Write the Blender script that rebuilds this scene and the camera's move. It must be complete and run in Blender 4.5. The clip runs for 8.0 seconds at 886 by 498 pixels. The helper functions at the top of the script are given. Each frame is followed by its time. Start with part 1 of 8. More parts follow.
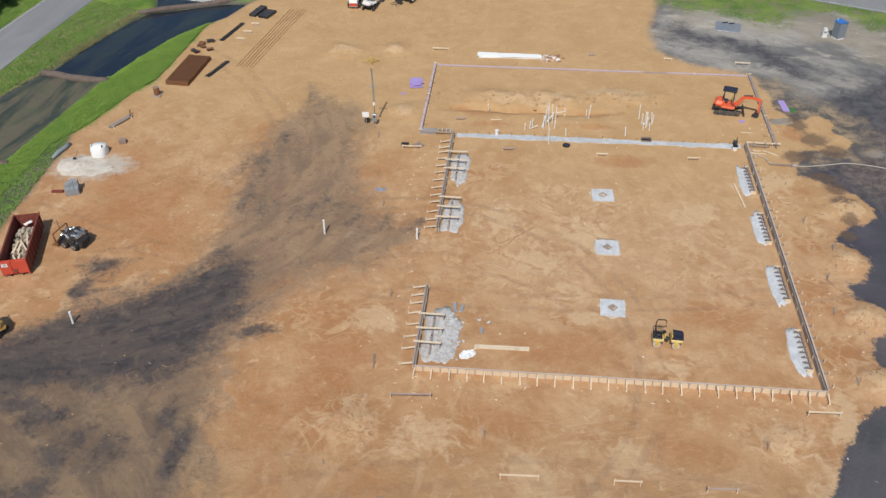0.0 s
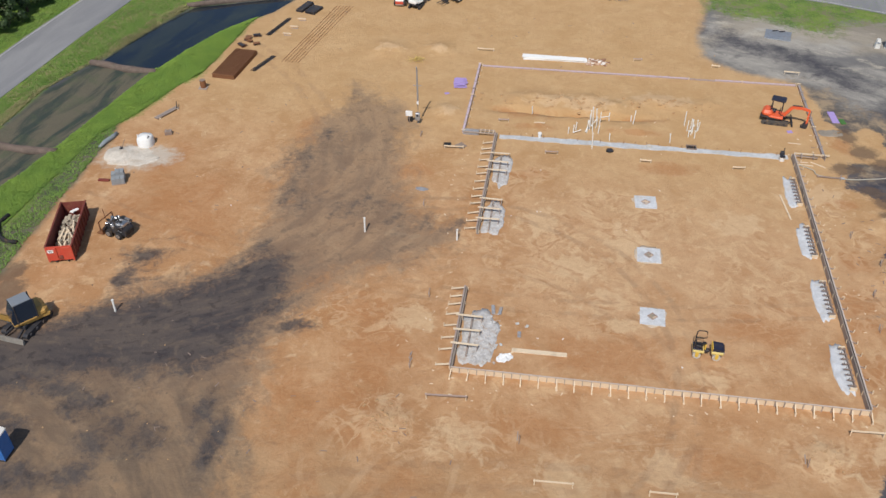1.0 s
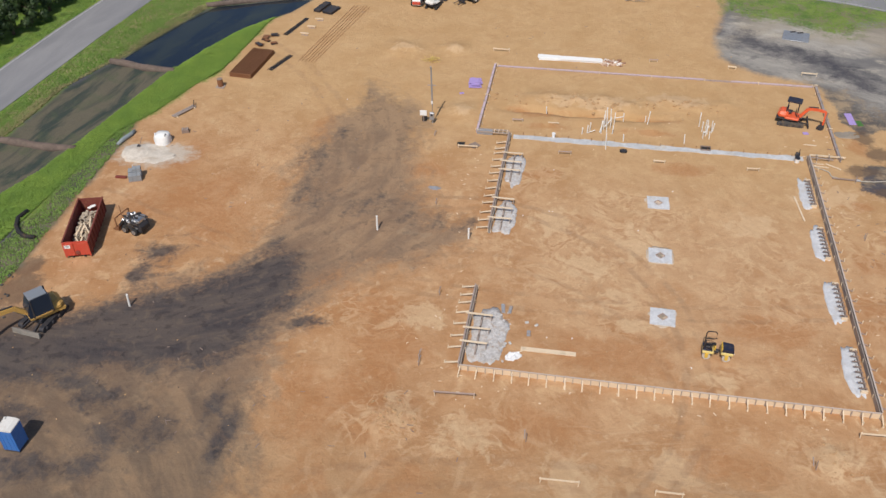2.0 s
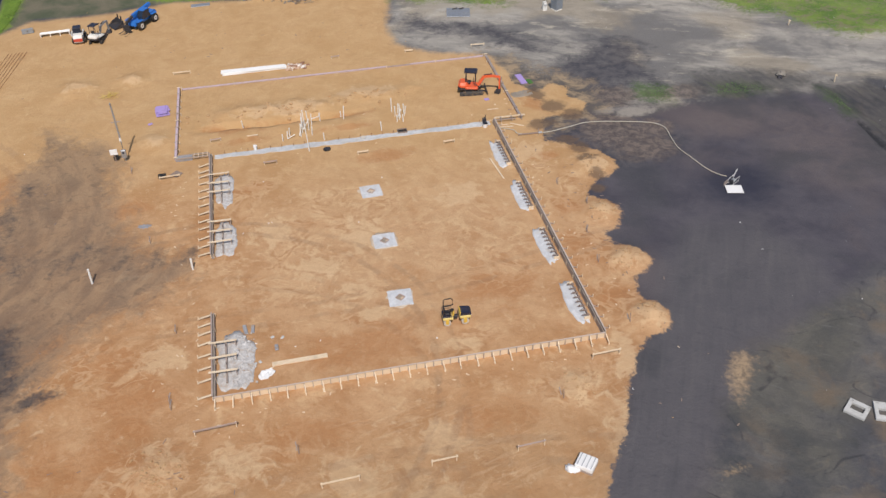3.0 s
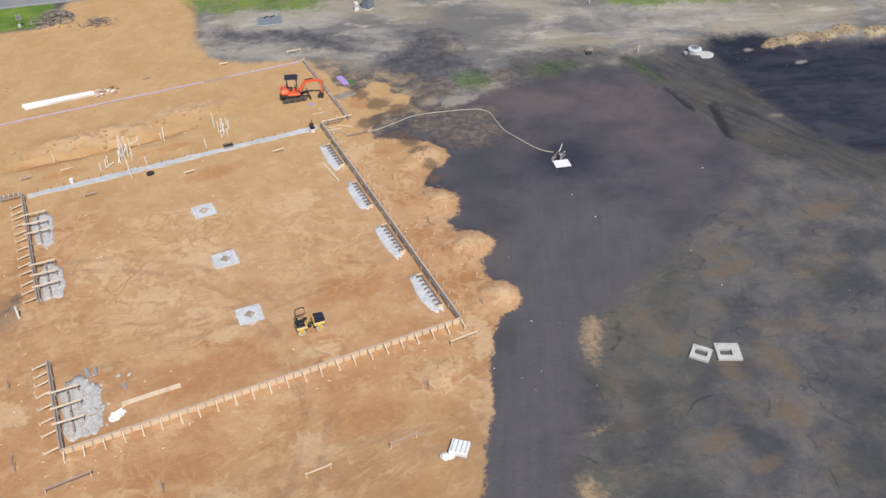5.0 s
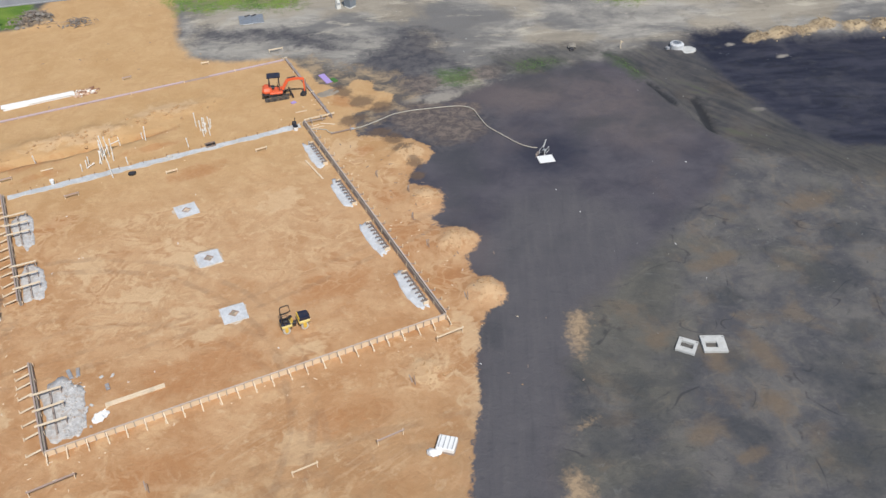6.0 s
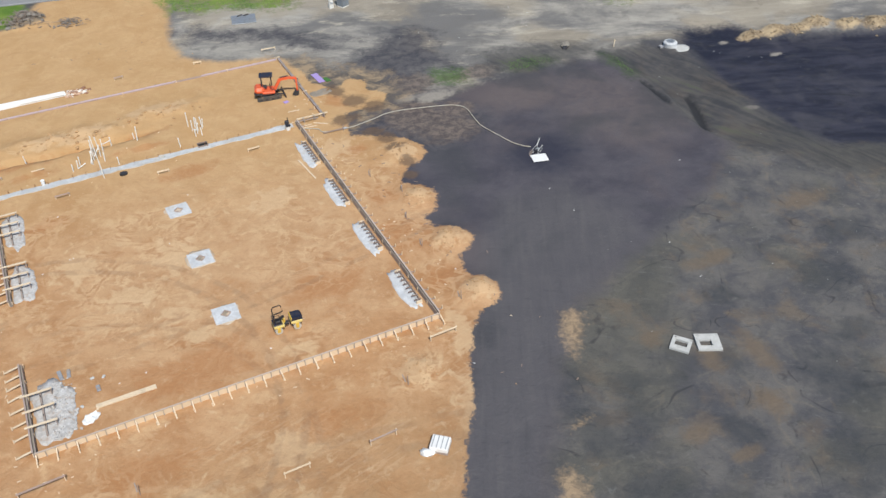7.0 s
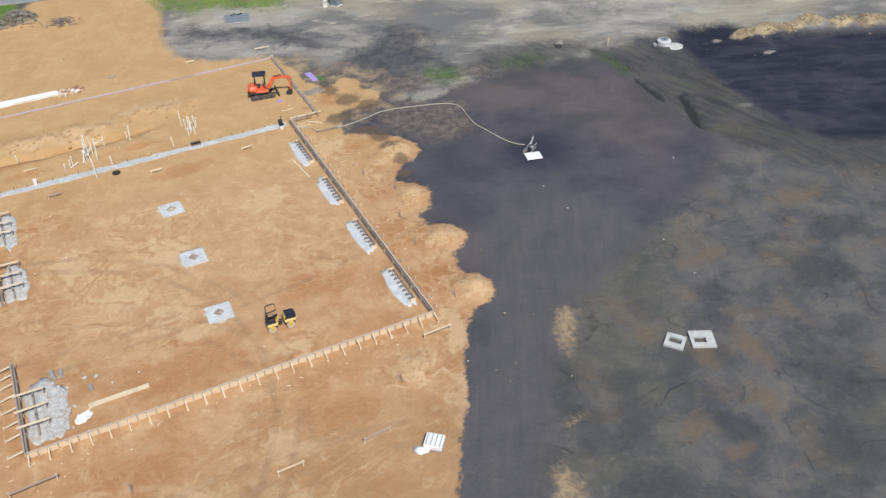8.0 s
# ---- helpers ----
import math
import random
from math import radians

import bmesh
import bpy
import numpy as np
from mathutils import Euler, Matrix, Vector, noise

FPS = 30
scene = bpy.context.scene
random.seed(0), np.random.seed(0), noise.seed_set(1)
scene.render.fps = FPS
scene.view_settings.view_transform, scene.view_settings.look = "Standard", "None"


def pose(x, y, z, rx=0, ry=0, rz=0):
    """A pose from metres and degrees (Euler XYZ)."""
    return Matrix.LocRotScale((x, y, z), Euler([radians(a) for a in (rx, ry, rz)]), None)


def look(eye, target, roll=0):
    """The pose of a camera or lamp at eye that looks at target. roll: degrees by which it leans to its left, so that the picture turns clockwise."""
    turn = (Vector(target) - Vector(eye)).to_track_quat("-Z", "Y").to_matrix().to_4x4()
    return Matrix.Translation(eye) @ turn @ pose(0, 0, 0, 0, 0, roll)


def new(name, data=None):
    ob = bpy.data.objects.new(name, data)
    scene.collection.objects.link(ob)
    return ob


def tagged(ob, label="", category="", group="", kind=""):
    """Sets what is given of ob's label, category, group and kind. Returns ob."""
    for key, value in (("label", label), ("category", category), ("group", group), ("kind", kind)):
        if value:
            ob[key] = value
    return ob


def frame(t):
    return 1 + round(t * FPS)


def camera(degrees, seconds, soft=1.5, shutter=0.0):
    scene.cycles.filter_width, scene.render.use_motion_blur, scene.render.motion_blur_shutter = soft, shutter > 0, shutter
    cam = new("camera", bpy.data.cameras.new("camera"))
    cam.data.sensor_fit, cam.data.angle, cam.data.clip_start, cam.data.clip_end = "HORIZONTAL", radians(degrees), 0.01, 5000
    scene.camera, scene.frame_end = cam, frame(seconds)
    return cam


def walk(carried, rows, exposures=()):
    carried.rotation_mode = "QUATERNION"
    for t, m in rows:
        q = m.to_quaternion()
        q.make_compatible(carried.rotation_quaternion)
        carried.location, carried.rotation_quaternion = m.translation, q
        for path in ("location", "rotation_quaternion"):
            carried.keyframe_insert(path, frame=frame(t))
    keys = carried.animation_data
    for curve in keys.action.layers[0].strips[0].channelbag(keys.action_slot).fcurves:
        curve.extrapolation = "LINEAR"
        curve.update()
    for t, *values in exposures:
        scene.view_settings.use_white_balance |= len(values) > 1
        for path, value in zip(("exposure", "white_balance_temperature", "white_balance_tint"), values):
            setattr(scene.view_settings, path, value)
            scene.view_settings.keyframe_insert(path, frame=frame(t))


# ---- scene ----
# camera: a drone that hovers south of the building pad and turns to the east
cam = camera(53.66, 8.0, soft=1.5)
# seconds, eye, yaw to the east, pitch, roll
PATH = [
    (0.0, 7.12, -46.19, 48.92, -5.94, -38.47, -0.70),
    (0.5, 7.00, -46.15, 49.05, -6.24, -38.51, -0.60),
    (1.0, 6.49, -46.01, 49.01, -8.69, -38.54, -0.35),
    (1.2, 6.35, -46.01, 48.87, -9.80, -38.49, -0.24),
    (1.45, 6.51, -46.06, 48.90, -10.85, -38.49, -0.35),
    (1.7, 6.86, -46.16, 48.95, -11.15, -38.47, -0.59),
    (2.0, 7.36, -46.29, 49.03, -10.40, -38.44, -0.91),
    (2.3, 7.74, -46.38, 49.04, -7.31, -38.43, -1.06),
    (2.5, 8.22, -46.52, 49.00, -2.31, -38.28, -1.50),
    (2.8, 8.09, -46.64, 49.05, 7.05, -38.40, -1.25),
    (3.0, 8.00, -46.72, 49.09, 11.50, -38.35, -1.12),
    (3.5, 8.06, -46.67, 49.00, 17.38, -38.26, -1.13),
    (4.0, 8.13, -46.63, 48.77, 20.63, -38.21, -1.18),
    (4.5, 7.99, -46.65, 48.55, 22.96, -38.19, -1.10),
    (5.2, 8.02, -46.69, 48.25, 24.70, -38.17, -1.09),
    (6.0, 8.06, -46.74, 47.89, 25.52, -38.15, -1.07),
    (6.5, 8.16, -46.68, 47.74, 25.75, -38.13, -1.05),
    (7.0, 8.31, -46.66, 47.58, 25.90, -38.11, -1.06),
    (7.5, 8.42, -46.77, 47.42, 26.11, -38.12, -1.09),
    (8.0, 8.42, -46.76, 47.30, 26.27, -38.06, -1.01),
]
walk(cam, [(t, pose(x, y, z, 90 + pitch, 0, -yaw) @ pose(0, 0, 0, 0, 0, roll)) for t, x, y, z, yaw, pitch, roll in PATH],
     [(0.0, -0.07, 6400, 8), (1.2, -0.07, 6500, 10), (2.5, -0.07, 6650, 12), (3.5, -0.04, 6650, 12), (4.5, 0.05, 6550, 11), (8.0, 0.11, 6350, 6)])

# ---- light: high sun from the south, clear sky ----
SUN_ELEVATION = 53.0
world = bpy.data.worlds.new("sky")
scene.world = world
world.use_nodes = True
sky = world.node_tree.nodes.new("ShaderNodeTexSky")
sky.sky_type, sky.sun_disc = "NISHITA", False
sky.sun_elevation, sky.sun_rotation = radians(SUN_ELEVATION), radians(184)
sky_background = world.node_tree.nodes["Background"]
sky_background.inputs["Strength"].default_value = 0.09
world.node_tree.links.new(sky.outputs[0], sky_background.inputs["Color"])
sun = new("sun", bpy.data.lights.new("sun", "SUN"))
sun.data.energy, sun.data.angle, sun.data.color = 3.6, radians(0.6), (1.0, 0.95, 0.87)
sun.matrix_world = look((-4, -60 * math.cos(radians(SUN_ELEVATION)), 60 * math.sin(radians(SUN_ELEVATION))), (0, 0, 0))


# ---- node helpers ----
class Nodes:
    """A short way to write a procedural material."""

    def __init__(self, name, rough=0.8, metal=0.0):
        self.m = bpy.data.materials.new(name)
        self.m.use_nodes = True
        self.t = self.m.node_tree
        self.out = self.t.nodes["Principled BSDF"]
        self.out.inputs["Roughness"].default_value = rough
        self.out.inputs["Metallic"].default_value = metal

    def put(self, socket, value):
        if isinstance(value, bpy.types.NodeSocket):
            self.t.links.new(value, socket)
        elif isinstance(value, tuple) and len(value) == 3 and socket.type == "RGBA":
            socket.default_value = (*value, 1)
        else:
            socket.default_value = value

    def where(self, world_space=True):
        if world_space:
            return self.t.nodes.new("ShaderNodeNewGeometry").outputs["Position"]
        return self.t.nodes.new("ShaderNodeTexCoord").outputs["Object"]

    def noise(self, at, scale, detail=4.0, rough=0.55, warp=0.0, stretch=None):
        if stretch:
            mp = self.t.nodes.new("ShaderNodeMapping")
            mp.vector_type = "TEXTURE"
            mp.inputs["Rotation"].default_value = (0, 0, radians(stretch[1]))
            mp.inputs["Scale"].default_value = (stretch[0], 1, 1)
            self.put(mp.inputs["Vector"], at)
            at = mp.outputs[0]
        n = self.t.nodes.new("ShaderNodeTexNoise")
        self.put(n.inputs["Vector"], at)
        for k, v in (("Scale", scale), ("Detail", detail), ("Roughness", rough), ("Distortion", warp)):
            n.inputs[k].default_value = v
        return n.outputs["Fac"]

    def math(self, op, a, b=0.0, c=0.0):
        n = self.t.nodes.new("ShaderNodeMath")
        n.operation = op
        for s, v in zip(n.inputs, (a, b, c)):
            self.put(s, v)
        return n.outputs[0]

    def step(self, v, lo, hi, a=0.0, b=1.0):
        n = self.t.nodes.new("ShaderNodeMapRange")
        n.interpolation_type = "SMOOTHSTEP"
        for k, x in (("Value", v), ("From Min", lo), ("From Max", hi), ("To Min", a), ("To Max", b)):
            self.put(n.inputs[k], x)
        return n.outputs[0]

    def mix(self, f, a, b, blend="MIX"):
        n = self.t.nodes.new("ShaderNodeMix")
        n.data_type, n.blend_type = "RGBA", blend
        self.put(n.inputs[0], f)
        self.put(n.inputs[6], a)
        self.put(n.inputs[7], b)
        return n.outputs[2]

    def around(self, at, x, y, long):
        """Coordinates that run round a centre, drawn out along the turn."""
        p = self.t.nodes.new("ShaderNodeSeparateXYZ")
        self.put(p.inputs[0], at)
        dx, dy = self.math("SUBTRACT", p.outputs[0], x), self.math("SUBTRACT", p.outputs[1], y)
        r = self.math("SQRT", self.math("ADD", self.math("MULTIPLY", dx, dx), self.math("MULTIPLY", dy, dy)))
        v = self.t.nodes.new("ShaderNodeCombineXYZ")
        self.put(v.inputs[0], r)
        self.put(v.inputs[1], self.math("MULTIPLY", self.math("ARCTAN2", dy, dx), 25.0 / long))
        return v.outputs[0]

    def attr(self, name):
        n = self.t.nodes.new("ShaderNodeAttribute")
        n.attribute_name = name
        return n.outputs["Fac"]

    def random(self):
        return self.t.nodes.new("ShaderNodeObjectInfo").outputs["Random"]

    def island(self):
        return self.t.nodes.new("ShaderNodeNewGeometry").outputs["Random Per Island"]

    def bump(self, height, strength=0.4, distance=0.05):
        n = self.t.nodes.new("ShaderNodeBump")
        n.inputs["Strength"].default_value, n.inputs["Distance"].default_value = strength, distance
        self.put(n.inputs["Height"], height)
        self.put(self.out.inputs["Normal"], n.outputs[0])

    def done(self, colour, rough=None):
        self.put(self.out.inputs["Base Color"], colour)
        if rough is not None:
            self.put(self.out.inputs["Roughness"], rough)
        return self.m


def scaled(c, k):
    return tuple(min(1.0, v * k) for v in c)


DUST = (0.40, 0.25, 0.12)


def paint(name, colour, rough=0.5, metal=0.0, dust=0.35, vary=0.2, scale=2.0):
    """Painted or moulded surface with grain, wear and a film of site dust."""
    n = Nodes(name, rough, metal)
    at = n.where(False)
    fine = n.noise(at, scale * 9, 3)
    broad = n.noise(at, scale, 4, 0.6, 0.5)
    c = n.mix(fine, scaled(colour, 1 - vary), scaled(colour, 1 + vary))
    c = n.mix(n.step(broad, 0.48, 0.75, 0, dust), c, DUST)
    n.bump(fine, 0.15, 0.01)
    return n.done(c, n.step(broad, 0.4, 0.7, rough, min(1, rough + 0.3)))


def timber(name, light, dark, vary=0.35, stain=0.25):
    """Sawn lumber: long grain, a shade of its own for every board."""
    n = Nodes(name, 0.8)
    at = n.where(False)
    grain = n.noise(at, 9, 4, 0.6, 1.0, stretch=(7, 0))
    blot = n.noise(at, 1.3, 3)
    c = n.mix(grain, dark, light)
    c = n.mix(n.step(n.random(), 0, 1, 0, vary), c, dark)
    c = n.mix(n.step(blot, 0.5, 0.75, 0, stain), c, (0.20, 0.15, 0.10))
    n.bump(grain, 0.2, 0.01)
    return n.done(c)


def mineral(name, light, dark, stain, amount=0.5, scale=1.2, rough=0.9, relief=0.06):
    """Concrete, stone, gravel: blotches, grain and earth stains."""
    n = Nodes(name, rough)
    at = n.where()
    a = n.noise(at, scale, 6, 0.65, 0.6)
    b = n.noise(at, scale * 8, 4, 0.6)
    c = n.mix(n.step(a, 0.3, 0.7), dark, light)
    c = n.mix(n.step(b, 0.35, 0.7, 0, 0.35), c, scaled(dark, 0.7))
    c = n.mix(n.step(n.noise(at, scale * 0.7, 5, 0.6, 1.0), 0.5, 0.72, 0, amount), c, stain)
    n.bump(b, 0.5, relief)
    return n.done(c)


# ---- materials ----
LUMBER = timber("new_lumber", (0.86, 0.73, 0.55), (0.64, 0.50, 0.35))
PLY = timber("form_plywood", (0.83, 0.68, 0.50), (0.63, 0.49, 0.34), 0.45, 0.3)
PLATE = timber("dusty_form_plate", (0.66, 0.56, 0.49), (0.46, 0.38, 0.33), 0.4, 0.25)
GREY_BOARD = timber("weathered_board", (0.46, 0.385, 0.34), (0.29, 0.235, 0.205), 0.4, 0.3)
BROWN_BOARD = timber("stained_form_board", (0.34, 0.26, 0.215), (0.20, 0.145, 0.12), 0.4, 0.2)
MAUVE_BOARD = timber("mauve_grey_board", (0.52, 0.41, 0.37), (0.34, 0.26, 0.23), 0.4, 0.3)
CONCRETE = mineral("fresh_concrete", (0.70, 0.715, 0.745), (0.52, 0.535, 0.565), (0.47, 0.39, 0.30), 0.45, 1.6)
BEAM_CONCRETE = mineral("grey_footing_concrete", (0.63, 0.645, 0.665), (0.47, 0.485, 0.505), (0.48, 0.39, 0.29), 0.35, 0.7)
CAST = mineral("cast_concrete", (0.62, 0.62, 0.61), (0.50, 0.50, 0.49), (0.45, 0.41, 0.35), 0.25, 2.0)
WHITE_SAND = mineral("white_masonry_sand", (0.72, 0.66, 0.585), (0.52, 0.465, 0.395), (0.50, 0.36, 0.23), 0.6, 0.9)
CEMENT_DUST = mineral("cement_dust", (0.64, 0.545, 0.445), (0.56, 0.43, 0.31), (0.55, 0.36, 0.21), 0.6, 1.4)
DEBRIS = mineral("skip_debris", (0.60, 0.53, 0.43), (0.34, 0.28, 0.22), (0.36, 0.26, 0.15), 0.6, 3.0)
ROUGH_POUR = mineral("splashed_concrete", (0.68, 0.67, 0.67), (0.43, 0.415, 0.41), (0.43, 0.30, 0.20), 0.75, 3.0)
SPILL = mineral("blue_grey_mortar", (0.36, 0.37, 0.40), (0.27, 0.27, 0.29), (0.44, 0.29, 0.17), 0.6, 2.0)
r = Nodes("demolition_rubble", 0.9)
chip = r.mix(r.step(r.island(), 0.3, 0.55), (0.30, 0.16, 0.10), (0.60, 0.41, 0.29))
RUBBLE = r.done(r.mix(r.step(r.island(), 0.62, 0.72), chip, (0.78, 0.74, 0.69)))
PVC = paint("white_pvc", (0.80, 0.80, 0.78), 0.4, 0, 0.15, 0.04)
WHITE = paint("white_sheet", (0.82, 0.82, 0.82), 0.6, 0, 0.10, 0.05)
FOAM = paint("white_foam_board", (0.86, 0.86, 0.85), 0.8, 0, 0.06, 0.04)
PURPLE = paint("purple_foam_board", (0.40, 0.30, 0.62), 0.7, 0, 0.15, 0.15)
LILAC = paint("lilac_foam_edge", (0.54, 0.44, 0.51), 0.75, 0, 0.5, 0.25, 1.4)
STEEL = paint("galvanised_steel", (0.45, 0.47, 0.50), 0.45, 0.7, 0.2)
CHROME = paint("worn_bare_steel", (0.55, 0.55, 0.56), 0.3, 0.9, 0.3)
RUST = paint("rusty_rebar", (0.235, 0.105, 0.050), 0.85, 0.2, 0.25, 0.35, 1.5)
LIGHT_RUST = paint("light_rusty_rebar", (0.33, 0.165, 0.085), 0.9, 0.1, 0.5, 0.3, 1.5)
DARK_STEEL = paint("dark_mill_steel", (0.055, 0.055, 0.065), 0.6, 0.4, 0.2, 0.3)
BLACK = paint("black_rubber", (0.018, 0.018, 0.02), 0.75, 0, 0.25, 0.3)
TRACK_GREY = paint("dusty_track_rubber", (0.085, 0.078, 0.072), 0.85, 0, 0.5, 0.3)
SEAT = paint("black_vinyl", (0.02, 0.022, 0.03), 0.5, 0, 0.12, 0.2)
HOOD = paint("dark_hood_paint", (0.018, 0.022, 0.045), 0.35, 0, 0.12, 0.2)
YELLOW = paint("machine_yellow", (0.72, 0.47, 0.06), 0.4, 0, 0.2)
DIGGER_YELLOW = paint("faded_digger_yellow", (0.56, 0.33, 0.09), 0.55, 0, 0.35)
ORANGE = paint("machine_orange", (0.76, 0.125, 0.045), 0.4, 0, 0.12)
RED = paint("container_red", (0.55, 0.07, 0.04), 0.55, 0, 0.2, 0.25)
RED_DARK = paint("container_rusty_red", (0.19, 0.04, 0.03), 0.7, 0, 0.25, 0.35)
BLUE = paint("loader_blue", (0.02, 0.16, 0.55), 0.4, 0, 0.12)
DUSTY_YELLOW = paint("dusty_machine_yellow", (0.70, 0.55, 0.20), 0.6, 0, 0.2, 0.25)
DRUM = paint("dusty_drum_steel", (0.56, 0.52, 0.46), 0.7, 0.1, 0.25, 0.2)
DUST_SPILL = mineral("dusty_spill", (0.36, 0.31, 0.25), (0.27, 0.235, 0.195), (0.42, 0.29, 0.17), 0.6)
SHELL_GREY = paint("toilet_grey_plastic", (0.20, 0.225, 0.26), 0.6, 0, 0.1, 0.1)
TOILET_BLUE = paint("toilet_blue_plastic", (0.04, 0.17, 0.50), 0.5, 0, 0.08, 0.1)
MACHINE_WHITE = paint("machine_white", (0.74, 0.73, 0.70), 0.45, 0, 0.2)
BAG_WHITE = paint("woven_white_bag", (0.80, 0.80, 0.79), 0.75, 0, 0.08, 0.1, 4.0)
BLOCK_GREY = paint("grey_block", (0.27, 0.29, 0.31), 0.85, 0, 0.15, 0.25)
HOSE_WHITE = paint("grey_white_hose", (0.46, 0.43, 0.37), 0.7, 0, 0.3)
SOCK = mineral("brown_silt_sock", (0.19, 0.14, 0.115), (0.12, 0.09, 0.075), (0.17, 0.15, 0.11), 0.4, 1.5)
BARK_GREY = timber("dead_brushwood", (0.33, 0.28, 0.245), (0.13, 0.105, 0.09), 0.6, 0.35)
BARK = paint("bark", (0.09, 0.065, 0.045), 0.9, 0, 0.0, 0.4)
SILT = mineral("grey_silt", (0.30, 0.275, 0.245), (0.20, 0.185, 0.165), (0.38, 0.29, 0.19), 0.5)
GREEN_PLASTIC = paint("green_turf_scrap", (0.06, 0.17, 0.04), 0.8, 0, 0.1)
TARP = paint("grey_tarp", (0.25, 0.29, 0.31), 0.6, 0, 0.15)
PRINT = paint("black_print", (0.03, 0.03, 0.03), 0.6, 0, 0.0)

glass = Nodes("cab_glass", 0.05)
glass.out.inputs["Metallic"].default_value = 0.0
GLASS = glass.done((0.02, 0.03, 0.05))


def leaf_material(name, light, dark, upright=False):
    n = Nodes(name, 0.6)
    if upright:
        up = n.t.nodes.new("ShaderNodeVectorMath")
        up.operation = "ADD"
        n.put(up.inputs[0], n.t.nodes.new("ShaderNodeNewGeometry").outputs["Normal"])
        up.inputs[1].default_value = (0, -0.2, 1.6)
        n.put(n.out.inputs["Normal"], up.outputs[0])
    n.out.inputs["Subsurface Weight"].default_value = 0.0
    c = n.mix(n.island(), dark, light)
    c = n.mix(n.step(n.noise(n.where(), 0.35, 3), 0.35, 0.65, 0, 0.6), c, scaled(dark, 1.1))
    return n.done(c)


LEAF = leaf_material("tree_leaf", (0.055, 0.10, 0.022), (0.018, 0.038, 0.012))
BLADE = leaf_material("grass_blade", (0.27, 0.40, 0.055), (0.12, 0.235, 0.03), True)
STRAW_BLADE = leaf_material("straw_blade", (0.38, 0.34, 0.16), (0.22, 0.22, 0.085), True)
TUFT_BLADE = leaf_material("tuft_blade", (0.125, 0.225, 0.055), (0.07, 0.14, 0.034), True)
DRY_BLADE = leaf_material("verge_grass_blade", (0.25, 0.36, 0.075), (0.12, 0.235, 0.036), True)


def asphalt_material():
    n = Nodes("worn_asphalt", 0.85)
    at = n.where()
    a = n.noise(at, 0.25, 5, 0.6, 0.4, stretch=(4, 84))
    b = n.noise(at, 14, 3)
    c = n.mix(n.step(a, 0.3, 0.7), (0.21, 0.212, 0.226), (0.29, 0.288, 0.296))
    c = n.mix(n.step(b, 0.4, 0.7, 0, 0.3), c, (0.16, 0.155, 0.15))
    n.bump(b, 0.3, 0.01)
    return n.done(c)


def water_material():
    n = Nodes("ditch_water", 0.08)
    at = n.where()
    a = n.noise(at, 0.22, 5, 0.6, 0.8, stretch=(3, 78))
    n.out.inputs["Specular IOR Level"].default_value = 0.5
    c = n.mix(n.step(a, 0.42, 0.7), (0.010, 0.017, 0.030), (0.030, 0.038, 0.034))
    c = n.mix(n.step(n.noise(at, 1.6, 6, 0.7, 0.6), 0.55, 0.70, 0, 0.7), c, (0.055, 0.066, 0.045))
    n.bump(n.noise(at, 2.5, 3), 0.08, 0.03)
    return n.done(c)


ASPHALT, WATER = asphalt_material(), water_material()
LINE_WHITE = paint("road_line_white", (0.46, 0.46, 0.46), 0.7, 0, 0.3)


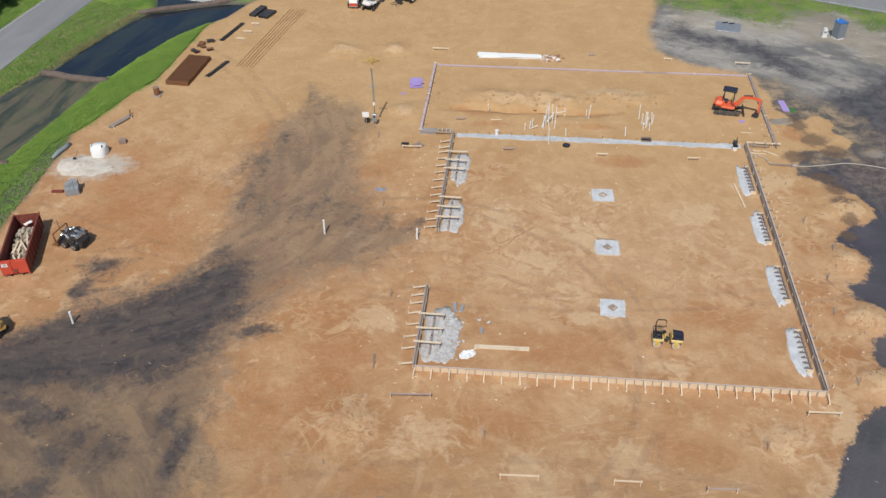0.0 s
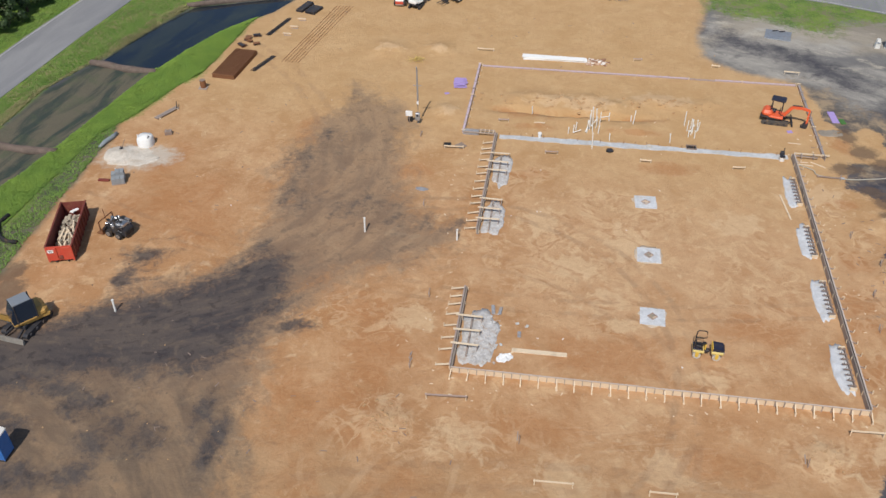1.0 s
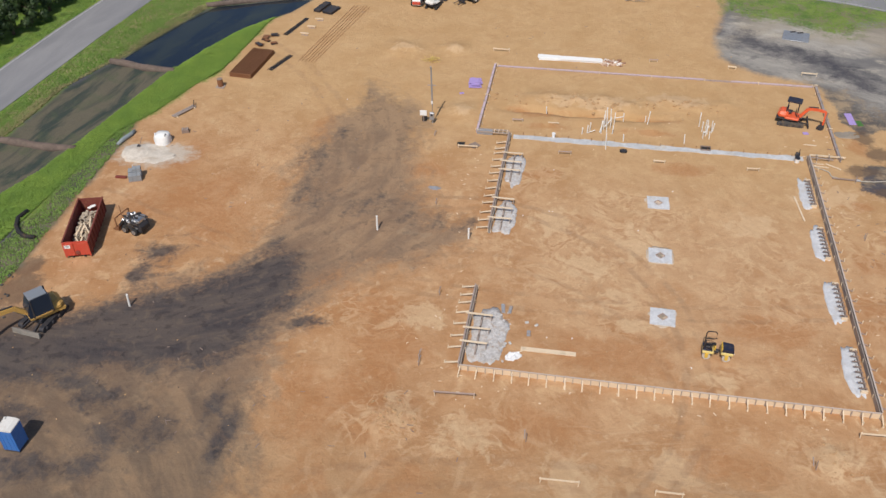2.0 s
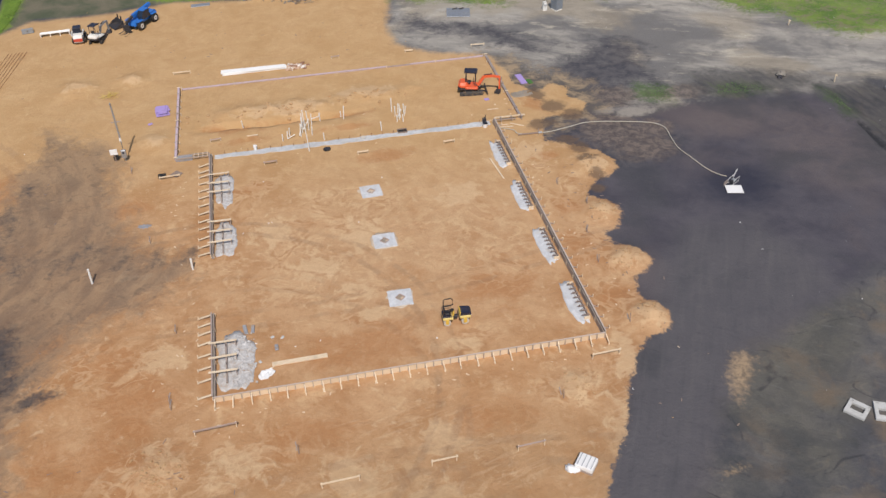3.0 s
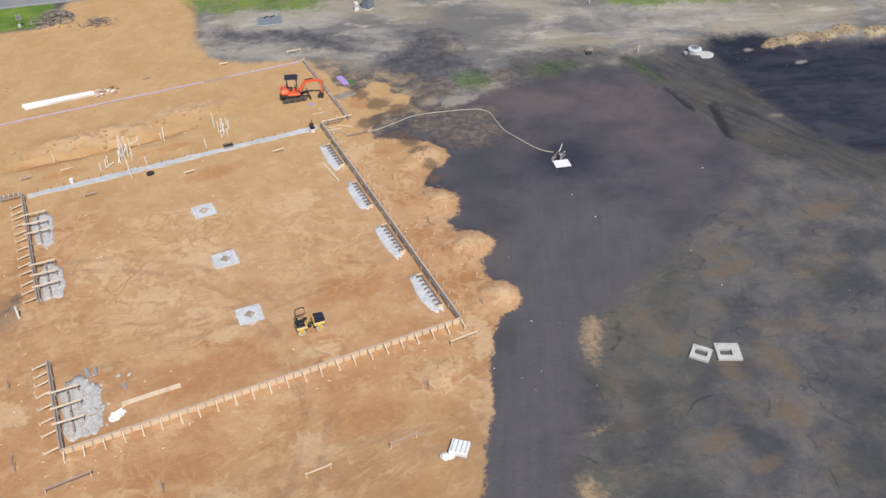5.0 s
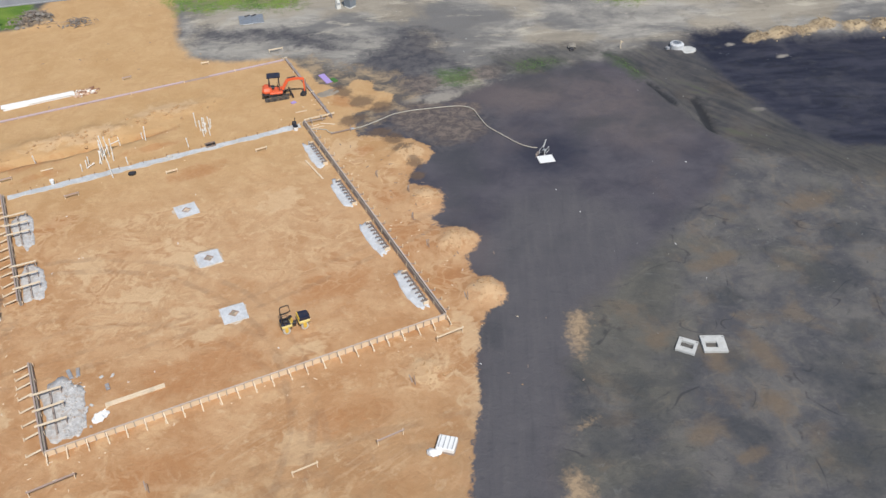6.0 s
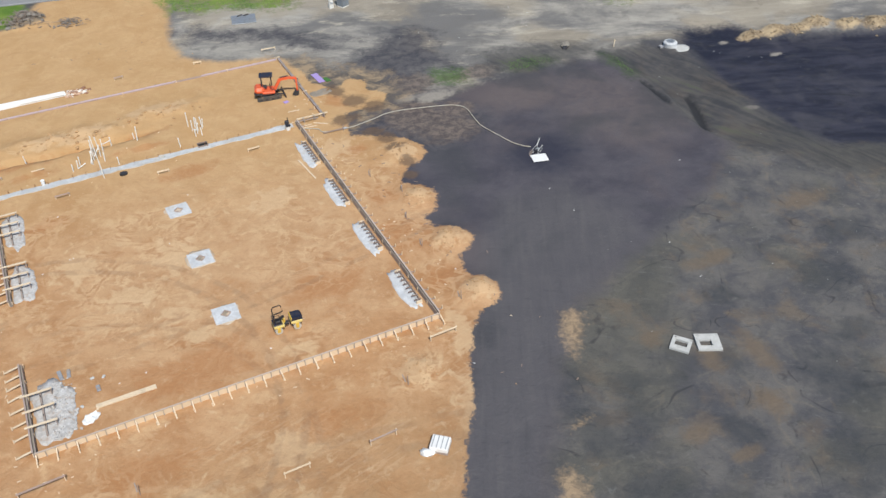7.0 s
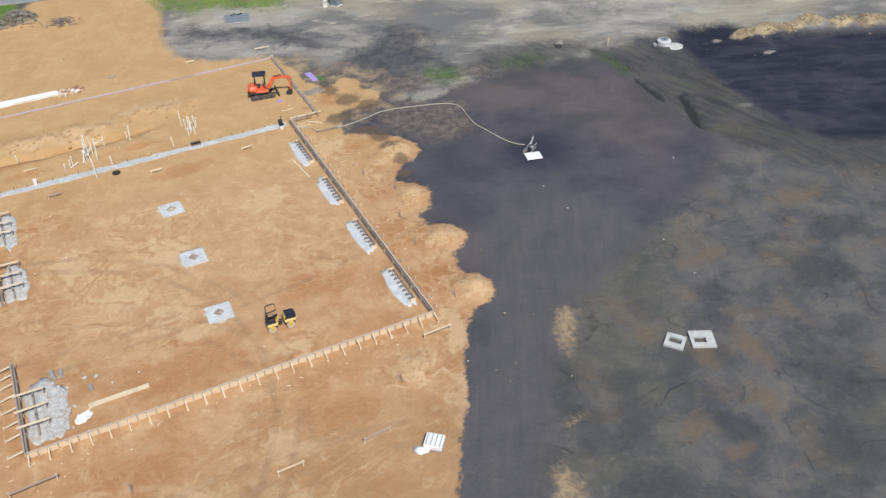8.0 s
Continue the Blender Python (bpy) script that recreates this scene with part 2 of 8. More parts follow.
def ground_material():
    n = Nodes("site_ground", 0.95)
    n.out.inputs["Specular IOR Level"].default_value = 0.25
    at = n.where()
    broad = n.noise(at, 0.07, 4, 0.55, 0.4)
    mid = n.noise(at, 0.24, 7, 0.62, 0.35)
    patch = n.noise(at, 0.42, 8, 0.68, 0.35)
    lick = n.noise(at, 0.75, 8, 0.68, 0.6)
    fine = n.noise(at, 2.4, 6, 0.68, 0.4)
    grit = n.noise(at, 10, 4, 0.7)
    speck = n.noise(at, 5.5, 2, 0.5)
    graded = n.noise(at, 1.1, 5, 0.65, 0.25, stretch=(7, -4))
    hauled = n.noise(at, 0.8, 6, 0.65, 0.35, stretch=(7, 38))
    scraped = n.noise(at, 0.55, 6, 0.65, 0.6, stretch=(4, -20))
    rutted = n.noise(at, 1.1, 7, 0.68, 0.3, stretch=(9, 62))
    ditch = n.noise(at, 0.5, 5, 0.6, 0.5, stretch=(5, 80))

    def wobbling(name, wobble, grain=0.0, by=None):
        d = n.math("ADD", n.attr(name), n.math("MULTIPLY", n.math("SUBTRACT", mid if by is None else by, 0.5), wobble))
        return n.math("ADD", d, n.math("MULTIPLY", n.math("SUBTRACT", fine, 0.5), wobble * 0.4 + grain))

    def edged(name, wobble, soft, grain=0.0, by=None):
        """A zone from its stored distance, with a ragged border."""
        return n.step(wobbling(name, wobble, grain, by), -soft, soft)

    def ring(x, y, r, gauge, wide):
        """Two wheel marks along a circle: 1 on the marks."""
        d = n.t.nodes.new("ShaderNodeVectorMath")
        d.operation = "DISTANCE"
        n.put(d.inputs[0], at)
        d.inputs[1].default_value = (x, y, 0)
        off = n.math("ABSOLUTE", n.math("SUBTRACT", n.math("ABSOLUTE", n.math("SUBTRACT", n.math("ADD", d.outputs["Value"], n.math("MULTIPLY", mid, 1.2)), r)), gauge / 2))
        return n.step(off, wide * 0.4, wide, 1.0, 0.0)

    # damp field in the east: grey, olive and brown earth with pale grit
    field = n.mix(n.step(mid, 0.36, 0.62), (0.084, 0.083, 0.093), (0.146, 0.137, 0.132))
    field = n.mix(n.step(broad, 0.50, 0.64, 0, 0.5), field, (0.104, 0.100, 0.078))
    field = n.mix(n.step(n.noise(at, 0.2, 8, 0.62, 0.4), 0.52, 0.66, 0, 0.6), field, (0.165, 0.128, 0.096))
    field = n.mix(n.step(patch, 0.60, 0.76, 0, 0.6), field, (0.185, 0.145, 0.105))
    field = n.mix(n.step(n.noise(at, 0.17, 7, 0.62, 0.35), 0.50, 0.66, 0, 0.3), field, (0.046, 0.052, 0.068))
    field = n.mix(n.step(n.noise(at, 0.9, 6, 0.7, 0.3, stretch=(4, 52)), 0.56, 0.74, 0, 0.4), field, (0.040, 0.045, 0.055))
    field = n.mix(n.math("MULTIPLY", n.step(n.noise(at, 1.1, 7, 0.74, 0.4), 0.55, 0.72, 0, 0.7), n.step(n.noise(at, 0.05, 3, 0.5), 0.44, 0.58, 0.25, 1.0)), field, (0.19, 0.185, 0.178))
    field = n.mix(n.step(grit, 0.62, 0.76, 0, 0.45), field, (0.28, 0.27, 0.255))
    field = n.mix(n.step(n.noise(at, 3.5, 4, 0.7), 0.62, 0.72, 0, 0.4), field, (0.050, 0.050, 0.052))
    scratch = n.noise(at, 2.6, 6, 0.72, 0.3, stretch=(5, -35))
    field = n.mix(n.step(scratch, 0.56, 0.70, 0, 0.35), field, (0.185, 0.178, 0.172))
    field = n.mix(n.step(scratch, 0.30, 0.42, 0.4, 0.0), field, (0.045, 0.047, 0.056))
    # thin dark wheel scars and pale scrapes over the field
    vein = n.noise(at, 0.13, 2, 0.4, 0.8)
    scar = n.math("MULTIPLY", n.step(n.math("ABSOLUTE", n.math("SUBTRACT", vein, 0.52)), 0.003, 0.010, 1.0, 0.0), n.step(patch, 0.46, 0.60, 0, 0.6))
    field = n.mix(scar, field, (0.036, 0.036, 0.043))
    scar = n.math("MULTIPLY", n.step(n.math("ABSOLUTE", n.math("SUBTRACT", vein, 0.47)), 0.004, 0.016, 1.0, 0.0), n.step(mid, 0.44, 0.58, 0, 0.4))
    field = n.mix(scar, field, (0.19, 0.165, 0.135))
    mottle = n.noise(at, 0.55, 9, 0.76, 0.5)
    field = n.mix(n.step(mottle, 0.54, 0.66, 0, 0.36), field, (0.050, 0.054, 0.052))
    field = n.mix(n.step(mottle, 0.34, 0.46, 0.32, 0.0), field, (0.185, 0.165, 0.140))
    # black organic fill
    black = n.mix(n.step(mid, 0.3, 0.7), (0.062, 0.059, 0.076), (0.101, 0.094, 0.110))
    black = n.mix(n.step(n.noise(at, 0.045, 5, 0.6, 0.3), 0.46, 0.62, 0, 0.7), black, (0.122, 0.101, 0.104))
    black = n.mix(n.math("MULTIPLY", n.step(n.attr("warm"), 0.0, 0.6), n.step(mottle, 0.36, 0.62, 0.35, 0.75)), black, (0.140, 0.116, 0.116))
    black = n.mix(n.step(patch, 0.57, 0.76, 0, 0.3), black, (0.125, 0.110, 0.103))
    black = n.mix(edged("haul", 3.0, 2.2), black, n.mix(mid, (0.082, 0.079, 0.091), (0.120, 0.113, 0.121)))
    black = n.mix(n.step(broad, 0.36, 0.50, 0.6, 0.0), black, (0.058, 0.060, 0.069))
    black = n.mix(n.step(lick, 0.62, 0.74, 0, 0.3), black, (0.062, 0.062, 0.070))
    black = n.mix(n.step(speck, 0.70, 0.78, 0, 0.25), black, (0.20, 0.18, 0.17))
    black = n.mix(n.math("MULTIPLY", edged("haul", 2.0, 1.5), n.step(rutted, 0.46, 0.74, 0, 0.4)), black, (0.140, 0.131, 0.134))
    black = n.mix(n.math("MULTIPLY", edged("haul", 2.0, 1.5), n.step(rutted, 0.32, 0.46, 0.25, 0.0)), black, (0.052, 0.053, 0.060))
    black = n.mix(n.step(scratch, 0.57, 0.72, 0, 0.3), black, (0.150, 0.142, 0.150))
    black = n.mix(n.step(scratch, 0.30, 0.42, 0.35, 0.0), black, (0.046, 0.046, 0.058))
    black = n.mix(n.step(n.noise(at, 0.9, 8, 0.74, 0.5), 0.58, 0.72, 0, 0.4), black, (0.135, 0.126, 0.128))
    # wet basin
    wet = n.mix(n.step(scraped, 0.36, 0.70), (0.018, 0.020, 0.036), (0.047, 0.047, 0.068))
    wet = n.mix(n.step(patch, 0.58, 0.7, 0, 0.45), wet, (0.095, 0.090, 0.088))
    wet = n.mix(n.step(lick, 0.62, 0.74, 0, 0.5), wet, (0.022, 0.025, 0.052))
    wet = n.mix(n.step(grit, 0.64, 0.78, 0, 0.3), wet, (0.20, 0.19, 0.18))
    wet = n.mix(n.step(n.noise(at, 0.16, 8, 0.66, 0.7), 0.50, 0.68, 0, 0.5), wet, n.mix(fine, (0.048, 0.049, 0.064), (0.100, 0.094, 0.102)))
    wet = n.mix(n.step(mottle, 0.52, 0.64, 0, 0.5), wet, (0.020, 0.021, 0.030))
    wet = n.mix(n.step(n.noise(at, 0.6, 7, 0.7, 0.5, stretch=(3, -35)), 0.58, 0.68, 0, 0.7), wet, (0.020, 0.021, 0.027))
    # pale grey, scraped subsoil
    pale = n.mix(n.step(n.noise(at, 0.11, 8, 0.68, 0.5, stretch=(2.2, -22)), 0.40, 0.62), (0.178, 0.172, 0.170), (0.43, 0.400, 0.355))
    pale = n.mix(n.step(scraped, 0.36, 0.66, 0.3, 0.0), pale, (0.17, 0.16, 0.148))
    pale = n.mix(n.step(patch, 0.52, 0.68, 0, 0.5), pale, (0.160, 0.150, 0.140))
    pale = n.mix(n.step(broad, 0.50, 0.62, 0, 0.5), pale, (0.33, 0.275, 0.20))
    pale = n.mix(n.step(n.noise(at, 0.3, 8, 0.72, 0.4, stretch=(2.5, -18)), 0.55, 0.66, 0, 0.65), pale, (0.52, 0.47, 0.385))
    pale = n.mix(n.step(fine, 0.60, 0.75, 0, 0.3), pale, (0.12, 0.115, 0.11))
    # sand pad
    sand = n.mix(n.step(mid, 0.34, 0.64), (0.415, 0.218, 0.101), (0.54, 0.328, 0.177))
    sand = n.mix(n.step(broad, 0.48, 0.62, 0, 0.35), sand, (0.435, 0.220, 0.095))
    sand = n.mix(n.step(patch, 0.53, 0.62, 0, 0.6), sand, (0.61, 0.405, 0.230))
    sand = n.mix(n.step(n.noise(at, 0.3, 6, 0.6, 0.6), 0.54, 0.67, 0, 0.42), sand, (0.405, 0.196, 0.084))
    sand = n.mix(n.step(n.noise(at, 0.5, 8, 0.64, 1.0), 0.57, 0.63, 0, 0.35), sand, (0.40, 0.205, 0.094))
    sand = n.mix(n.step(lick, 0.58, 0.67, 0, 0.6), sand, (0.64, 0.455, 0.285))
    sand = n.mix(n.step(lick, 0.32, 0.45, 0.38, 0.0), sand, (0.365, 0.185, 0.088))
    sand = n.mix(n.step(graded, 0.58, 0.72, 0, 0.3), sand, (0.36, 0.20, 0.105))
    crumb = n.noise(at, 1.25, 8, 0.72, 0.5)
    sand = n.mix(n.step(crumb, 0.56, 0.65, 0, 0.32), sand, (0.63, 0.44, 0.265))
    sand = n.mix(n.step(crumb, 0.36, 0.45, 0.26, 0.0), sand, (0.355, 0.180, 0.085))
    sand = n.mix(n.step(fine, 0.56, 0.72, 0, 0.26), sand, (0.34, 0.185, 0.092))
    sand = n.mix(n.step(fine, 0.28, 0.42, 0.18, 0.0), sand, (0.62, 0.43, 0.26))
    sand = n.mix(n.step(grit, 0.6, 0.75, 0, 0.14), sand, (0.28, 0.165, 0.09))
    sand = n.mix(n.math("MULTIPLY", n.step(n.attr("hall"), 0.0, 0.7), n.step(mottle, 0.34, 0.60, 0.12, 0.42)), sand, (0.60, 0.415, 0.250))
    gold = n.mix(mid, (0.465, 0.292, 0.132), (0.60, 0.405, 0.212))
    sand = n.mix(n.step(n.attr("gold"), 0.0, 1.0, 0.0, 0.72), sand, gold)
    cream_edge = n.math("ADD", n.attr("cream"), n.math("MULTIPLY", n.math("SUBTRACT", lick, 0.5), 2.4))
    sand = n.mix(n.step(cream_edge, 0.35, 0.62, 0, 0.7), sand, n.mix(fine, (0.52, 0.335, 0.185), (0.70, 0.51, 0.32)))
    # red-brown clay; along the annex trench it also paints in shade
    clay_shade_edge = n.math("ADD", n.attr("clay_and_shade"), n.math("MULTIPLY", n.math("SUBTRACT", patch, 0.5), 2.4))
    sand = n.mix(n.step(clay_shade_edge, 0.3, 0.8, 0, 0.6), sand, (0.40, 0.178, 0.070))
    sand = n.mix(n.math("MULTIPLY", n.attr("south"), n.step(n.noise(at, 0.2, 8, 0.68, 0.6), 0.36, 0.62, 0.25, 0.6)), sand, (0.345, 0.222, 0.118))
    treads = n.math("MULTIPLY", n.step(n.noise(at, 2.6, 3, 0.5, 0.1, stretch=(7, 14)), 0.52, 0.62), n.step(n.math("ADD", n.attr("prints"), n.math("MULTIPLY", n.math("SUBTRACT", patch, 0.5), 1.4)), 0.1, 0.7))
    sand = n.mix(n.math("MULTIPLY", treads, 0.22), sand, (0.64, 0.475, 0.305))
    # curved scuffs where machines turned: pale lips beside darker scrapes
    curl, curl2 = n.noise(at, 0.24, 3, 0.5, 1.1), n.noise(at, 0.42, 3, 0.5, 1.0)
    turned = n.math("ADD", 0.25, n.math("MULTIPLY", n.step(n.attr("scuff"), 0.05, 0.5), 0.75))
    turned = n.math("MULTIPLY", turned, n.step(patch, 0.38, 0.56))
    lip = n.step(n.math("ABSOLUTE", n.math("SUBTRACT", curl, 0.50)), 0.006, 0.045, 1.0, 0.0)
    lip2 = n.step(n.math("ABSOLUTE", n.math("SUBTRACT", curl2, 0.54)), 0.006, 0.05, 1.0, 0.0)
    scrape = n.step(n.math("ABSOLUTE", n.math("SUBTRACT", curl, 0.57)), 0.006, 0.05, 1.0, 0.0)
    sand = n.mix(n.math("MULTIPLY", n.math("MULTIPLY", scrape, turned), 0.5), sand, (0.37, 0.178, 0.078))
    sand = n.mix(n.math("MULTIPLY", n.math("MULTIPLY", n.math("MAXIMUM", lip, lip2), turned), 0.42), sand, (0.66, 0.465, 0.28))
    worn = n.step(patch, 0.40, 0.58)
    for x, y, r, gauge, wide, dark in ((-2, 2, 20.5, 1.7, 0.42, 0.35), (1, -3, 17.0, 1.8, 0.4, 0.22), (12, -70, 62.0, 2.0, 0.5, 0.3), (-60, 16, 46.0, 1.8, 0.5, 0.25), (6, 120, 112.0, 1.7, 0.35, 0.3), (3, -14, 8.5, 1.5, 0.35, -0.22), (-3, -9, 6.0, 1.4, 0.3, -0.22)):
        tone = (0.27, 0.165, 0.10) if dark > 0 else (0.66, 0.47, 0.29)
        sand = n.mix(n.math("MULTIPLY", ring(x, y, r, gauge, wide), n.math("MULTIPLY", worn, abs(dark))), sand, tone)
    # dark earth tracked over the sand, combed along the way the machines turned
    north, south = n.around(at, -34, 27, 4), n.around(at, -42, -30, 4)
    p = n.t.nodes.new("ShaderNodeSeparateXYZ")
    n.put(p.inputs[0], at)
    which = n.step(n.math("ADD", p.outputs[1], n.math("MULTIPLY", mid, 4.0)), -5.0, 3.0)

    def combed(scale, detail, rough, warp):
        a, b = n.noise(south, scale, detail, rough, warp), n.noise(north, scale, detail, rough, warp)
        return n.math("ADD", n.math("MULTIPLY", b, which), n.math("MULTIPLY", a, n.math("SUBTRACT", 1.0, which)))

    swept, rut = combed(0.55, 7, 0.62, 0.35), combed(1.6, 5, 0.6, 0.2)
    stain = n.mix(n.step(swept, 0.38, 0.62), (0.175, 0.128, 0.096), (0.300, 0.205, 0.132))
    stain = n.mix(n.math("SUBTRACT", 1.0, which), stain, n.mix(n.step(swept, 0.40, 0.60), (0.105, 0.088, 0.074), (0.215, 0.155, 0.105)))
    stain = n.mix(n.step(patch, 0.56, 0.70, 0, 0.45), stain, (0.33, 0.215, 0.128))
    stain = n.mix(n.step(crumb, 0.36, 0.46, 0.35, 0.0), stain, (0.120, 0.094, 0.076))
    film = n.math("ADD", wobbling("lobe", 4.5, 1.2), n.math("MULTIPLY", n.math("SUBTRACT", swept, 0.5), 8.0))
    film = n.math("ADD", film, n.math("MULTIPLY", n.math("SUBTRACT", n.noise(at, 0.5, 8, 0.7, 0.8), 0.5), 7.0))
    stain = n.mix(n.step(n.noise(at, 0.9, 4, 0.6, 0.6), 0.57, 0.66, 0, 0.55), stain, (0.085, 0.074, 0.066))
    sand = n.mix(n.step(film, -1.8, 2.2, 0, 0.78), sand, stain)
    tracked = n.mix(n.step(swept, 0.36, 0.64), (0.043, 0.043, 0.053), (0.086, 0.076, 0.074))
    tracked = n.mix(n.step(rut, 0.54, 0.68, 0, 0.38), tracked, (0.16, 0.118, 0.088))
    tracked = n.mix(n.step(patch, 0.58, 0.70, 0, 0.4), tracked, (0.135, 0.105, 0.082))
    tracked = n.mix(n.step(combed(1.3, 6, 0.66, 0.6), 0.57, 0.66, 0, 0.75), tracked, (0.027, 0.029, 0.040))
    blotch = n.noise(at, 1.0, 3, 0.55, 0.4)
    tracked = n.mix(n.step(blotch, 0.56, 0.64, 0, 0.7), tracked, (0.025, 0.027, 0.037))
    tracked = n.mix(n.step(blotch, 0.34, 0.42, 0.55, 0.0), tracked, (0.135, 0.108, 0.088))
    dark_west = n.math("ADD", wobbling("tracked", 3.5, 1.5), n.math("MULTIPLY", n.math("SUBTRACT", swept, 0.5), 7.0))
    dark_west = n.math("ADD", dark_west, n.math("MULTIPLY", n.math("SUBTRACT", n.noise(at, 0.7, 8, 0.7, 0.9), 0.5), 5.0))
    sand = n.mix(n.step(dark_west, -1.3, 1.7, 0, 0.88), sand, tracked)
    white_edge = n.math("ADD", n.attr("white"), n.math("MULTIPLY", n.math("SUBTRACT", n.noise(at, 0.9, 8, 0.75, 0.3), 0.5), 2.2))
    sand = n.mix(n.math("MULTIPLY", n.step(n.attr("white"), 0.0, 0.2), n.step(white_edge, 0.0, 0.75, 0, 0.85)), sand, n.mix(fine, (0.42, 0.365, 0.30), (0.66, 0.60, 0.52)))
    # turf soil, ditch mud
    turf = n.mix(n.step(mid, 0.35, 0.65), (0.085, 0.165, 0.026), (0.185, 0.265, 0.048))
    turf = n.mix(n.step(patch, 0.55, 0.68, 0, 0.6), turf, (0.29, 0.265, 0.12))
    turf = n.mix(n.step(fine, 0.55, 0.72, 0, 0.5), turf, (0.055, 0.11, 0.022))
    dull = n.mix(n.step(mid, 0.35, 0.65), (0.085, 0.10, 0.062), (0.175, 0.155, 0.11))
    mud = n.mix(n.step(ditch, 0.40, 0.58), (0.044, 0.058, 0.050), (0.130, 0.116, 0.084))
    mud = n.mix(n.step(patch, 0.50, 0.66, 0, 0.55), mud, (0.085, 0.105, 0.060))
    mud = n.mix(n.step(fine, 0.55, 0.7, 0, 0.4), mud, (0.06, 0.065, 0.055))

    def patchy(name, lo, hi, most):
        """Where a soft patch shows, broken at its rim."""
        d = n.math("ADD", n.attr(name), n.math("MULTIPLY", n.math("SUBTRACT", n.noise(at, 0.6, 9, 0.72, 0.3), 0.5), 1.7))
        return n.math("MULTIPLY", n.step(n.attr(name), 0.0, 0.15), n.step(d, lo, hi, 0, most))

    # dark slick soil, and a lens vignette painted into the field's south-east
    field = n.mix(patchy("slick_vignette", 0.1, 0.75, 0.5), field, n.mix(lick, (0.030, 0.037, 0.050), (0.058, 0.062, 0.066)))
    field = n.mix(patchy("umber", 0.1, 0.8, 0.7), field, n.mix(fine, (0.130, 0.100, 0.076), (0.200, 0.150, 0.105)))
    c = n.mix(edged("black", 4.0, 1.4), field, black)
    c = n.mix(edged("pale", 6.5, 1.6), c, pale)
    c = n.mix(n.step(wobbling("wet", 4.5, 2.0), -1.8, 1.4), c, wet)
    c = n.mix(n.step(n.math("ADD", wobbling("soot", 8.0, 0.0, patch), n.math("MULTIPLY", n.math("SUBTRACT", scraped, 0.5), 5.0)), -2.4, 1.8, 0, 0.88), c, n.mix(n.step(lick, 0.35, 0.65), (0.046, 0.047, 0.062), (0.108, 0.102, 0.110)))
    c = n.mix(patchy("loam", 0.0, 0.55, 0.62), c, n.mix(n.step(crumb, 0.38, 0.62), (0.100, 0.080, 0.072), (0.245, 0.190, 0.155)))
    c = n.mix(patchy("ash", 0.05, 0.6, 0.85), c, n.mix(fine, (0.24, 0.215, 0.19), (0.40, 0.365, 0.32)))
    c = n.mix(n.step(wobbling("tuft", 3.5, 3.5, patch), -1.2, 0.9, 0, 0.75), c, n.mix(n.step(lick, 0.35, 0.65), (0.060, 0.088, 0.036), (0.092, 0.160, 0.046)))
    sump = n.math("ADD", n.attr("sump"), n.math("MULTIPLY", n.math("SUBTRACT", mid, 0.5), 0.8))
    c = n.mix(n.step(n.math("ADD", sump, n.math("MULTIPLY", n.math("SUBTRACT", patch, 0.5), 0.9)), 0.08, 0.75, 0, 0.8), c, n.mix(lick, (0.019, 0.022, 0.040), (0.040, 0.043, 0.066)))
    c = n.mix(n.step(wobbling("thin", 1.8, 1.6, patch), -0.55, 0.65, 0, 0.82), c, n.mix(n.step(crumb, 0.38, 0.60), (0.235, 0.175, 0.122), (0.43, 0.310, 0.195)))
    dusty = n.mix(n.step(patch, 0.40, 0.60), (0.115, 0.100, 0.090), (0.36, 0.27, 0.175))
    c = n.mix(n.step(wobbling("dusty", 5.0, 2.5, patch), -1.6, 1.6, 0, 0.9), c, dusty)
    slope = n.noise(at, 0.9, 7, 0.68, 0.5, stretch=(6, 103))
    c = n.mix(n.step(wobbling("sprout", 5.0, 1.0, patch), -1.8, 1.6, 0, 0.7), c, n.mix(n.step(slope, 0.36, 0.64), (0.032, 0.034, 0.042), (0.090, 0.084, 0.082)))
    c = n.mix(n.math("MULTIPLY", n.step(n.attr("sprout"), 0.0, 1.5), n.step(slope, 0.56, 0.68, 0, 0.4)), c, (0.085, 0.105, 0.058))
    # the scarp's shade, painted near-black into the carved gashes
    c = n.mix(n.step(wobbling("gash_shade", 0.8, 0.6), -0.25, 0.25, 0, 0.85), c, (0.026, 0.028, 0.034))
    ochre = n.mix(n.step(patch, 0.35, 0.6), (0.20, 0.150, 0.100), (0.47, 0.365, 0.235))
    c = n.mix(edged("ochre", 1.8, 0.5, 1.2), c, ochre)
    c = n.mix(n.math("MULTIPLY", n.step(wobbling("sand", 2.2, 0.5), n.math("SUBTRACT", -0.2, n.math("MULTIPLY", n.attr("north"), 0.6)), n.math("ADD", 0.2, n.math("MULTIPLY", n.attr("north"), 0.6))), n.step(n.attr("sand"), -3.0, 3.0, 0.9, 1.0)), c, sand)
    c = n.mix(patchy("smudge", 0.05, 0.5, 0.75), c, n.mix(fine, (0.085, 0.060, 0.046), (0.185, 0.122, 0.082)))
    c = n.mix(edged("dull", 2.2, 0.6), c, dull)
    c = n.mix(edged("turf", 3.4, 0.6, 1.6), c, turf)
    thinned = n.mix(n.step(mottle, 0.47, 0.60, 0, 0.75), turf, (0.215, 0.185, 0.120))
    c = n.mix(n.step(wobbling("meadow", 9.0, 3.0, patch), -1.6, 1.8, 0, 0.92), c, thinned)
    c = n.mix(edged("mud", 1.2, 0.4), c, mud)
    hump = n.math("ADD", n.math("MULTIPLY", fine, 0.8), n.math("MULTIPLY", grit, 0.22))
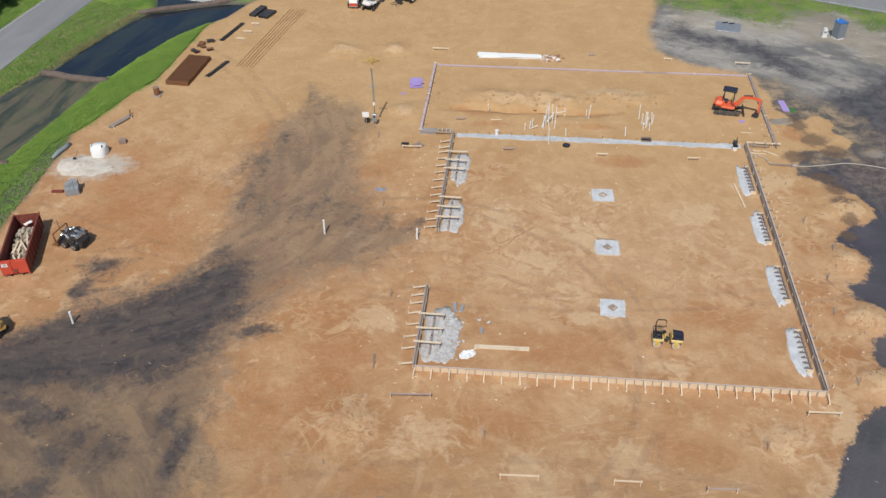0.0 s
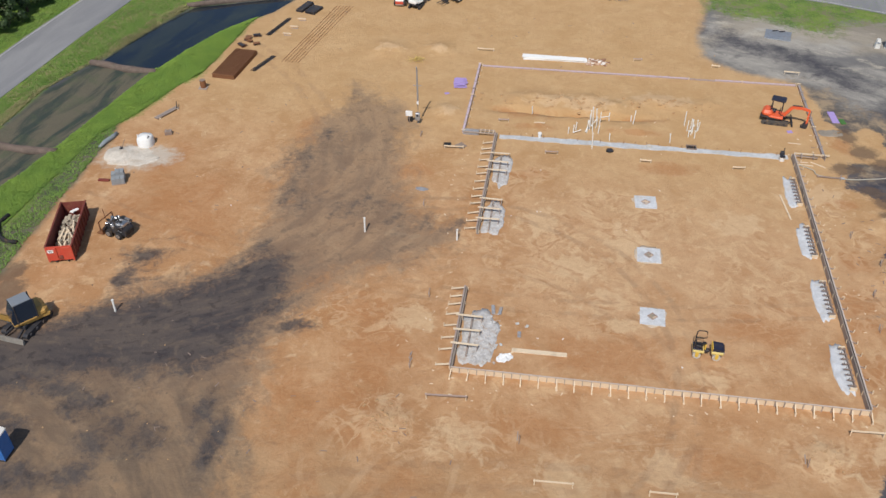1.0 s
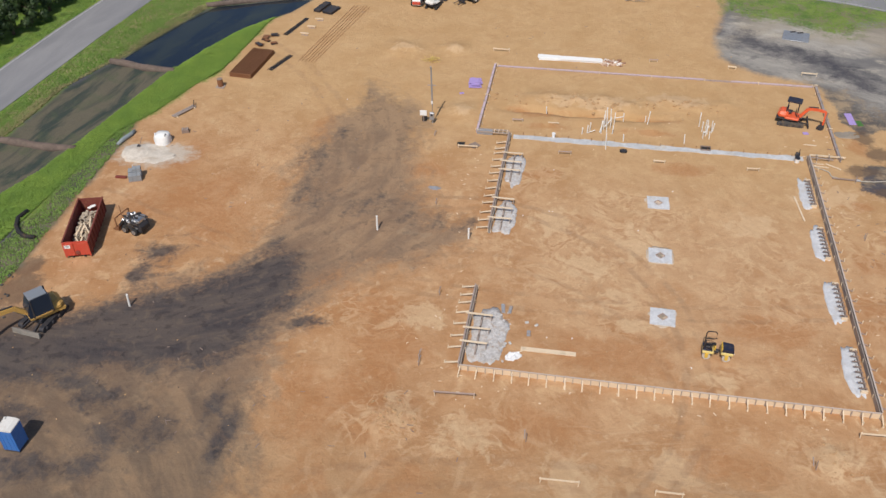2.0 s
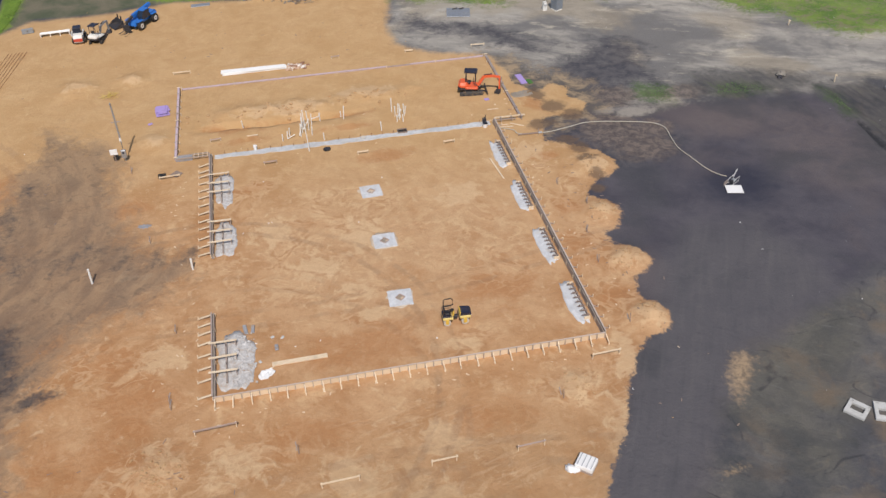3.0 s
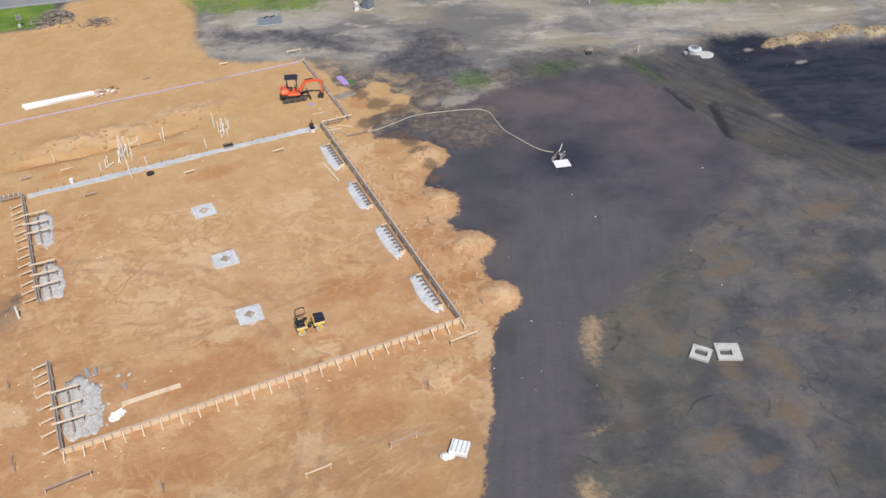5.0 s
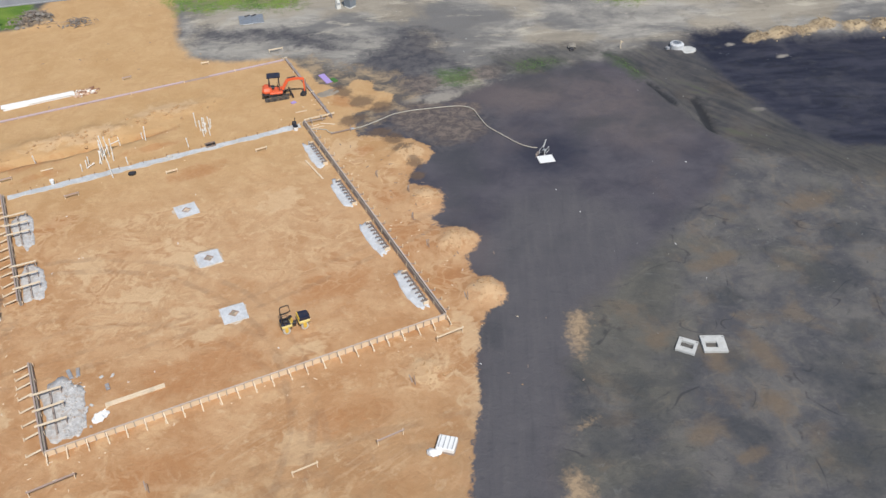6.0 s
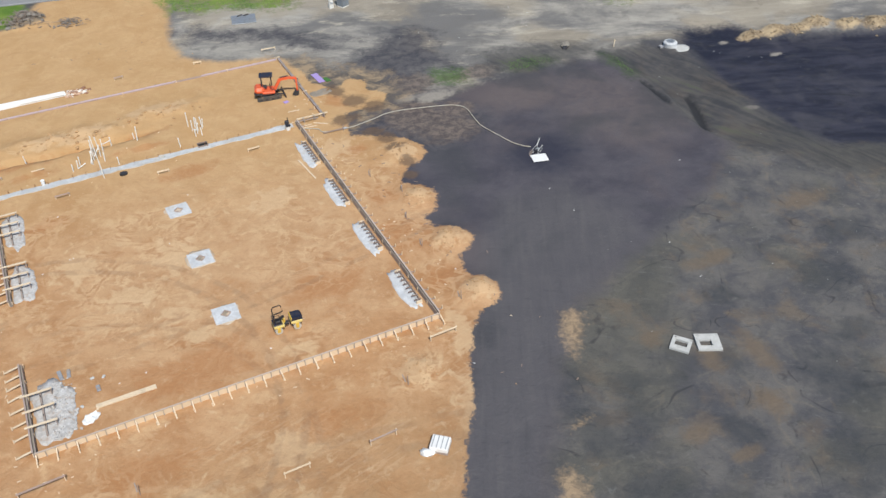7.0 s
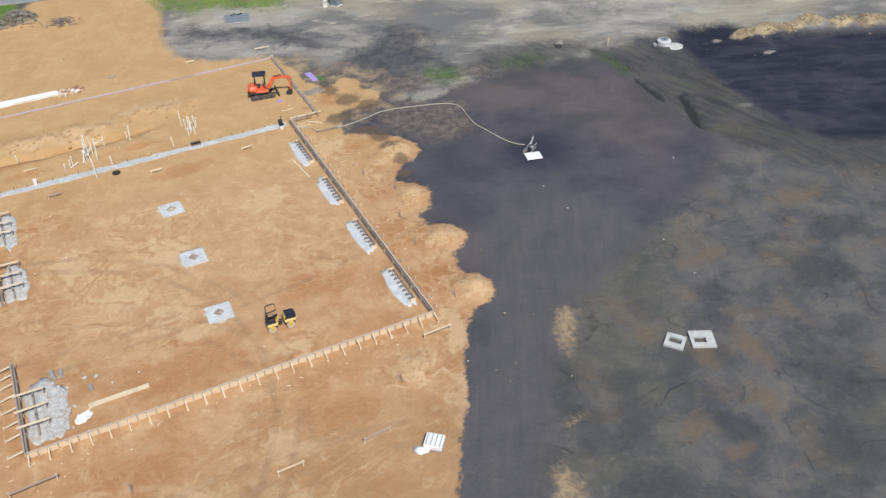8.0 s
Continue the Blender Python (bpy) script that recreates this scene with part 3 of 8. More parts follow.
    hump = n.math("ADD", hump, n.math("MULTIPLY", lick, 1.1))
    n.bump(hump, 0.6, 0.16)
    rough = n.math("SUBTRACT", 0.95, n.math("MULTIPLY", edged("wet", 4.0, 1.5), 0.25))
    return n.done(c, rough)


GROUND = ground_material()


# ---- geometry helpers ----
class Build:
    """Collects simple solids and links them as one mesh."""

    def __init__(self):
        self.v, self.f = [], []

    def add(self, verts, faces):
        k = len(self.v)
        self.v += [tuple(p) for p in verts]
        self.f += [tuple(k + i for i in q) for q in faces]
        return self

    def box(self, c, s, rz=0.0, ch=0.0, ry=0.0):
        """A box about c; ch cuts its edges off."""
        m = Matrix.Translation(c) @ Euler((0, radians(ry), radians(rz))).to_matrix().to_4x4()
        hx, hy, hz_ = (k / 2 for k in s)
        if ch <= 0:
            p = [m @ Vector((x * hx, y * hy, z * hz_)) for z in (-1, 1) for x, y in ((-1, -1), (1, -1), (1, 1), (-1, 1))]
            return self.add(p, [(3, 2, 1, 0), (4, 5, 6, 7), (0, 1, 5, 4), (1, 2, 6, 5), (2, 3, 7, 6), (3, 0, 4, 7)])
        ch = min(ch, 0.45 * min(s))
        p, index = [], {}
        for sx in (-1, 1):
            for sy in (-1, 1):
                for sz in (-1, 1):
                    for a in range(3):
                        q = [sx * (hx - ch), sy * (hy - ch), sz * (hz_ - ch)]
                        q[a] += (sx, sy, sz)[a] * ch
                        index[sx, sy, sz, a] = len(p)
                        p.append(m @ Vector(q))
        faces = []
        for a in range(3):
            u, w = [k for k in range(3) if k != a]
            for sgn in (-1, 1):
                ring = []
                for su, sw in ((-1, -1), (1, -1), (1, 1), (-1, 1)):
                    key = [0, 0, 0]
                    key[a], key[u], key[w] = sgn, su, sw
                    ring.append(index[(*key, a)])
                faces.append(tuple(ring))
            for su in (-1, 1):
                for sw in (-1, 1):
                    lo, hi = [0, 0, 0], [0, 0, 0]
                    lo[a], hi[a] = -1, 1
                    lo[u] = hi[u] = su
                    lo[w] = hi[w] = sw
                    faces.append((index[(*lo, u)], index[(*hi, u)], index[(*hi, w)], index[(*lo, w)]))
        for sx in (-1, 1):
            for sy in (-1, 1):
                for sz in (-1, 1):
                    faces.append(tuple(index[sx, sy, sz, a] for a in range(3)))
        return self.add(p, faces)

    def beam(self, a, b, w, h):
        """A straight timber from a to b, w wide and h high."""
        a, b = Vector(a), Vector(b)
        d = (b - a).normalized()
        side = d.cross(Vector((0, 0, 1)))
        side = side.normalized() if side.length > 1e-4 else Vector((1, 0, 0))
        up = side.cross(d)
        p = [q + side * (sx * w / 2) + up * (sz * h / 2) for q in (a, b) for sx, sz in ((-1, -1), (1, -1), (1, 1), (-1, 1))]
        return self.add(p, [(0, 1, 2, 3), (7, 6, 5, 4), (0, 4, 5, 1), (1, 5, 6, 2), (2, 6, 7, 3), (3, 7, 4, 0)])

    def tube(self, path, r, n=8, ends=True):
        """A round bar or hose along a path; r may be a number for each point."""
        path = [Vector(p) for p in path]
        rs = r if isinstance(r, (list, tuple)) else [r] * len(path)
        p, f = [], []
        for i, q in enumerate(path):
            d = (path[min(i + 1, len(path) - 1)] - path[max(i - 1, 0)]).normalized()
            side = d.cross(Vector((0, 0, 1)))
            side = side.normalized() if side.length > 1e-3 else Vector((1, 0, 0))
            up = side.cross(d)
            p += [q + (side * math.cos(2 * math.pi * k / n) + up * math.sin(2 * math.pi * k / n)) * rs[i] for k in range(n)]
        for i in range(len(path) - 1):
            f += [(i * n + k, i * n + (k + 1) % n, (i + 1) * n + (k + 1) % n, (i + 1) * n + k) for k in range(n)]
        if ends:
            f += [tuple(range(n))[::-1], tuple((len(path) - 1) * n + k for k in range(n))]
        return self.add(p, f)

    def prism(self, profile, lo, hi, axis="y"):
        """A profile (x, z) drawn out along y, or (x, y) along z."""
        k = len(profile)
        if axis == "y":
            p = [(x, y, z) for y in (lo, hi) for x, z in profile]
        else:
            p = [(x, y, z) for z in (lo, hi) for x, y in profile]
        f = [tuple(range(k))[::-1], tuple(range(k, 2 * k))] + [(i, (i + 1) % k, k + (i + 1) % k, k + i) for i in range(k)]
        return self.add(p, f)

    def lump(self, c, r, seed=0, rough=0.25, n=7):
        """An uneven stone or clod."""
        p, f = [], []
        rows = max(4, n - 2)
        for i in range(rows + 1):
            a = math.pi * i / rows
            for k in range(n):
                b = 2 * math.pi * k / n
                d = Vector((math.sin(a) * math.cos(b), math.sin(a) * math.sin(b), math.cos(a)))
                g = 1 + rough * noise.noise(d * 1.6 + Vector((seed * 7.3, seed * 3.1, 0)))
                p.append((c[0] + d.x * r[0] * g, c[1] + d.y * r[1] * g, c[2] + d.z * r[2] * g))
        for i in range(rows):
            f += [(i * n + k, (i + 1) * n + k, (i + 1) * n + (k + 1) % n, i * n + (k + 1) % n) for k in range(n)]
        return self.add(p, f)

    def mesh(self, name, material, smooth=False):
        me = bpy.data.meshes.new(name)
        me.from_pydata(self.v, [], self.f)
        bm = bmesh.new()
        bm.from_mesh(me)
        bmesh.ops.recalc_face_normals(bm, faces=bm.faces)
        bm.to_mesh(me)
        bm.free()
        me.materials.append(material)
        if smooth:
            me.polygons.foreach_set("use_smooth", [True] * len(me.polygons))
        return me

    def link(self, name, material, parent=None, label="", smooth=False):
        ob = new(name, self.mesh(name, material, smooth))
        ob.parent = parent
        if label:
            tagged(ob, label)
        return ob


def B():
    return Build()


def piece(name, mesh, parent, m=None):
    ob = new(name, mesh)
    ob.parent = parent
    if m is not None:
        ob.matrix_local = m
    return ob


def smooth01(d, lo, hi):
    k = np.clip((d - lo) / (hi - lo), 0, 1)
    return k * k * (3 - 2 * k)


def inside(X, Y, poly):
    """Signed distance to a polygon, positive inside."""
    best, odd = np.full(X.shape, 1e9), np.zeros(X.shape, bool)
    for (ax, ay), (bx, by) in zip(poly, poly[1:] + poly[:1]):
        ex, ey = bx - ax, by - ay
        k = np.clip(((X - ax) * ex + (Y - ay) * ey) / (ex * ex + ey * ey + 1e-12), 0, 1)
        best = np.minimum(best, np.hypot(X - ax - k * ex, Y - ay - k * ey))
        if ay != by:
            odd ^= ((ay > Y) != (by > Y)) & (X < ax + (Y - ay) * ex / ey)
    return np.where(odd, best, -best)


def blobs(X, Y, spots):
    """Soft round patches (x, y, rx, ry): 1 in the middle, 0 at the rim and beyond."""
    out = np.zeros(X.shape)
    for x, y, rx, ry in spots:
        out = np.maximum(out, 1 - np.hypot((X - x) / rx, (Y - y) / ry))
    return np.clip(out, 0, 1)


def spot(X, Y, spots, gain, off):
    """Signed zone strength from soft patches, far below zero away from them."""
    b = blobs(X, Y, spots)
    return np.where(b > 0, gain * b - off, -8.0)


def ripple(X, Y, size, seed):
    """Cheap smooth relief."""
    rng = np.random.RandomState(seed)
    out = np.zeros(X.shape)
    for k in range(7):
        a, ph, s = rng.rand() * 6.28, rng.rand() * 6.28, size * (0.5 + rng.rand())
        out += np.sin((X * math.cos(a) + Y * math.sin(a)) * 6.28 / s + ph + 1.3 * np.sin(Y * 4.1 / s + ph))
    return out / 7


# ---- plan of the ground ----
SAND_WEST = [(-60, -60), (-46, -12), (-44, 4.1), (-43.4, 5.3), (-43.6, 9), (-43.4, 14), (-43, 23), (-43, 29.6), (-42, 34.1), (-40, 40.9), (-38.5, 44.7), (-37.5, 52),
             (-36, 61), (-31.7, 68), (-27, 73), (-24, 76), (-15, 76), (-5, 78), (4.6, 76.2), (8, 79.5), (11, 90), (25, 92), (26, 76.3)]
SAND_EAST = [(23.2, 62.9), (23.2, 57), (27, 53.5), (33.9, 51.2), (35.0, 47), (35.4, 43), (37.2, 40.4), (39.4, 42.0), (41.2, 40.6), (40.6, 38.6), (42.0, 36.6), (40.6, 34.6), (38.0, 34.4), (36.0, 34.6), (35.4, 32.6), (35.0, 30.0), (38.0, 28.3), (40.2, 26.0), (40.7, 24.5), (40.5, 23.2), (39.1, 22), (38.1, 21.6), (36.7, 20.3), (36.1, 19.1), (36.7, 18.4), (37.6, 17.6), (38, 16.5), (37.6, 15), (36.7, 13.7), (35, 13.5), (35.2, 11.9), (35.6, 11.2), (37.4, 10), (38, 8.3), (37, 7.1), (35.4, 6.8), (35.4, 5.9), (35.1, 4.2), (35.3, 3.5), (36, 3), (36.5, 1.5), (36.2, 0.1), (34.5, -0.6), (33.6, -0.9), (33, -1.8), (32, -3.3), (30.8, -5.3), (29.8, -7.2), (29.2, -8.6), (26.9, -11.8), (24.5, -15.8), (18, -30), (10, -60)]
ISLET = [(30.9, -16.8), (31.9, -17.2), (32.3, -18.6), (31.4, -20.2), (28, -26), (26.5, -24.5), (29.5, -19)]
ISLAND = [(39.4, -4.1), (40.5, -3.8), (40.9, -4.8), (39.7, -6.8), (37.8, -8.9), (37.4, -8.3), (38.3, -6.3)]
TRACKED_CORE = [(-46, -3), (-40, -1), (-34.2, 1), (-31.4, 2), (-29.6, 4.1), (-26.8, 5.1), (-23.6, 7.1), (-21, 9.4), (-20.2, 11), (-18.6, 12.6), (-16.4, 12.2), (-15.0, 10.2), (-14.9, 7.9), (-14.7, 5.5), (-16, 2.7), (-16.4, 0.4), (-17.3, -1.7), (-18.4, -2.8), (-20.6, -3.2), (-23.3, -4.0), (-25.9, -4.2), (-28.8, -5.2), (-31.2, -6.4), (-38, -8), (-46, -10)]
TRACKED_SPOTS = [(-26.3, -7.0, 2.6, 1.8), (-23.8, -9.9, 1.8, 2.0), (-20.7, -9.9, 1.9, 2.2), (-22.9, -8.3, 1.3, 1.6), (-15.7, -9.4, 0.9, 3.6), (-24.3, -13.4, 1.6, 1.6), (-28.6, 9.8, 2.4, 2.6), (-29.8, 7.4, 1.0, 2.6), (-28.9, -5.8, 3.0, 1.2), (-13.0, 3.4, 2.6, 0.9),
                 (-17.2, 20.4, 2.2, 2.4), (-19.6, 26.0, 1.4, 4.2), (-12.6, 19.6, 1.8, 1.6), (-5.4, 18.6, 3.8, 1.4), (-10.0, 21.0, 2.4, 1.3), (-17.4, 31.5, 1.4, 2.2), (-32, -10, 4, 1.6), (-17.4, -6.4, 1.0, 2.6), (-28, -14, 3, 2)]
LOBE = [(-18.6, 42.2), (-17.7, 44.1), (-14, 41.6), (-11, 39.3), (-9.4, 36.1), (-9.1, 32.1), (-9, 27.7), (-7.5, 23.8), (-5.8, 20.8), (-2.7, 18.6), (-1.8, 15.6), (-5.7, 12.4), (-12, 8.8), (-14, 1), (-14.2, -5), (-13.2, -12), (-13, -22), (-40, -30), (-44, -9), (-46, -2), (-37.9, 0.4), (-34.1, 1.6), (-27.1, 6.2), (-24, 8.2), (-21, 11), (-20.2, 15.9), (-20.4, 20), (-21.2, 25.3), (-21, 30.6), (-19.2, 33.5), (-18.2, 37.6)]
HAUL = [(29.2, -6), (33, 0), (38, 6), (42, 12), (50, 12), (52, 2), (45, -2), (40.3, -5), (36.8, -9), (34.8, -12), (31.4, -16), (29, -19), (18, -40), (8, -50), (20, -22)]
BLACK_FILL = [(36, 45), (44.8, 32.5), (50, 33.5), (55.8, 34.4), (61.7, 33.3), (65.1, 33.6), (69.3, 31.4), (69.5, 27), (68.7, 17), (69, 10), (63, 5), (56, 2.5), (50.8, 0.1), (45.1, -2.1),
              (40.5, -4.5), (36.9, -8.8), (34.9, -11.7), (31.4, -15.8), (29.5, -19), (18, -40), (0, -60), (20, -20), (28, 0), (28, 40)]
PALE = [(23, 82), (22, 60), (25, 55), (34, 51), (37, 44), (44, 42), (45, 32.5), (50, 34), (56, 35), (62, 34.5), (69, 34), (75, 34.5), (88, 31), (106, 22), (130, 8), (140, 40), (95, 62), (60, 78)]
SOOT = [(39.5, 45.2), (41.7, 47.1), (44.4, 48.1), (47.1, 50.7), (50.6, 52.3), (52.9, 49.6), (51.3, 43.3), (52, 40.7), (52.1, 38.2), (50.1, 40.2), (47.5, 38.6), (47, 35.5), (48.2, 34.3), (44.5, 32.9), (46.2, 30.2), (49.9, 27.9), (48, 24.2), (40.6, 23.3), (40.4, 26.4), (38.3, 28.7), (35.7, 30.8), (36.7, 32.9), (39.7, 32.8), (42.3, 33.3), (43.4, 35.9), (42.2, 38.8), (42.7, 40.9), (41.3, 42.8)]
SOOT_NORTH = [(23.4, 65.2), (26.4, 60.6), (31.5, 58.6), (36.5, 54.8), (39.2, 51.5), (42.0, 52.2), (38.5, 56.6), (35.0, 60.2), (29.5, 62.6)]
GASHES = [[(72.8, 21.2), (72.2, 21.3), (70.4, 17.2), (68.9, 13.9), (69.8, 13.8), (71.4, 17.0)], [(69.7, 25.6), (69.2, 25.5), (68.7, 21.0), (68.9, 19.6), (69.6, 20.6)]]
BASIN = [(80.3, 31.7), (82.6, 34.6), (88.5, 32.7), (89.8, 29.2), (95.1, 26.1), (104.7, 22.5), (125, 10), (120, -25), (95, -8), (83, 3), (78.8, 4.8), (77.2, 9), (77.1, 12.8), (77.5, 17.5), (77.6, 22.7), (78.8, 27.7)]
CANAL_W = [(-60, -30), (-56.5, 5), (-54.5, 22), (-53.7, 30), (-53.3, 37.8), (-50.8, 45.4), (-49.3, 52), (-47.2, 58.5), (-45, 64), (-41, 65.6), (-35, 68.2), (-31.9, 68.3)]
POND_NORTH = [(-44.5, 65.6), (-41, 66.6), (-36, 68.7), (-30.2, 71.3), (-29.2, 76), (-28.9, 82), (-29.5, 90), (-46, 92), (-46.5, 72)]
CANAL_E = [(-33.6, 63.6), (-34.9, 62.1), (-38.5, 56.9), (-41, 50.8), (-42.9, 44.4), (-44.3, 36), (-45.4, 29.5), (-47, 21), (-49.3, 15), (-51, 5), (-54, -30)]
TURF = [
    [(-54, -40), (-51, 5), (-49.3, 15), (-47, 21), (-45.4, 29.5), (-42.9, 44.4), (-41, 50.8), (-38.5, 56.9), (-34.9, 62.5), (-35.6, 52), (-36.3, 44.7), (-38, 40.9), (-40, 34.1), (-42.4, 29), (-43.6, 14), (-44.6, 4), (-47, -12)],
    [(-62, -40), (-56.5, 5), (-54.5, 22), (-53.7, 30), (-53.3, 37.8), (-50.8, 45.4), (-49.3, 52), (-47.2, 58.5), (-45, 64), (-41, 66), (-35, 69), (-31, 69), (-26.5, 75), (-26, 86), (-70, 110), (-400, 110), (-400, -40)],
    [(22, 80), (24.5, 76), (26, 71), (33, 68.8), (36, 67), (39.6, 65.6), (42.4, 68.9), (46, 70.5), (49.5, 69.5), (51.6, 65), (58, 64), (70, 66), (70, 90), (20, 110)],
    [(70.9, 55.5), (75.5, 53.2), (77, 49.6), (81, 45.8), (85, 45), (100, 40), (130, 28), (400, 0), (400, 300), (66, 120), (64, 66), (69, 60)],
    [(57.8, 36.9), (57.2, 35.0), (59.5, 34.4), (63.4, 34.6), (63.4, 35.5), (60.7, 37.3)],
    [(69.3, 33.6), (69.0, 29.8), (69.4, 26.6), (70.4, 28.4), (70.6, 32.0)],
    [(49.2, 39.3), (48.3, 36.4), (51.3, 34.8), (52.2, 37.8)],
    [(-9, 79.5), (4.6, 76.6), (7.4, 80.5), (9, 92), (-9, 96)],
    [(-400, 98), (400, 98), (400, 500), (-400, 500)],
]
DUSTY = [(33.5, 52), (36.5, 50.5), (39.0, 46.5), (41.8, 43.6), (43.6, 41), (43.4, 37.5), (44.0, 34.8), (41.5, 33.2), (38.5, 32.6), (35.5, 31), (34.8, 44)]
SPROUT_A = [(69.3, 34), (75, 33), (79, 29), (77.6, 22), (77, 16), (76.8, 9), (78.5, 4.4), (82.5, 1.5), (80, -1.5), (74, 2), (70.3, 9), (69.6, 14), (69, 20), (69.2, 26)]
SPROUT_B = [(55, 36), (56, 41), (64, 40), (70, 36.5), (70, 34), (64, 34), (58, 34)]
SPARSE = [(-46, -20), (-44.5, 4), (-43.6, 14), (-43.4, 27), (-41.6, 33), (-40.7, 29), (-40.6, 14), (-40.3, 5), (-42, -6)]
DULL = [(-31, 69), (-24, 76.5), (-15, 76.3), (-5, 78.3), (0, 78), (4, 77), (6, 84), (5, 90), (-26, 101), (-60, 110)]
CREAM = [(-8.0, 16.4, 1.0, 0.8), (-7.2, 16.3, 1.0, 0.8), (-6.5, 16.5, 1.0, 0.8), (-5.7, 16.3, 1.0, 0.8), (-4.2, -5.5, 3.0, 2.6), (31.3, -18, 2.5, 6), (38.9, -6.2, 3, 5), (38.2, 24.3, 2.6, 2.4), (36.4, 16.4, 2.4, 1.9), (36.0, 8.7, 2.5, 2.0), (34.9, 1.6, 2.4, 2.2), (-4.2, -5.5, 3.6, 3.2), (26.7, -4.4, 2.6, 2.2), (-4.0, 5.5, 3.5, 3.0), (12.2, 10.0, 3.2, 2.6),
         (13, 7.0, 2.2, 1.5), (2.0, -6.0, 4.5, 2.6), (9, -9, 4, 4), (16, -7, 4, 3), (19.5, 2.0, 3, 1.2), (5.5, 20, 3.5, 4), (9, 14, 4, 3.5), (13.5, 18, 3, 5), (-15.4, 53.8, 3, 2), (-9.1, 54.6, 2.4, 2),
         (24, 22, 4, 4), (38.9, -6.2, 2, 3), (8, 43.5, 9, 2.6), (18, 45, 6, 2.4), (29.0, -10, 2.5, 6), (31.5, -3, 2.5, 6), (14, -13, 5, 4), (-5.8, 39.2, 2.5, 2), (31.5, 28, 6, 4), (92, 28.8, 5, 2.5), (100, 26.6, 6, 2.5), (109, 22.6, 7, 3)]
# clay patches; those near y = 40.7 darken the trench as painted shade
CLAY_AND_TRENCH_SHADE = [(-34, 17, 4, 5), (-27, 20, 4, 6), (-7, -5, 8, 7), (-9, -14, 7, 9), (-2, -12, 8, 5), (6, -5, 8, 3.5), (20, -6, 6, 3), (-8, 6, 6, 4), (-20, 33, 3, 5), (-30, 18, 5, 6), (12, 3.5, 11, 5), (-6, 1.5, 6, 5), (32.5, 11, 4, 6), (33, 4.5, 3, 3), (-26, 16, 6, 8), (4, 28, 3, 1.8), (24, 8, 6, 6), (-8, 27, 4, 3), (18, 31, 5, 2), (-10, -6, 5, 7), (3, 40, 6, 2), (-33, 25, 4, 8), (33.5, 18, 2.5, 3), (34, 27, 3, 2), (36, 38, 2, 3), (-6.3, -0.9, 4, 3), (-9.2, -5, 5, 4), (-12.4, 8.7, 3, 3), (-12, -4, 3, 6), (2, 40.7, 6, 1.1), (9, 40.6, 6, 1.1), (15, 40.6, 5, 1.0), (4, 37.2, 4, 1.2), (15, 37.4, 5, 1.0)]
HEAPS = [(38.2, 24.3, 2.2, 0.5), (36.3, 16.2, 1.9, 0.65), (36.2, 8.9, 1.9, 0.7), (35.0, 1.5, 1.9, 0.75), (-15.4, 53.8, 2.4, 0.6), (-9.1, 54.6, 2.0, 0.55), (-5.8, 39.2, 1.9, 0.6), (26.7, -4.4, 1.8, 0.34),
         (-4.2, -5.5, 2.4, 0.36), (1.5, 43.4, 1.6, 0.35), (4, 43.8, 1.7, 0.45), (6.8, 43.2, 1.6, 0.5), (9.6, 44.0, 1.6, 0.4), (12.4, 42.9, 1.5, 0.42), (14.6, 43.8, 1.6, 0.35), (17.5, 44.6, 1.9, 0.5), (20.5, 43.8, 1.6, 0.4), (23, 44.8, 1.5, 0.25), (4, 38.6, 1.8, 0.3), (15, 38.4, 1.6, 0.3), (7.5, 39.0, 1.2, 0.25), (12.5, 38.0, 1.3, 0.25)]
BRUSH = [(6.6, 77.4, 1.6, 0.7), (8.3, 77.2, 1.5, 0.8), (7.4, 79.0, 1.6, 0.6), (12.4, 74.0, 1.2, 0.35)]
RIDGE = [(89, 29.2, 1.6, 0.9), (92.5, 28.6, 1.8, 1.1), (95.5, 27.6, 1.5, 0.7), (98.5, 27.8, 1.9, 1.3), (102, 25.6, 1.8, 1.2), (105.5, 24.2, 2.0, 1.5), (109, 22.6, 2.2, 1.6), (113, 20.5, 2.4, 1.6)]
SCUFFS = [(6, 15, 9, 7), (0.3, -5.6, 7, 4), (-4.3, -5.6, 5, 4), (12, 22, 8, 6), (12.5, 8.2, 5, 3.5), (19.5, 2, 4, 2), (33, 4, 3, 5), (33.5, 11, 3, 6), (33.5, 22, 4, 6), (26.7, -4.4, 4, 3), (24, 14, 6, 8), (-8, 5.5, 6, 4), (3, 26, 6, 5)]
CANAL = CANAL_W + CANAL_E


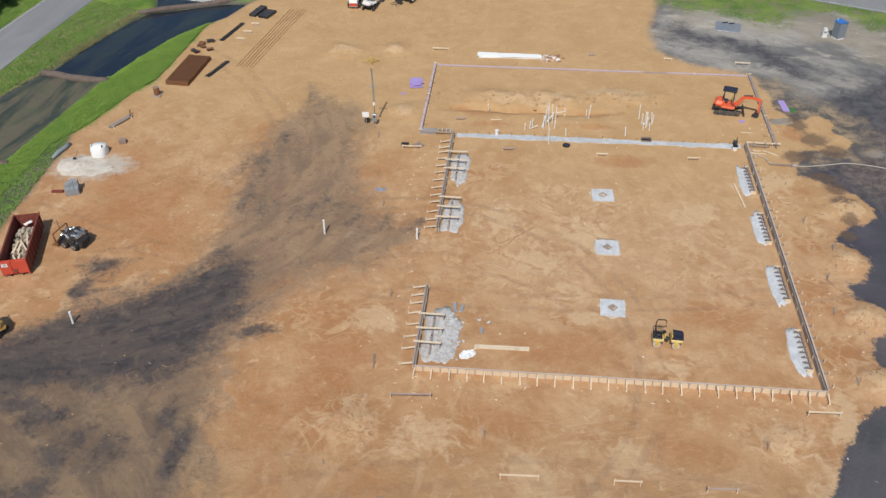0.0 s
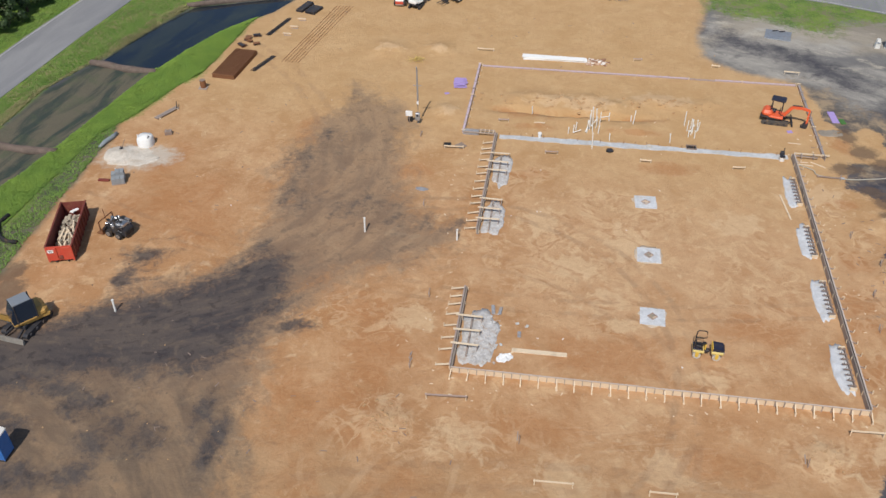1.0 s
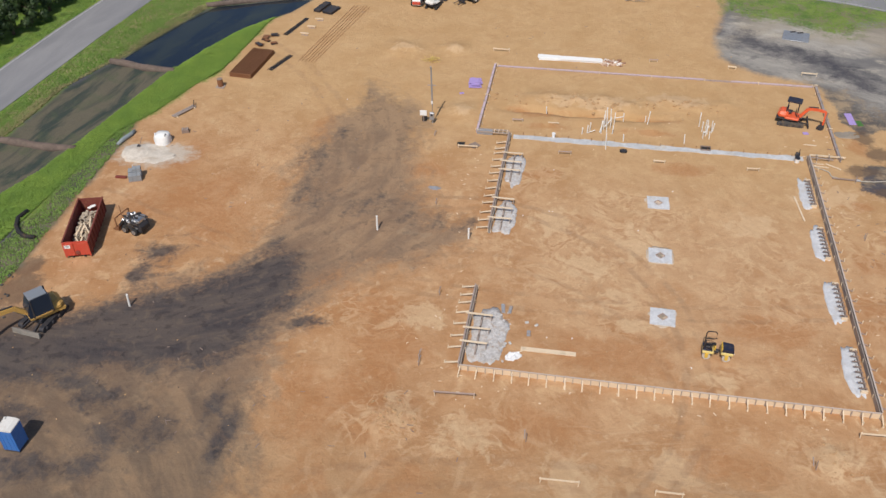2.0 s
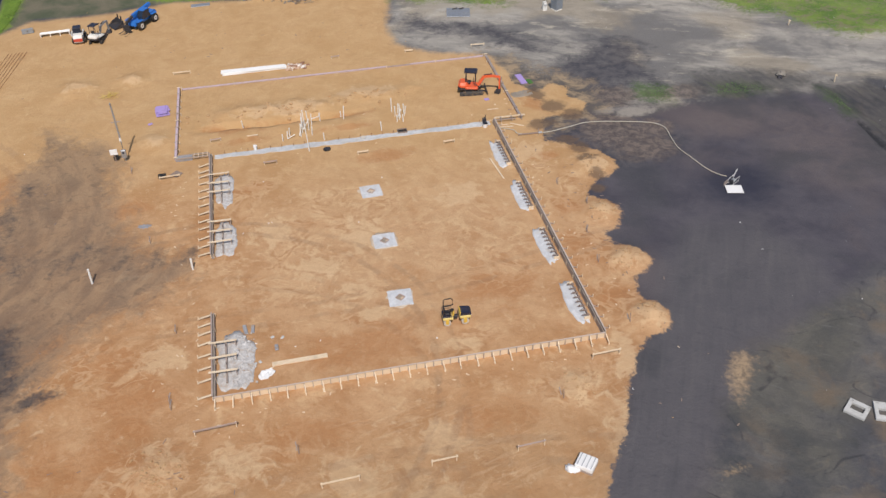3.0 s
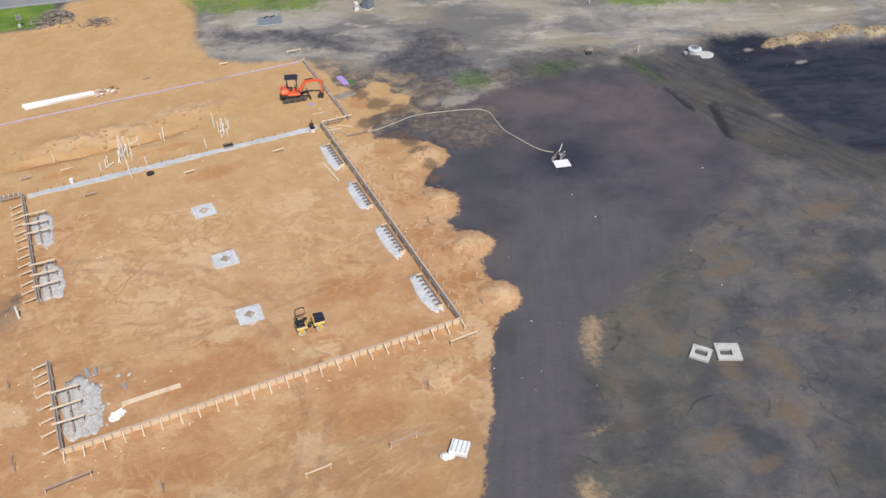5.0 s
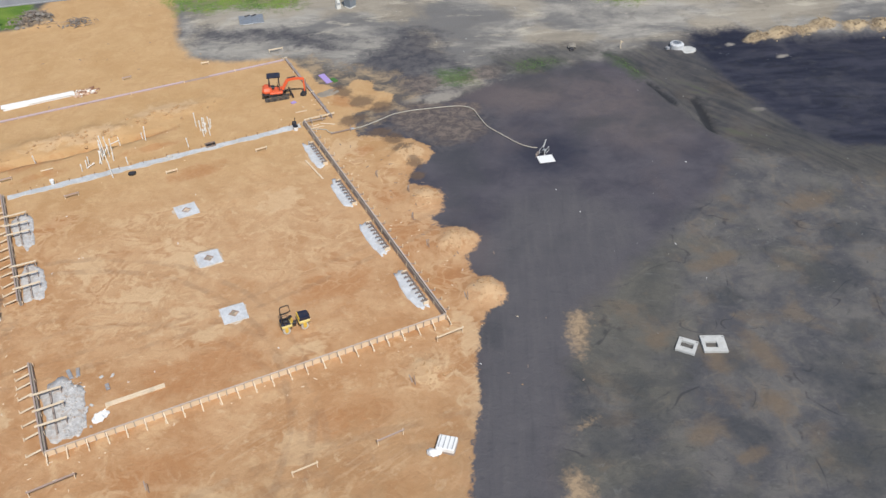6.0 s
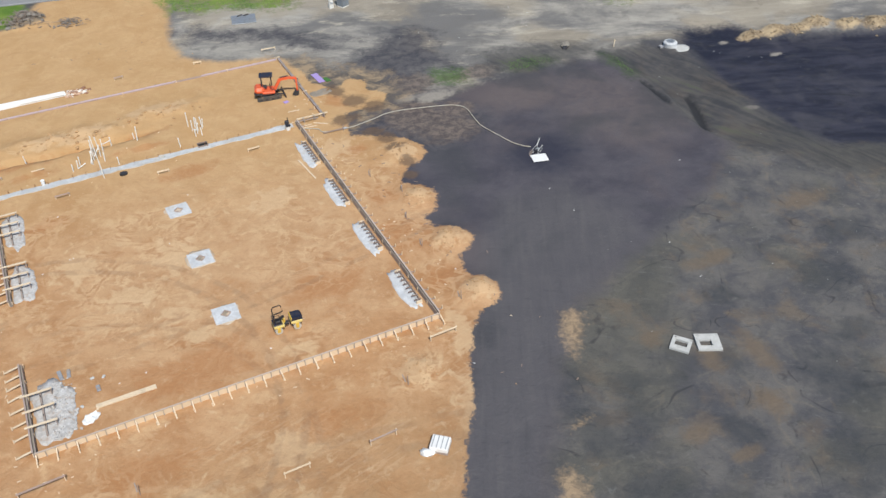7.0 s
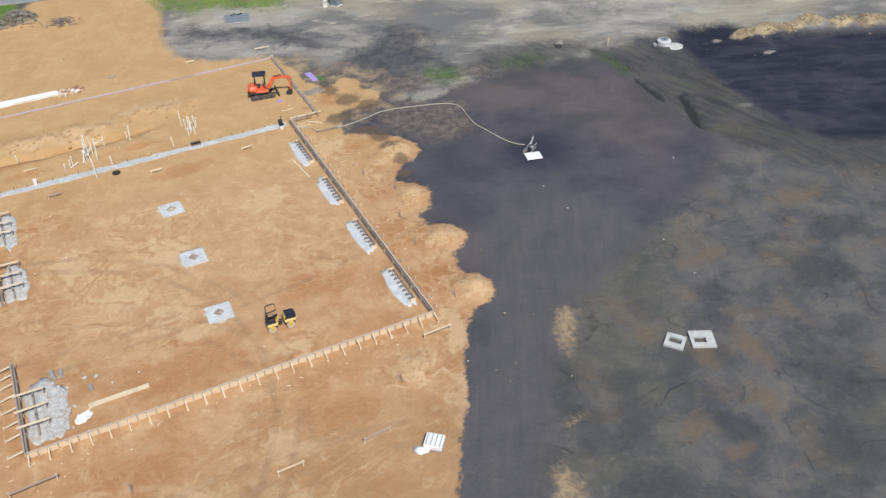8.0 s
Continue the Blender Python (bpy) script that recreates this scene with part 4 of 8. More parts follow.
def height(X, Y):
    """Ground height, metres."""
    X, Y = np.asarray(X, float), np.asarray(Y, float)
    z = np.zeros(X.shape)
    for x, y, r, h in HEAPS + [(x, y, r, 0.7 * h) for x, y, r, h in RIDGE] + BRUSH:
        d2 = ((X - x) ** 2 + (Y - y) ** 2) / (r * r)
        z += h * np.exp(-1.6 * d2) * (1 + 0.6 * ripple(X, Y, 1.7, 5))
    z -= 0.85 * np.exp(-((Y - 40.7 - 0.2 * np.sin(X * 0.8)) / 0.5) ** 4) * smooth01(X, -3, 4) * (1 - smooth01(X, 11, 19))
    c = inside(X, Y, CANAL)
    z -= smooth01(c, -1.6, 2.0) * np.where(Y > 44.8, 1.0, 0.33 + 0.06 * ripple(X, Y, 5, 3))
    z -= smooth01(inside(X, Y, POND_NORTH), -0.8, 1.6)
    z -= 0.10 * np.exp(-((X + 47.7 - 0.09 * (Y - 30) + 0.4 * np.sin(Y * 0.5)) / 0.55) ** 2) * smooth01(c, 0.2, 1.5) * (Y < 44.8)
    z -= 0.45 * smooth01(inside(X, Y, BASIN), -2.5, 2.0)
    rough = smooth01(np.abs(inside(X, Y, [(-0.8, -0.8), (31.4, -0.8), (31.4, 35.4), (-0.8, 35.4)])) * 1.0, 0.3, 2.0)
    z += 0.035 * ripple(X, Y, 3.1, 1) * rough + 0.02 * ripple(X, Y, 1.3, 2) * rough
    z += 0.06 * ripple(X, Y, 9, 4) * smooth01(X, 42, 52) + 0.05 * ripple(X, Y, 4.1, 6) * smooth01(inside(X, Y, BASIN), -6, 1)
    bank = X - 69.2 - 0.8 * np.sin(Y * 0.33) - 0.02 * (Y - 18) ** 2 * 0.3
    z -= 0.75 * smooth01(bank, -0.2, 1.1) * (1 - smooth01(bank, 2.5, 7.5)) * smooth01(Y, 6, 13) * (1 - smooth01(Y, 26, 34))
    for g in GASHES:
        z -= 0.45 * smooth01(inside(X, Y, g), -0.4, 0.4)
    return z


GRID_X, GRID_Y = np.arange(-82, 130, 0.4), np.arange(-40, 100, 0.4)
GRID_Z = height(*np.meshgrid(GRID_X, GRID_Y))


def hz(x, y):
    """Ground height at one place, read between grid points."""
    i, j = (x + 82) / 0.4, (y + 40) / 0.4
    a, b = min(max(int(i), 0), len(GRID_X) - 2), min(max(int(j), 0), len(GRID_Y) - 2)
    u, w = i - a, j - b
    g = GRID_Z
    return float((g[b, a] * (1 - u) + g[b, a + 1] * u) * (1 - w) + (g[b + 1, a] * (1 - u) + g[b + 1, a + 1] * u) * w)


def grown(lo, hi, step, reach):
    """Even steps from lo to hi, then ever wider ones out to reach."""
    core = list(np.arange(lo, hi + step / 2, step))
    far, d = [], step
    while not far or far[-1] < reach:
        d *= 1.45
        far.append((far[-1] if far else 0) + d)
    return np.array([lo - f for f in far[::-1]] + core + [hi + f for f in far])


def make_ground():
    xs, ys = grown(-72, 118, 0.45, 3000), grown(-34, 94, 0.45, 3000)
    X, Y = np.meshgrid(xs, ys)
    Z = height(X, Y)
    nx, ny = len(xs), len(ys)
    me = bpy.data.meshes.new("ground")
    me.vertices.add(nx * ny)
    me.vertices.foreach_set("co", np.stack([X, Y, Z], -1).ravel())
    i = (np.arange(ny - 1)[:, None] * nx + np.arange(nx - 1)[None, :]).ravel()
    quads = np.stack([i, i + 1, i + nx + 1, i + nx], -1).ravel()
    me.loops.add(len(quads))
    me.loops.foreach_set("vertex_index", quads)
    me.polygons.add(len(i))
    me.polygons.foreach_set("loop_start", np.arange(0, len(quads), 4))
    me.polygons.foreach_set("use_smooth", np.ones(len(i), bool))
    me.update(calc_edges=True)
    zones = {
        "sand": inside(X, Y, SAND_WEST + SAND_EAST) - 7 * blobs(X, Y, [(x, y, r * 1.6, r * 1.3) for x, y, r, h in BRUSH]),
        "ochre": spot(X, Y, [(x, y, r * 1.6, r * 1.0) for x, y, r, h in RIDGE], 2.5, 0.7), "dusty": np.maximum(inside(X, Y, DUSTY), spot(X, Y, [(x, y, r * 2.0, r * 1.6) for x, y, r, h in BRUSH], 3.5, 1.0)), "sprout": np.maximum(inside(X, Y, SPROUT_A), inside(X, Y, SPROUT_B)),
        "tracked": np.maximum(inside(X, Y, TRACKED_CORE), np.minimum(spot(X, Y, [(x, y, rx * 1.6, ry * 1.6) for x, y, rx, ry in TRACKED_SPOTS], 4.5, 2.4), np.where(Y > 14, -0.5, 0.9))), "lobe": inside(X, Y, LOBE),
        "black": inside(X, Y, BLACK_FILL), "pale": np.maximum(inside(X, Y, PALE), spot(X, Y, [(46.6, 33.4, 3.0, 1.4)], 6, 3.0)), "soot": np.maximum(inside(X, Y, SOOT), inside(X, Y, SOOT_NORTH)), "thin": np.maximum.reduce([inside(X, Y, ISLAND), inside(X, Y, ISLET) - 0.2, inside(X, Y, [(32.4, -13.6), (36.6, -13.2), (37.6, -13.9), (35, -15.0), (32.8, -15.6)]) - 0.9]), "gash_shade": np.maximum.reduce([inside(X, Y, p) for p in GASHES]), "scuff": blobs(X, Y, SCUFFS), "haul": inside(X, Y, HAUL), "sump": blobs(X, Y, [(51.0, 17.6, 6.2, 5.6)]), "wet": inside(X, Y, BASIN),
        "turf": np.maximum.reduce([inside(X, Y, p) for p in TURF[:2] + TURF[7:]]), "tuft": np.maximum.reduce([inside(X, Y, p) for p in TURF[4:7]]),
        # slick_vignette: blobs from (50, -25) on imitate lens fall-off in the soil colour
        "ash": blobs(X, Y, [(46.6, 33.6, 3.6, 1.5), (43.6, 34.4, 2.2, 1.0), (76.4, 14.9, 1.5, 0.7), (85.1, 29.6, 1.0, 0.6), (88.4, 24.1, 1.2, 0.5)]), "slick_vignette": blobs(X, Y, [(35.2, -15.2, 3.2, 4.5), (38.6, -15.6, 4.0, 2.8), (44.2, -20.2, 2.6, 2.4), (39.6, -12.6, 2.6, 2.4), (36, -21, 4, 3), (52, -8, 2.4, 2.0), (59, -16, 3, 2), (34.4, -15.8, 2.0, 1.0), (36.2, -10.6, 1.6, 1.6), (38.3, -15.2, 1.6, 1.4), (44.0, -19.6, 2.0, 2.2), (50, -25, 6, 4), (54, -19, 4, 5), (62, -10, 5, 4), (68, -6, 4, 3), (48, -14, 2, 3)]),
        "umber": blobs(X, Y, [(41.0, -18.8, 2.4, 1.2), (43.2, -21.6, 2.2, 1.0), (47.6, -19.0, 1.4, 2.6), (46.6, -13.5, 1.5, 2.4), (50.5, -14.5, 1.6, 4.0), (44, -9.5, 1.8, 1.6), (68, -1, 5, 2), (55, -4, 3, 1.5)]), "dull": np.maximum(inside(X, Y, DULL), inside(X, Y, SPARSE)), "mud": np.maximum(inside(X, Y, CANAL), inside(X, Y, POND_NORTH)),
        "hall": blobs(X, Y, [(17, 16, 19, 24), (28, 20, 10, 18)]), "smudge": blobs(X, Y, [(38.0, 25.3, 1.6, 0.9), (38.0, 22.2, 1.0, 1.2), (37.3, 20.0, 1.2, 0.8), (38.2, 27.6, 1.6, 1.4), (35.6, 33.2, 2.4, 1.4), (38.2, 36.8, 2.0, 1.8), (37.2, 29.6, 1.6, 1.4), (39.8, 34.6, 2.0, 1.6), (37.0, 40.0, 1.5, 2.0), (-38.9, 3.4, 2.2, 3.4), (-39.6, 6.2, 1.6, 2.0), (-37.6, -0.6, 2.4, 2.0)]), "loam": blobs(X, Y, [(42.5, 30.0, 5.0, 5.0), (44.6, 26.5, 4.6, 4.0), (47.0, 29.6, 3.0, 2.4), (45.5, 37.4, 4.0, 3.2), (53.6, 36.4, 4.0, 2.4)]), "warm": blobs(X, Y, [(63, 22, 9, 13), (58, 29, 12, 5)]), "meadow": np.maximum(inside(X, Y, TURF[2]), inside(X, Y, TURF[3])), "cream": blobs(X, Y, CREAM), "clay_and_shade": blobs(X, Y, CLAY_AND_TRENCH_SHADE), "white": blobs(X, Y, [(-37.0, 25.3, 5.0, 3.2), (-34.6, 26.0, 3.6, 2.6)]), "north": smooth01(Y, 44, 54), "prints": blobs(X, Y, [(29.5, -7, 4, 5), (27, -12, 5, 5), (31.5, -2.5, 3, 4), (20, -10, 7, 4), (10, -11, 8, 4), (14, -5, 9, 2.5)]), "south": smooth01(-Y, 1, 14) * (1 - smooth01(X, 24, 34)), "gold": smooth01(Y + 0.15 * X, 12, 48),
    }
    for name, d in zones.items():
        a = me.attributes.new(name, "FLOAT", "POINT")
        a.data.foreach_set("value", np.clip(d, -8, 8).astype(np.float32).ravel())
    me.materials.append(GROUND)
    return tagged(new("ground", me), "orange sand building pad with black fill and scraped earth round it", "ground", kind="structure")


make_ground()


def strip(name, line, width, z, material, label, category):
    """A road or painted line laid on the ground, with a real edge."""
    b, k = B(), len(line)
    p = []
    for i, (x, y) in enumerate(line):
        ax, ay = line[max(0, i - 1)]
        bx, by = line[min(k - 1, i + 1)]
        d = math.hypot(bx - ax, by - ay)
        ox, oy = -(by - ay) / d * width / 2, (bx - ax) / d * width / 2
        p += [(x + ox, y + oy, z), (x - ox, y - oy, z), (x - ox, y - oy, z - 0.25), (x + ox, y + oy, z - 0.25)]
    f = [(0, 1, 2, 3), tuple(4 * (k - 1) + j for j in (3, 2, 1, 0))]
    for i in range(k - 1):
        f += [(4 * i + j, 4 * i + (j + 1) % 4, 4 * i + 4 + (j + 1) % 4, 4 * i + 4 + j) for j in range(4)]
    b.add(p, f)
    return tagged(b.link(name, material), label, category, kind="structure")


def offset(line, d):
    out = []
    for i, (x, y) in enumerate(line):
        ax, ay = line[max(0, i - 1)]
        bx, by = line[min(len(line) - 1, i + 1)]
        k = math.hypot(bx - ax, by - ay)
        out.append((x - (by - ay) / k * d, y + (bx - ax) / k * d))
    return out


WEST_ROAD = [(-80, -220), (-67, -30), (-62.6, 20), (-60.8, 36), (-59.3, 52), (-57.4, 67), (-54.5, 90), (-40, 200), (-20, 340)]
NORTH_ROAD = [(-360, 150), (-60, 100), (-20, 92.6), (-2, 89.4), (11, 87.0), (28, 83.4), (43.3, 79.0), (54.6, 74.4), (70, 68.4), (110, 56), (400, 0)]
strip("road_west", WEST_ROAD, 7.0, 0.05, ASPHALT, "grey worn asphalt country road", "road")
strip("road_north", NORTH_ROAD, 6.6, 0.07, ASPHALT, "grey asphalt road past the site", "road")
strip("edge_line_west", offset(WEST_ROAD, 3.15), 0.13, 0.075, LINE_WHITE, "faded white road edge line", "road line")
strip("edge_line_north", offset(NORTH_ROAD, -2.95), 0.13, 0.075, LINE_WHITE, "faded white road edge line", "road line")
water = B()
pond = [p for p in CANAL_W if p[1] > 45] + [p for p in CANAL_E if p[1] > 44]
water.add([(x, y, -0.47) for x, y in pond], [tuple(range(len(pond)))])
tagged(water.link("water", WATER), "dark still water in the roadside ditch", "water", kind="structure")
water = B().add([(x, y, -0.47) for x, y in POND_NORTH], [tuple(range(len(POND_NORTH)))])
tagged(water.link("water_north", WATER), "dark pond water round a hook of gravel", "water", kind="structure")


def gravel_hook(line, wide, tall):
    """A low rounded bank that follows a bent line through the water."""
    pts = [Vector((*p, 0)) for p in line]
    path = []
    for i in range(len(pts) - 1):
        a, b, c, d = (pts[min(max(j, 0), len(pts) - 1)] for j in (i - 1, i, i + 1, i + 2))
        for q in range(8):
            t = q / 8
            path.append(0.5 * (2 * b + (c - a) * t + (2 * a - 5 * b + 4 * c - d) * t * t + (3 * b - a - 3 * c + d) * t ** 3))
    m, verts, faces = 13, [], []
    for i, p in enumerate(path):
        e = path[min(i + 1, len(path) - 1)] - path[max(i - 1, 0)]
        side = Vector((-e.y, e.x, 0)).normalized()
        for k in range(m):
            u = 2 * k / (m - 1) - 1
            q = p + side * (u * wide / 2 * (1 + 0.15 * noise.noise(p * 0.6)))
            verts.append((q.x, q.y, -0.95 + tall * (1 - u * u) + 0.12 * noise.noise(q * 1.3)))
        if i:
            o, w = (i - 1) * m, i * m
            faces += [(o + k, o + k + 1, w + k + 1, w + k) for k in range(m - 1)]
    return B().add(verts, faces)


GRAVEL = mineral("pale_gravel", (0.50, 0.50, 0.49), (0.34, 0.34, 0.335), (0.27, 0.26, 0.23), 0.5, 1.4)
tagged(gravel_hook([(-45.5, 72.6), (-41.4, 71.2), (-37.4, 70.2), (-34.8, 71.8), (-33.7, 75.0), (-34.0, 78.2), (-35.6, 81.2), (-39, 83), (-44, 83.4)], 4.2, 1.25).link("gravel_bank", GRAVEL, None, "", True), "curved bank of pale grey gravel in the pond", "gravel", kind="structure")


# ---- plants ----
def blade_field(name, polys, count, size, material, label, keep=None, seed=1):
    """Many small bent blades strewn over polygons, as one mesh."""
    rng = np.random.RandomState(seed)
    pts = []
    for poly, share in polys:
        xs, ys = [p[0] for p in poly], [p[1] for p in poly]
        want, got = int(count * share), 0
        while got < want:
            x, y = rng.uniform(min(xs), max(xs), 40000), rng.uniform(min(ys), max(ys), 40000)
            ok = inside(x, y, poly) > 0.15
            ok &= ripple(x, y, 4.0, seed + 9) + rng.uniform(-0.7, 0.7, x.shape) > -0.35
            if keep is not None:
                ok &= keep(x, y)
            x, y = x[ok][: want - got], y[ok][: want - got]
            pts.append(np.stack([x, y, height(x, y)], -1))
            got += len(x)
    base = np.concatenate(pts)
    n = len(base)
    tuft = size * (0.5 + rng.rand(n)) * (1 + 0.45 * ripple(base[:, 0], base[:, 1], 3.0, seed + 4))
    verts, faces = [], []
    for k in range(3):
        a = rng.rand(n) * 6.283
        lean = tuft * (0.3 + 0.6 * rng.rand(n))
        w = tuft * 0.28
        side = np.stack([-np.sin(a) * w, np.cos(a) * w, np.zeros(n)], -1)
        tip = base + np.stack([np.cos(a) * lean, np.sin(a) * lean, tuft], -1)
        v = np.stack([base - side, base + side, tip], 1).reshape(-1, 3)
        verts.append(v)
        faces.append(np.arange(len(v)).reshape(-1, 3) + k * 3 * n)
    v, f = np.concatenate(verts), np.concatenate(faces)
    me = bpy.data.meshes.new(name)
    me.from_pydata(v.tolist(), [], f.tolist())
    me.materials.append(material)
    return tagged(new(name, me), label, "grass", kind="stuff")


def in_view(x, y):
    return (x > -66) & (x < 112) & (y > 2) & (y < 92)


VERGE = [(-60.5, 5), (-57.4, 33), (-55.6, 52), (-53.6, 67), (-46.2, 64.4), (-47.6, 58), (-49.8, 51), (-51.3, 45), (-53.9, 37.8), (-54.3, 30), (-55.1, 22), (-57, 5)]
SHORE = [(-53.2, 40), (-51.6, 46), (-50.4, 52), (-48.6, 58.6), (-46.6, 63.4), (-45.2, 63.6), (-47.2, 58), (-49.3, 51), (-50.9, 45), (-53.4, 37.8), (-53.8, 30), (-54.8, 22), (-56.4, 12), (-57.2, 12), (-56.2, 22), (-55.4, 31), (-54.8, 37)]
blade_field("bank_grass", [(TURF[0], 1.0)], 105000, 0.135, BLADE, "bright green tall grass on the ditch bank", in_view, 3)
blade_field("pond_grass", [([(-29.0, 70.6), (-28.4, 76), (-28.4, 84), (-26.2, 84), (-26.4, 77.5), (-27.8, 70.2)], 1.0)], 4000, 0.14, BLADE, "bright green grass strip beside the pond", in_view, 23)
blade_field("sparse_grass", [(SPARSE, 1.0)], 6000, 0.13, DRY_BLADE, "thin dull grass between bank and sand", in_view, 13)
blade_field("verge_grass", [(VERGE, 0.75), ([(-66, 30), (-64.5, 36), (-63, 52), (-61.2, 67), (-58, 92), (-66, 92)], 0.25)], 52000, 0.12, DRY_BLADE, "green rough grass along the road", in_view, 5)
blade_field("straw_grass", [(SHORE, 0.6), (VERGE, 0.4)], 13000, 0.15, STRAW_BLADE, "straw-coloured dry grass at the water's edge", in_view, 17)
blade_field("tuft_grass", [(TURF[4], 0.6), (TURF[5], 0.2), (TURF[6], 0.2)], 700, 0.08, TUFT_BLADE, "patches of short green grass on dark soil", in_view, 19)
blade_field("meadow_grass", [(TURF[2], 0.6), (TURF[3], 0.4)], 22000, 0.11, BLADE, "short green grass at the edge of the site", in_view, 7)


def tree(x, y, tall, seed):
    """A tapered trunk with limbs and a ragged crown of small leaves that reaches low."""
    rng = np.random.RandomState(seed)
    root = tagged(new("tree"), "dark green broadleaf tree beside the road", "tree", "roadside trees")
    root.location = (x, y, hz(x, y))
    t = B().tube([(0, 0, -0.2), (0.1, 0.05, tall * 0.3), (0.05, 0.15, tall * 0.6), (0.15, 0.1, tall * 0.9)], [0.22, 0.17, 0.11, 0.04], 8)
    ends = []
    for k in range(11):
        z0, a = tall * (0.12 + 0.06 * k), 2.4 * k + rng.rand()
        r = tall * (0.34 - 0.02 * k) * (0.8 + 0.4 * rng.rand())
        e = (math.cos(a) * r, math.sin(a) * r, z0 + 0.14 * tall * rng.rand() + 0.06 * tall)
        t.tube([(0.05, 0.05, z0), (e[0] * 0.5, e[1] * 0.5, z0 + 0.08 * tall), e], [0.09, 0.05, 0.02], 5)
        ends.append(e)
    t.link("trunk", BARK, root)
    c = np.array(ends + [(0.1, 0.1, tall * 0.95), (0, 0, tall * 0.7), (0.3, -0.4, tall * 0.3)])
    n = 3600
    pick = c[rng.randint(len(c), size=n)]
    d = rng.normal(size=(n, 3))
    d /= np.linalg.norm(d, axis=1)[:, None]
    p = pick + d * (tall * 0.15 * rng.rand(n, 1) ** 0.4)
    p[:, 2] = np.maximum(p[:, 2], 0.15)
    u = rng.normal(size=(n, 3))
    u /= np.linalg.norm(u, axis=1)[:, None]
    w = np.cross(u, d)
    s = 0.13 + 0.13 * rng.rand(n, 1)
    v = np.stack([p - u * s, p + w * s * 0.6, p + u * s, p - w * s * 0.6], 1).reshape(-1, 3)
    me = bpy.data.meshes.new("crown")
    me.from_pydata(v.tolist(), [], np.arange(len(v)).reshape(-1, 4).tolist())
    me.materials.append(LEAF)
    crown = new("crown", me)
    crown.parent = root


for k, (x, y, tall) in enumerate([(-69.0, 43.0, 4.5), (-68.6, 47.0, 5.0), (-67.6, 50.6, 5.0), (-67.2, 54.4, 5.6), (-66.8, 58.4, 5.4), (-66.2, 62.6, 5.6), (-65.8, 67.0, 5.5), (-65.0, 71.5, 6.0), (-72.5, 50, 7.5), (-71.5, 57, 7.5), (-70.5, 64, 7.5)]):
    tree(x, y, tall, 40 + k)


# ---- the ditch ----
def silt_sock(ax, ay, bx, by, r):
    path = []
    for k in range(15):
        q = k / 14
        path.append((ax + (bx - ax) * q, ay + (by - ay) * q + 0.12 * math.sin(7 * q), -0.28 + 0.05 * math.sin(11 * q) + 0.5 * abs(q - 0.5) ** 2))
    b = B().tube(path, [r * (0.85 + 0.15 * math.sin(0.4 + 2.7 * k / 14)) + 0.02 * math.sin(5 * k) for k in range(15)], 14)
    root = b.link("silt_sock", SOCK, None, "", True)
    tagged(root, "long brown fabric silt sock laid across the ditch", "silt sock", "check dams in the ditch")


silt_sock(-51.2, 45.3, -42.3, 44.0, 0.5)
silt_sock(-54.6, 25.8, -45.4, 25.4, 0.5)
silt_sock(-46.0, 63.6, -29.9, 71.2, 0.42)
culvert = B().tube([(-44.1, 13.9, hz(-44.1, 13.9) + 0.2), (-44.4, 12.7, 0.18), (-43.9, 11.5, 0.2), (-43.1, 10.6, 0.2), (-42.2, 10.1, 0.2), (-41.2, 10.1, 0.2)], [0.2, 0.21, 0.2, 0.21, 0.2, 0.2], 12)
tagged(culvert.link("drain_pipe", BLACK, None, "", True), "curved black corrugated drain pipe lying on the grass", "pipe")


# ---- things that lie about ----
def thing(name, label, category, x, y, rz=0.0, z=None, group=""):
    ob = new(name)
    ob.location = (x, y, hz(x, y) if z is None else z)
    ob.rotation_euler = (0, 0, radians(rz))
    return tagged(ob, label, category, group)


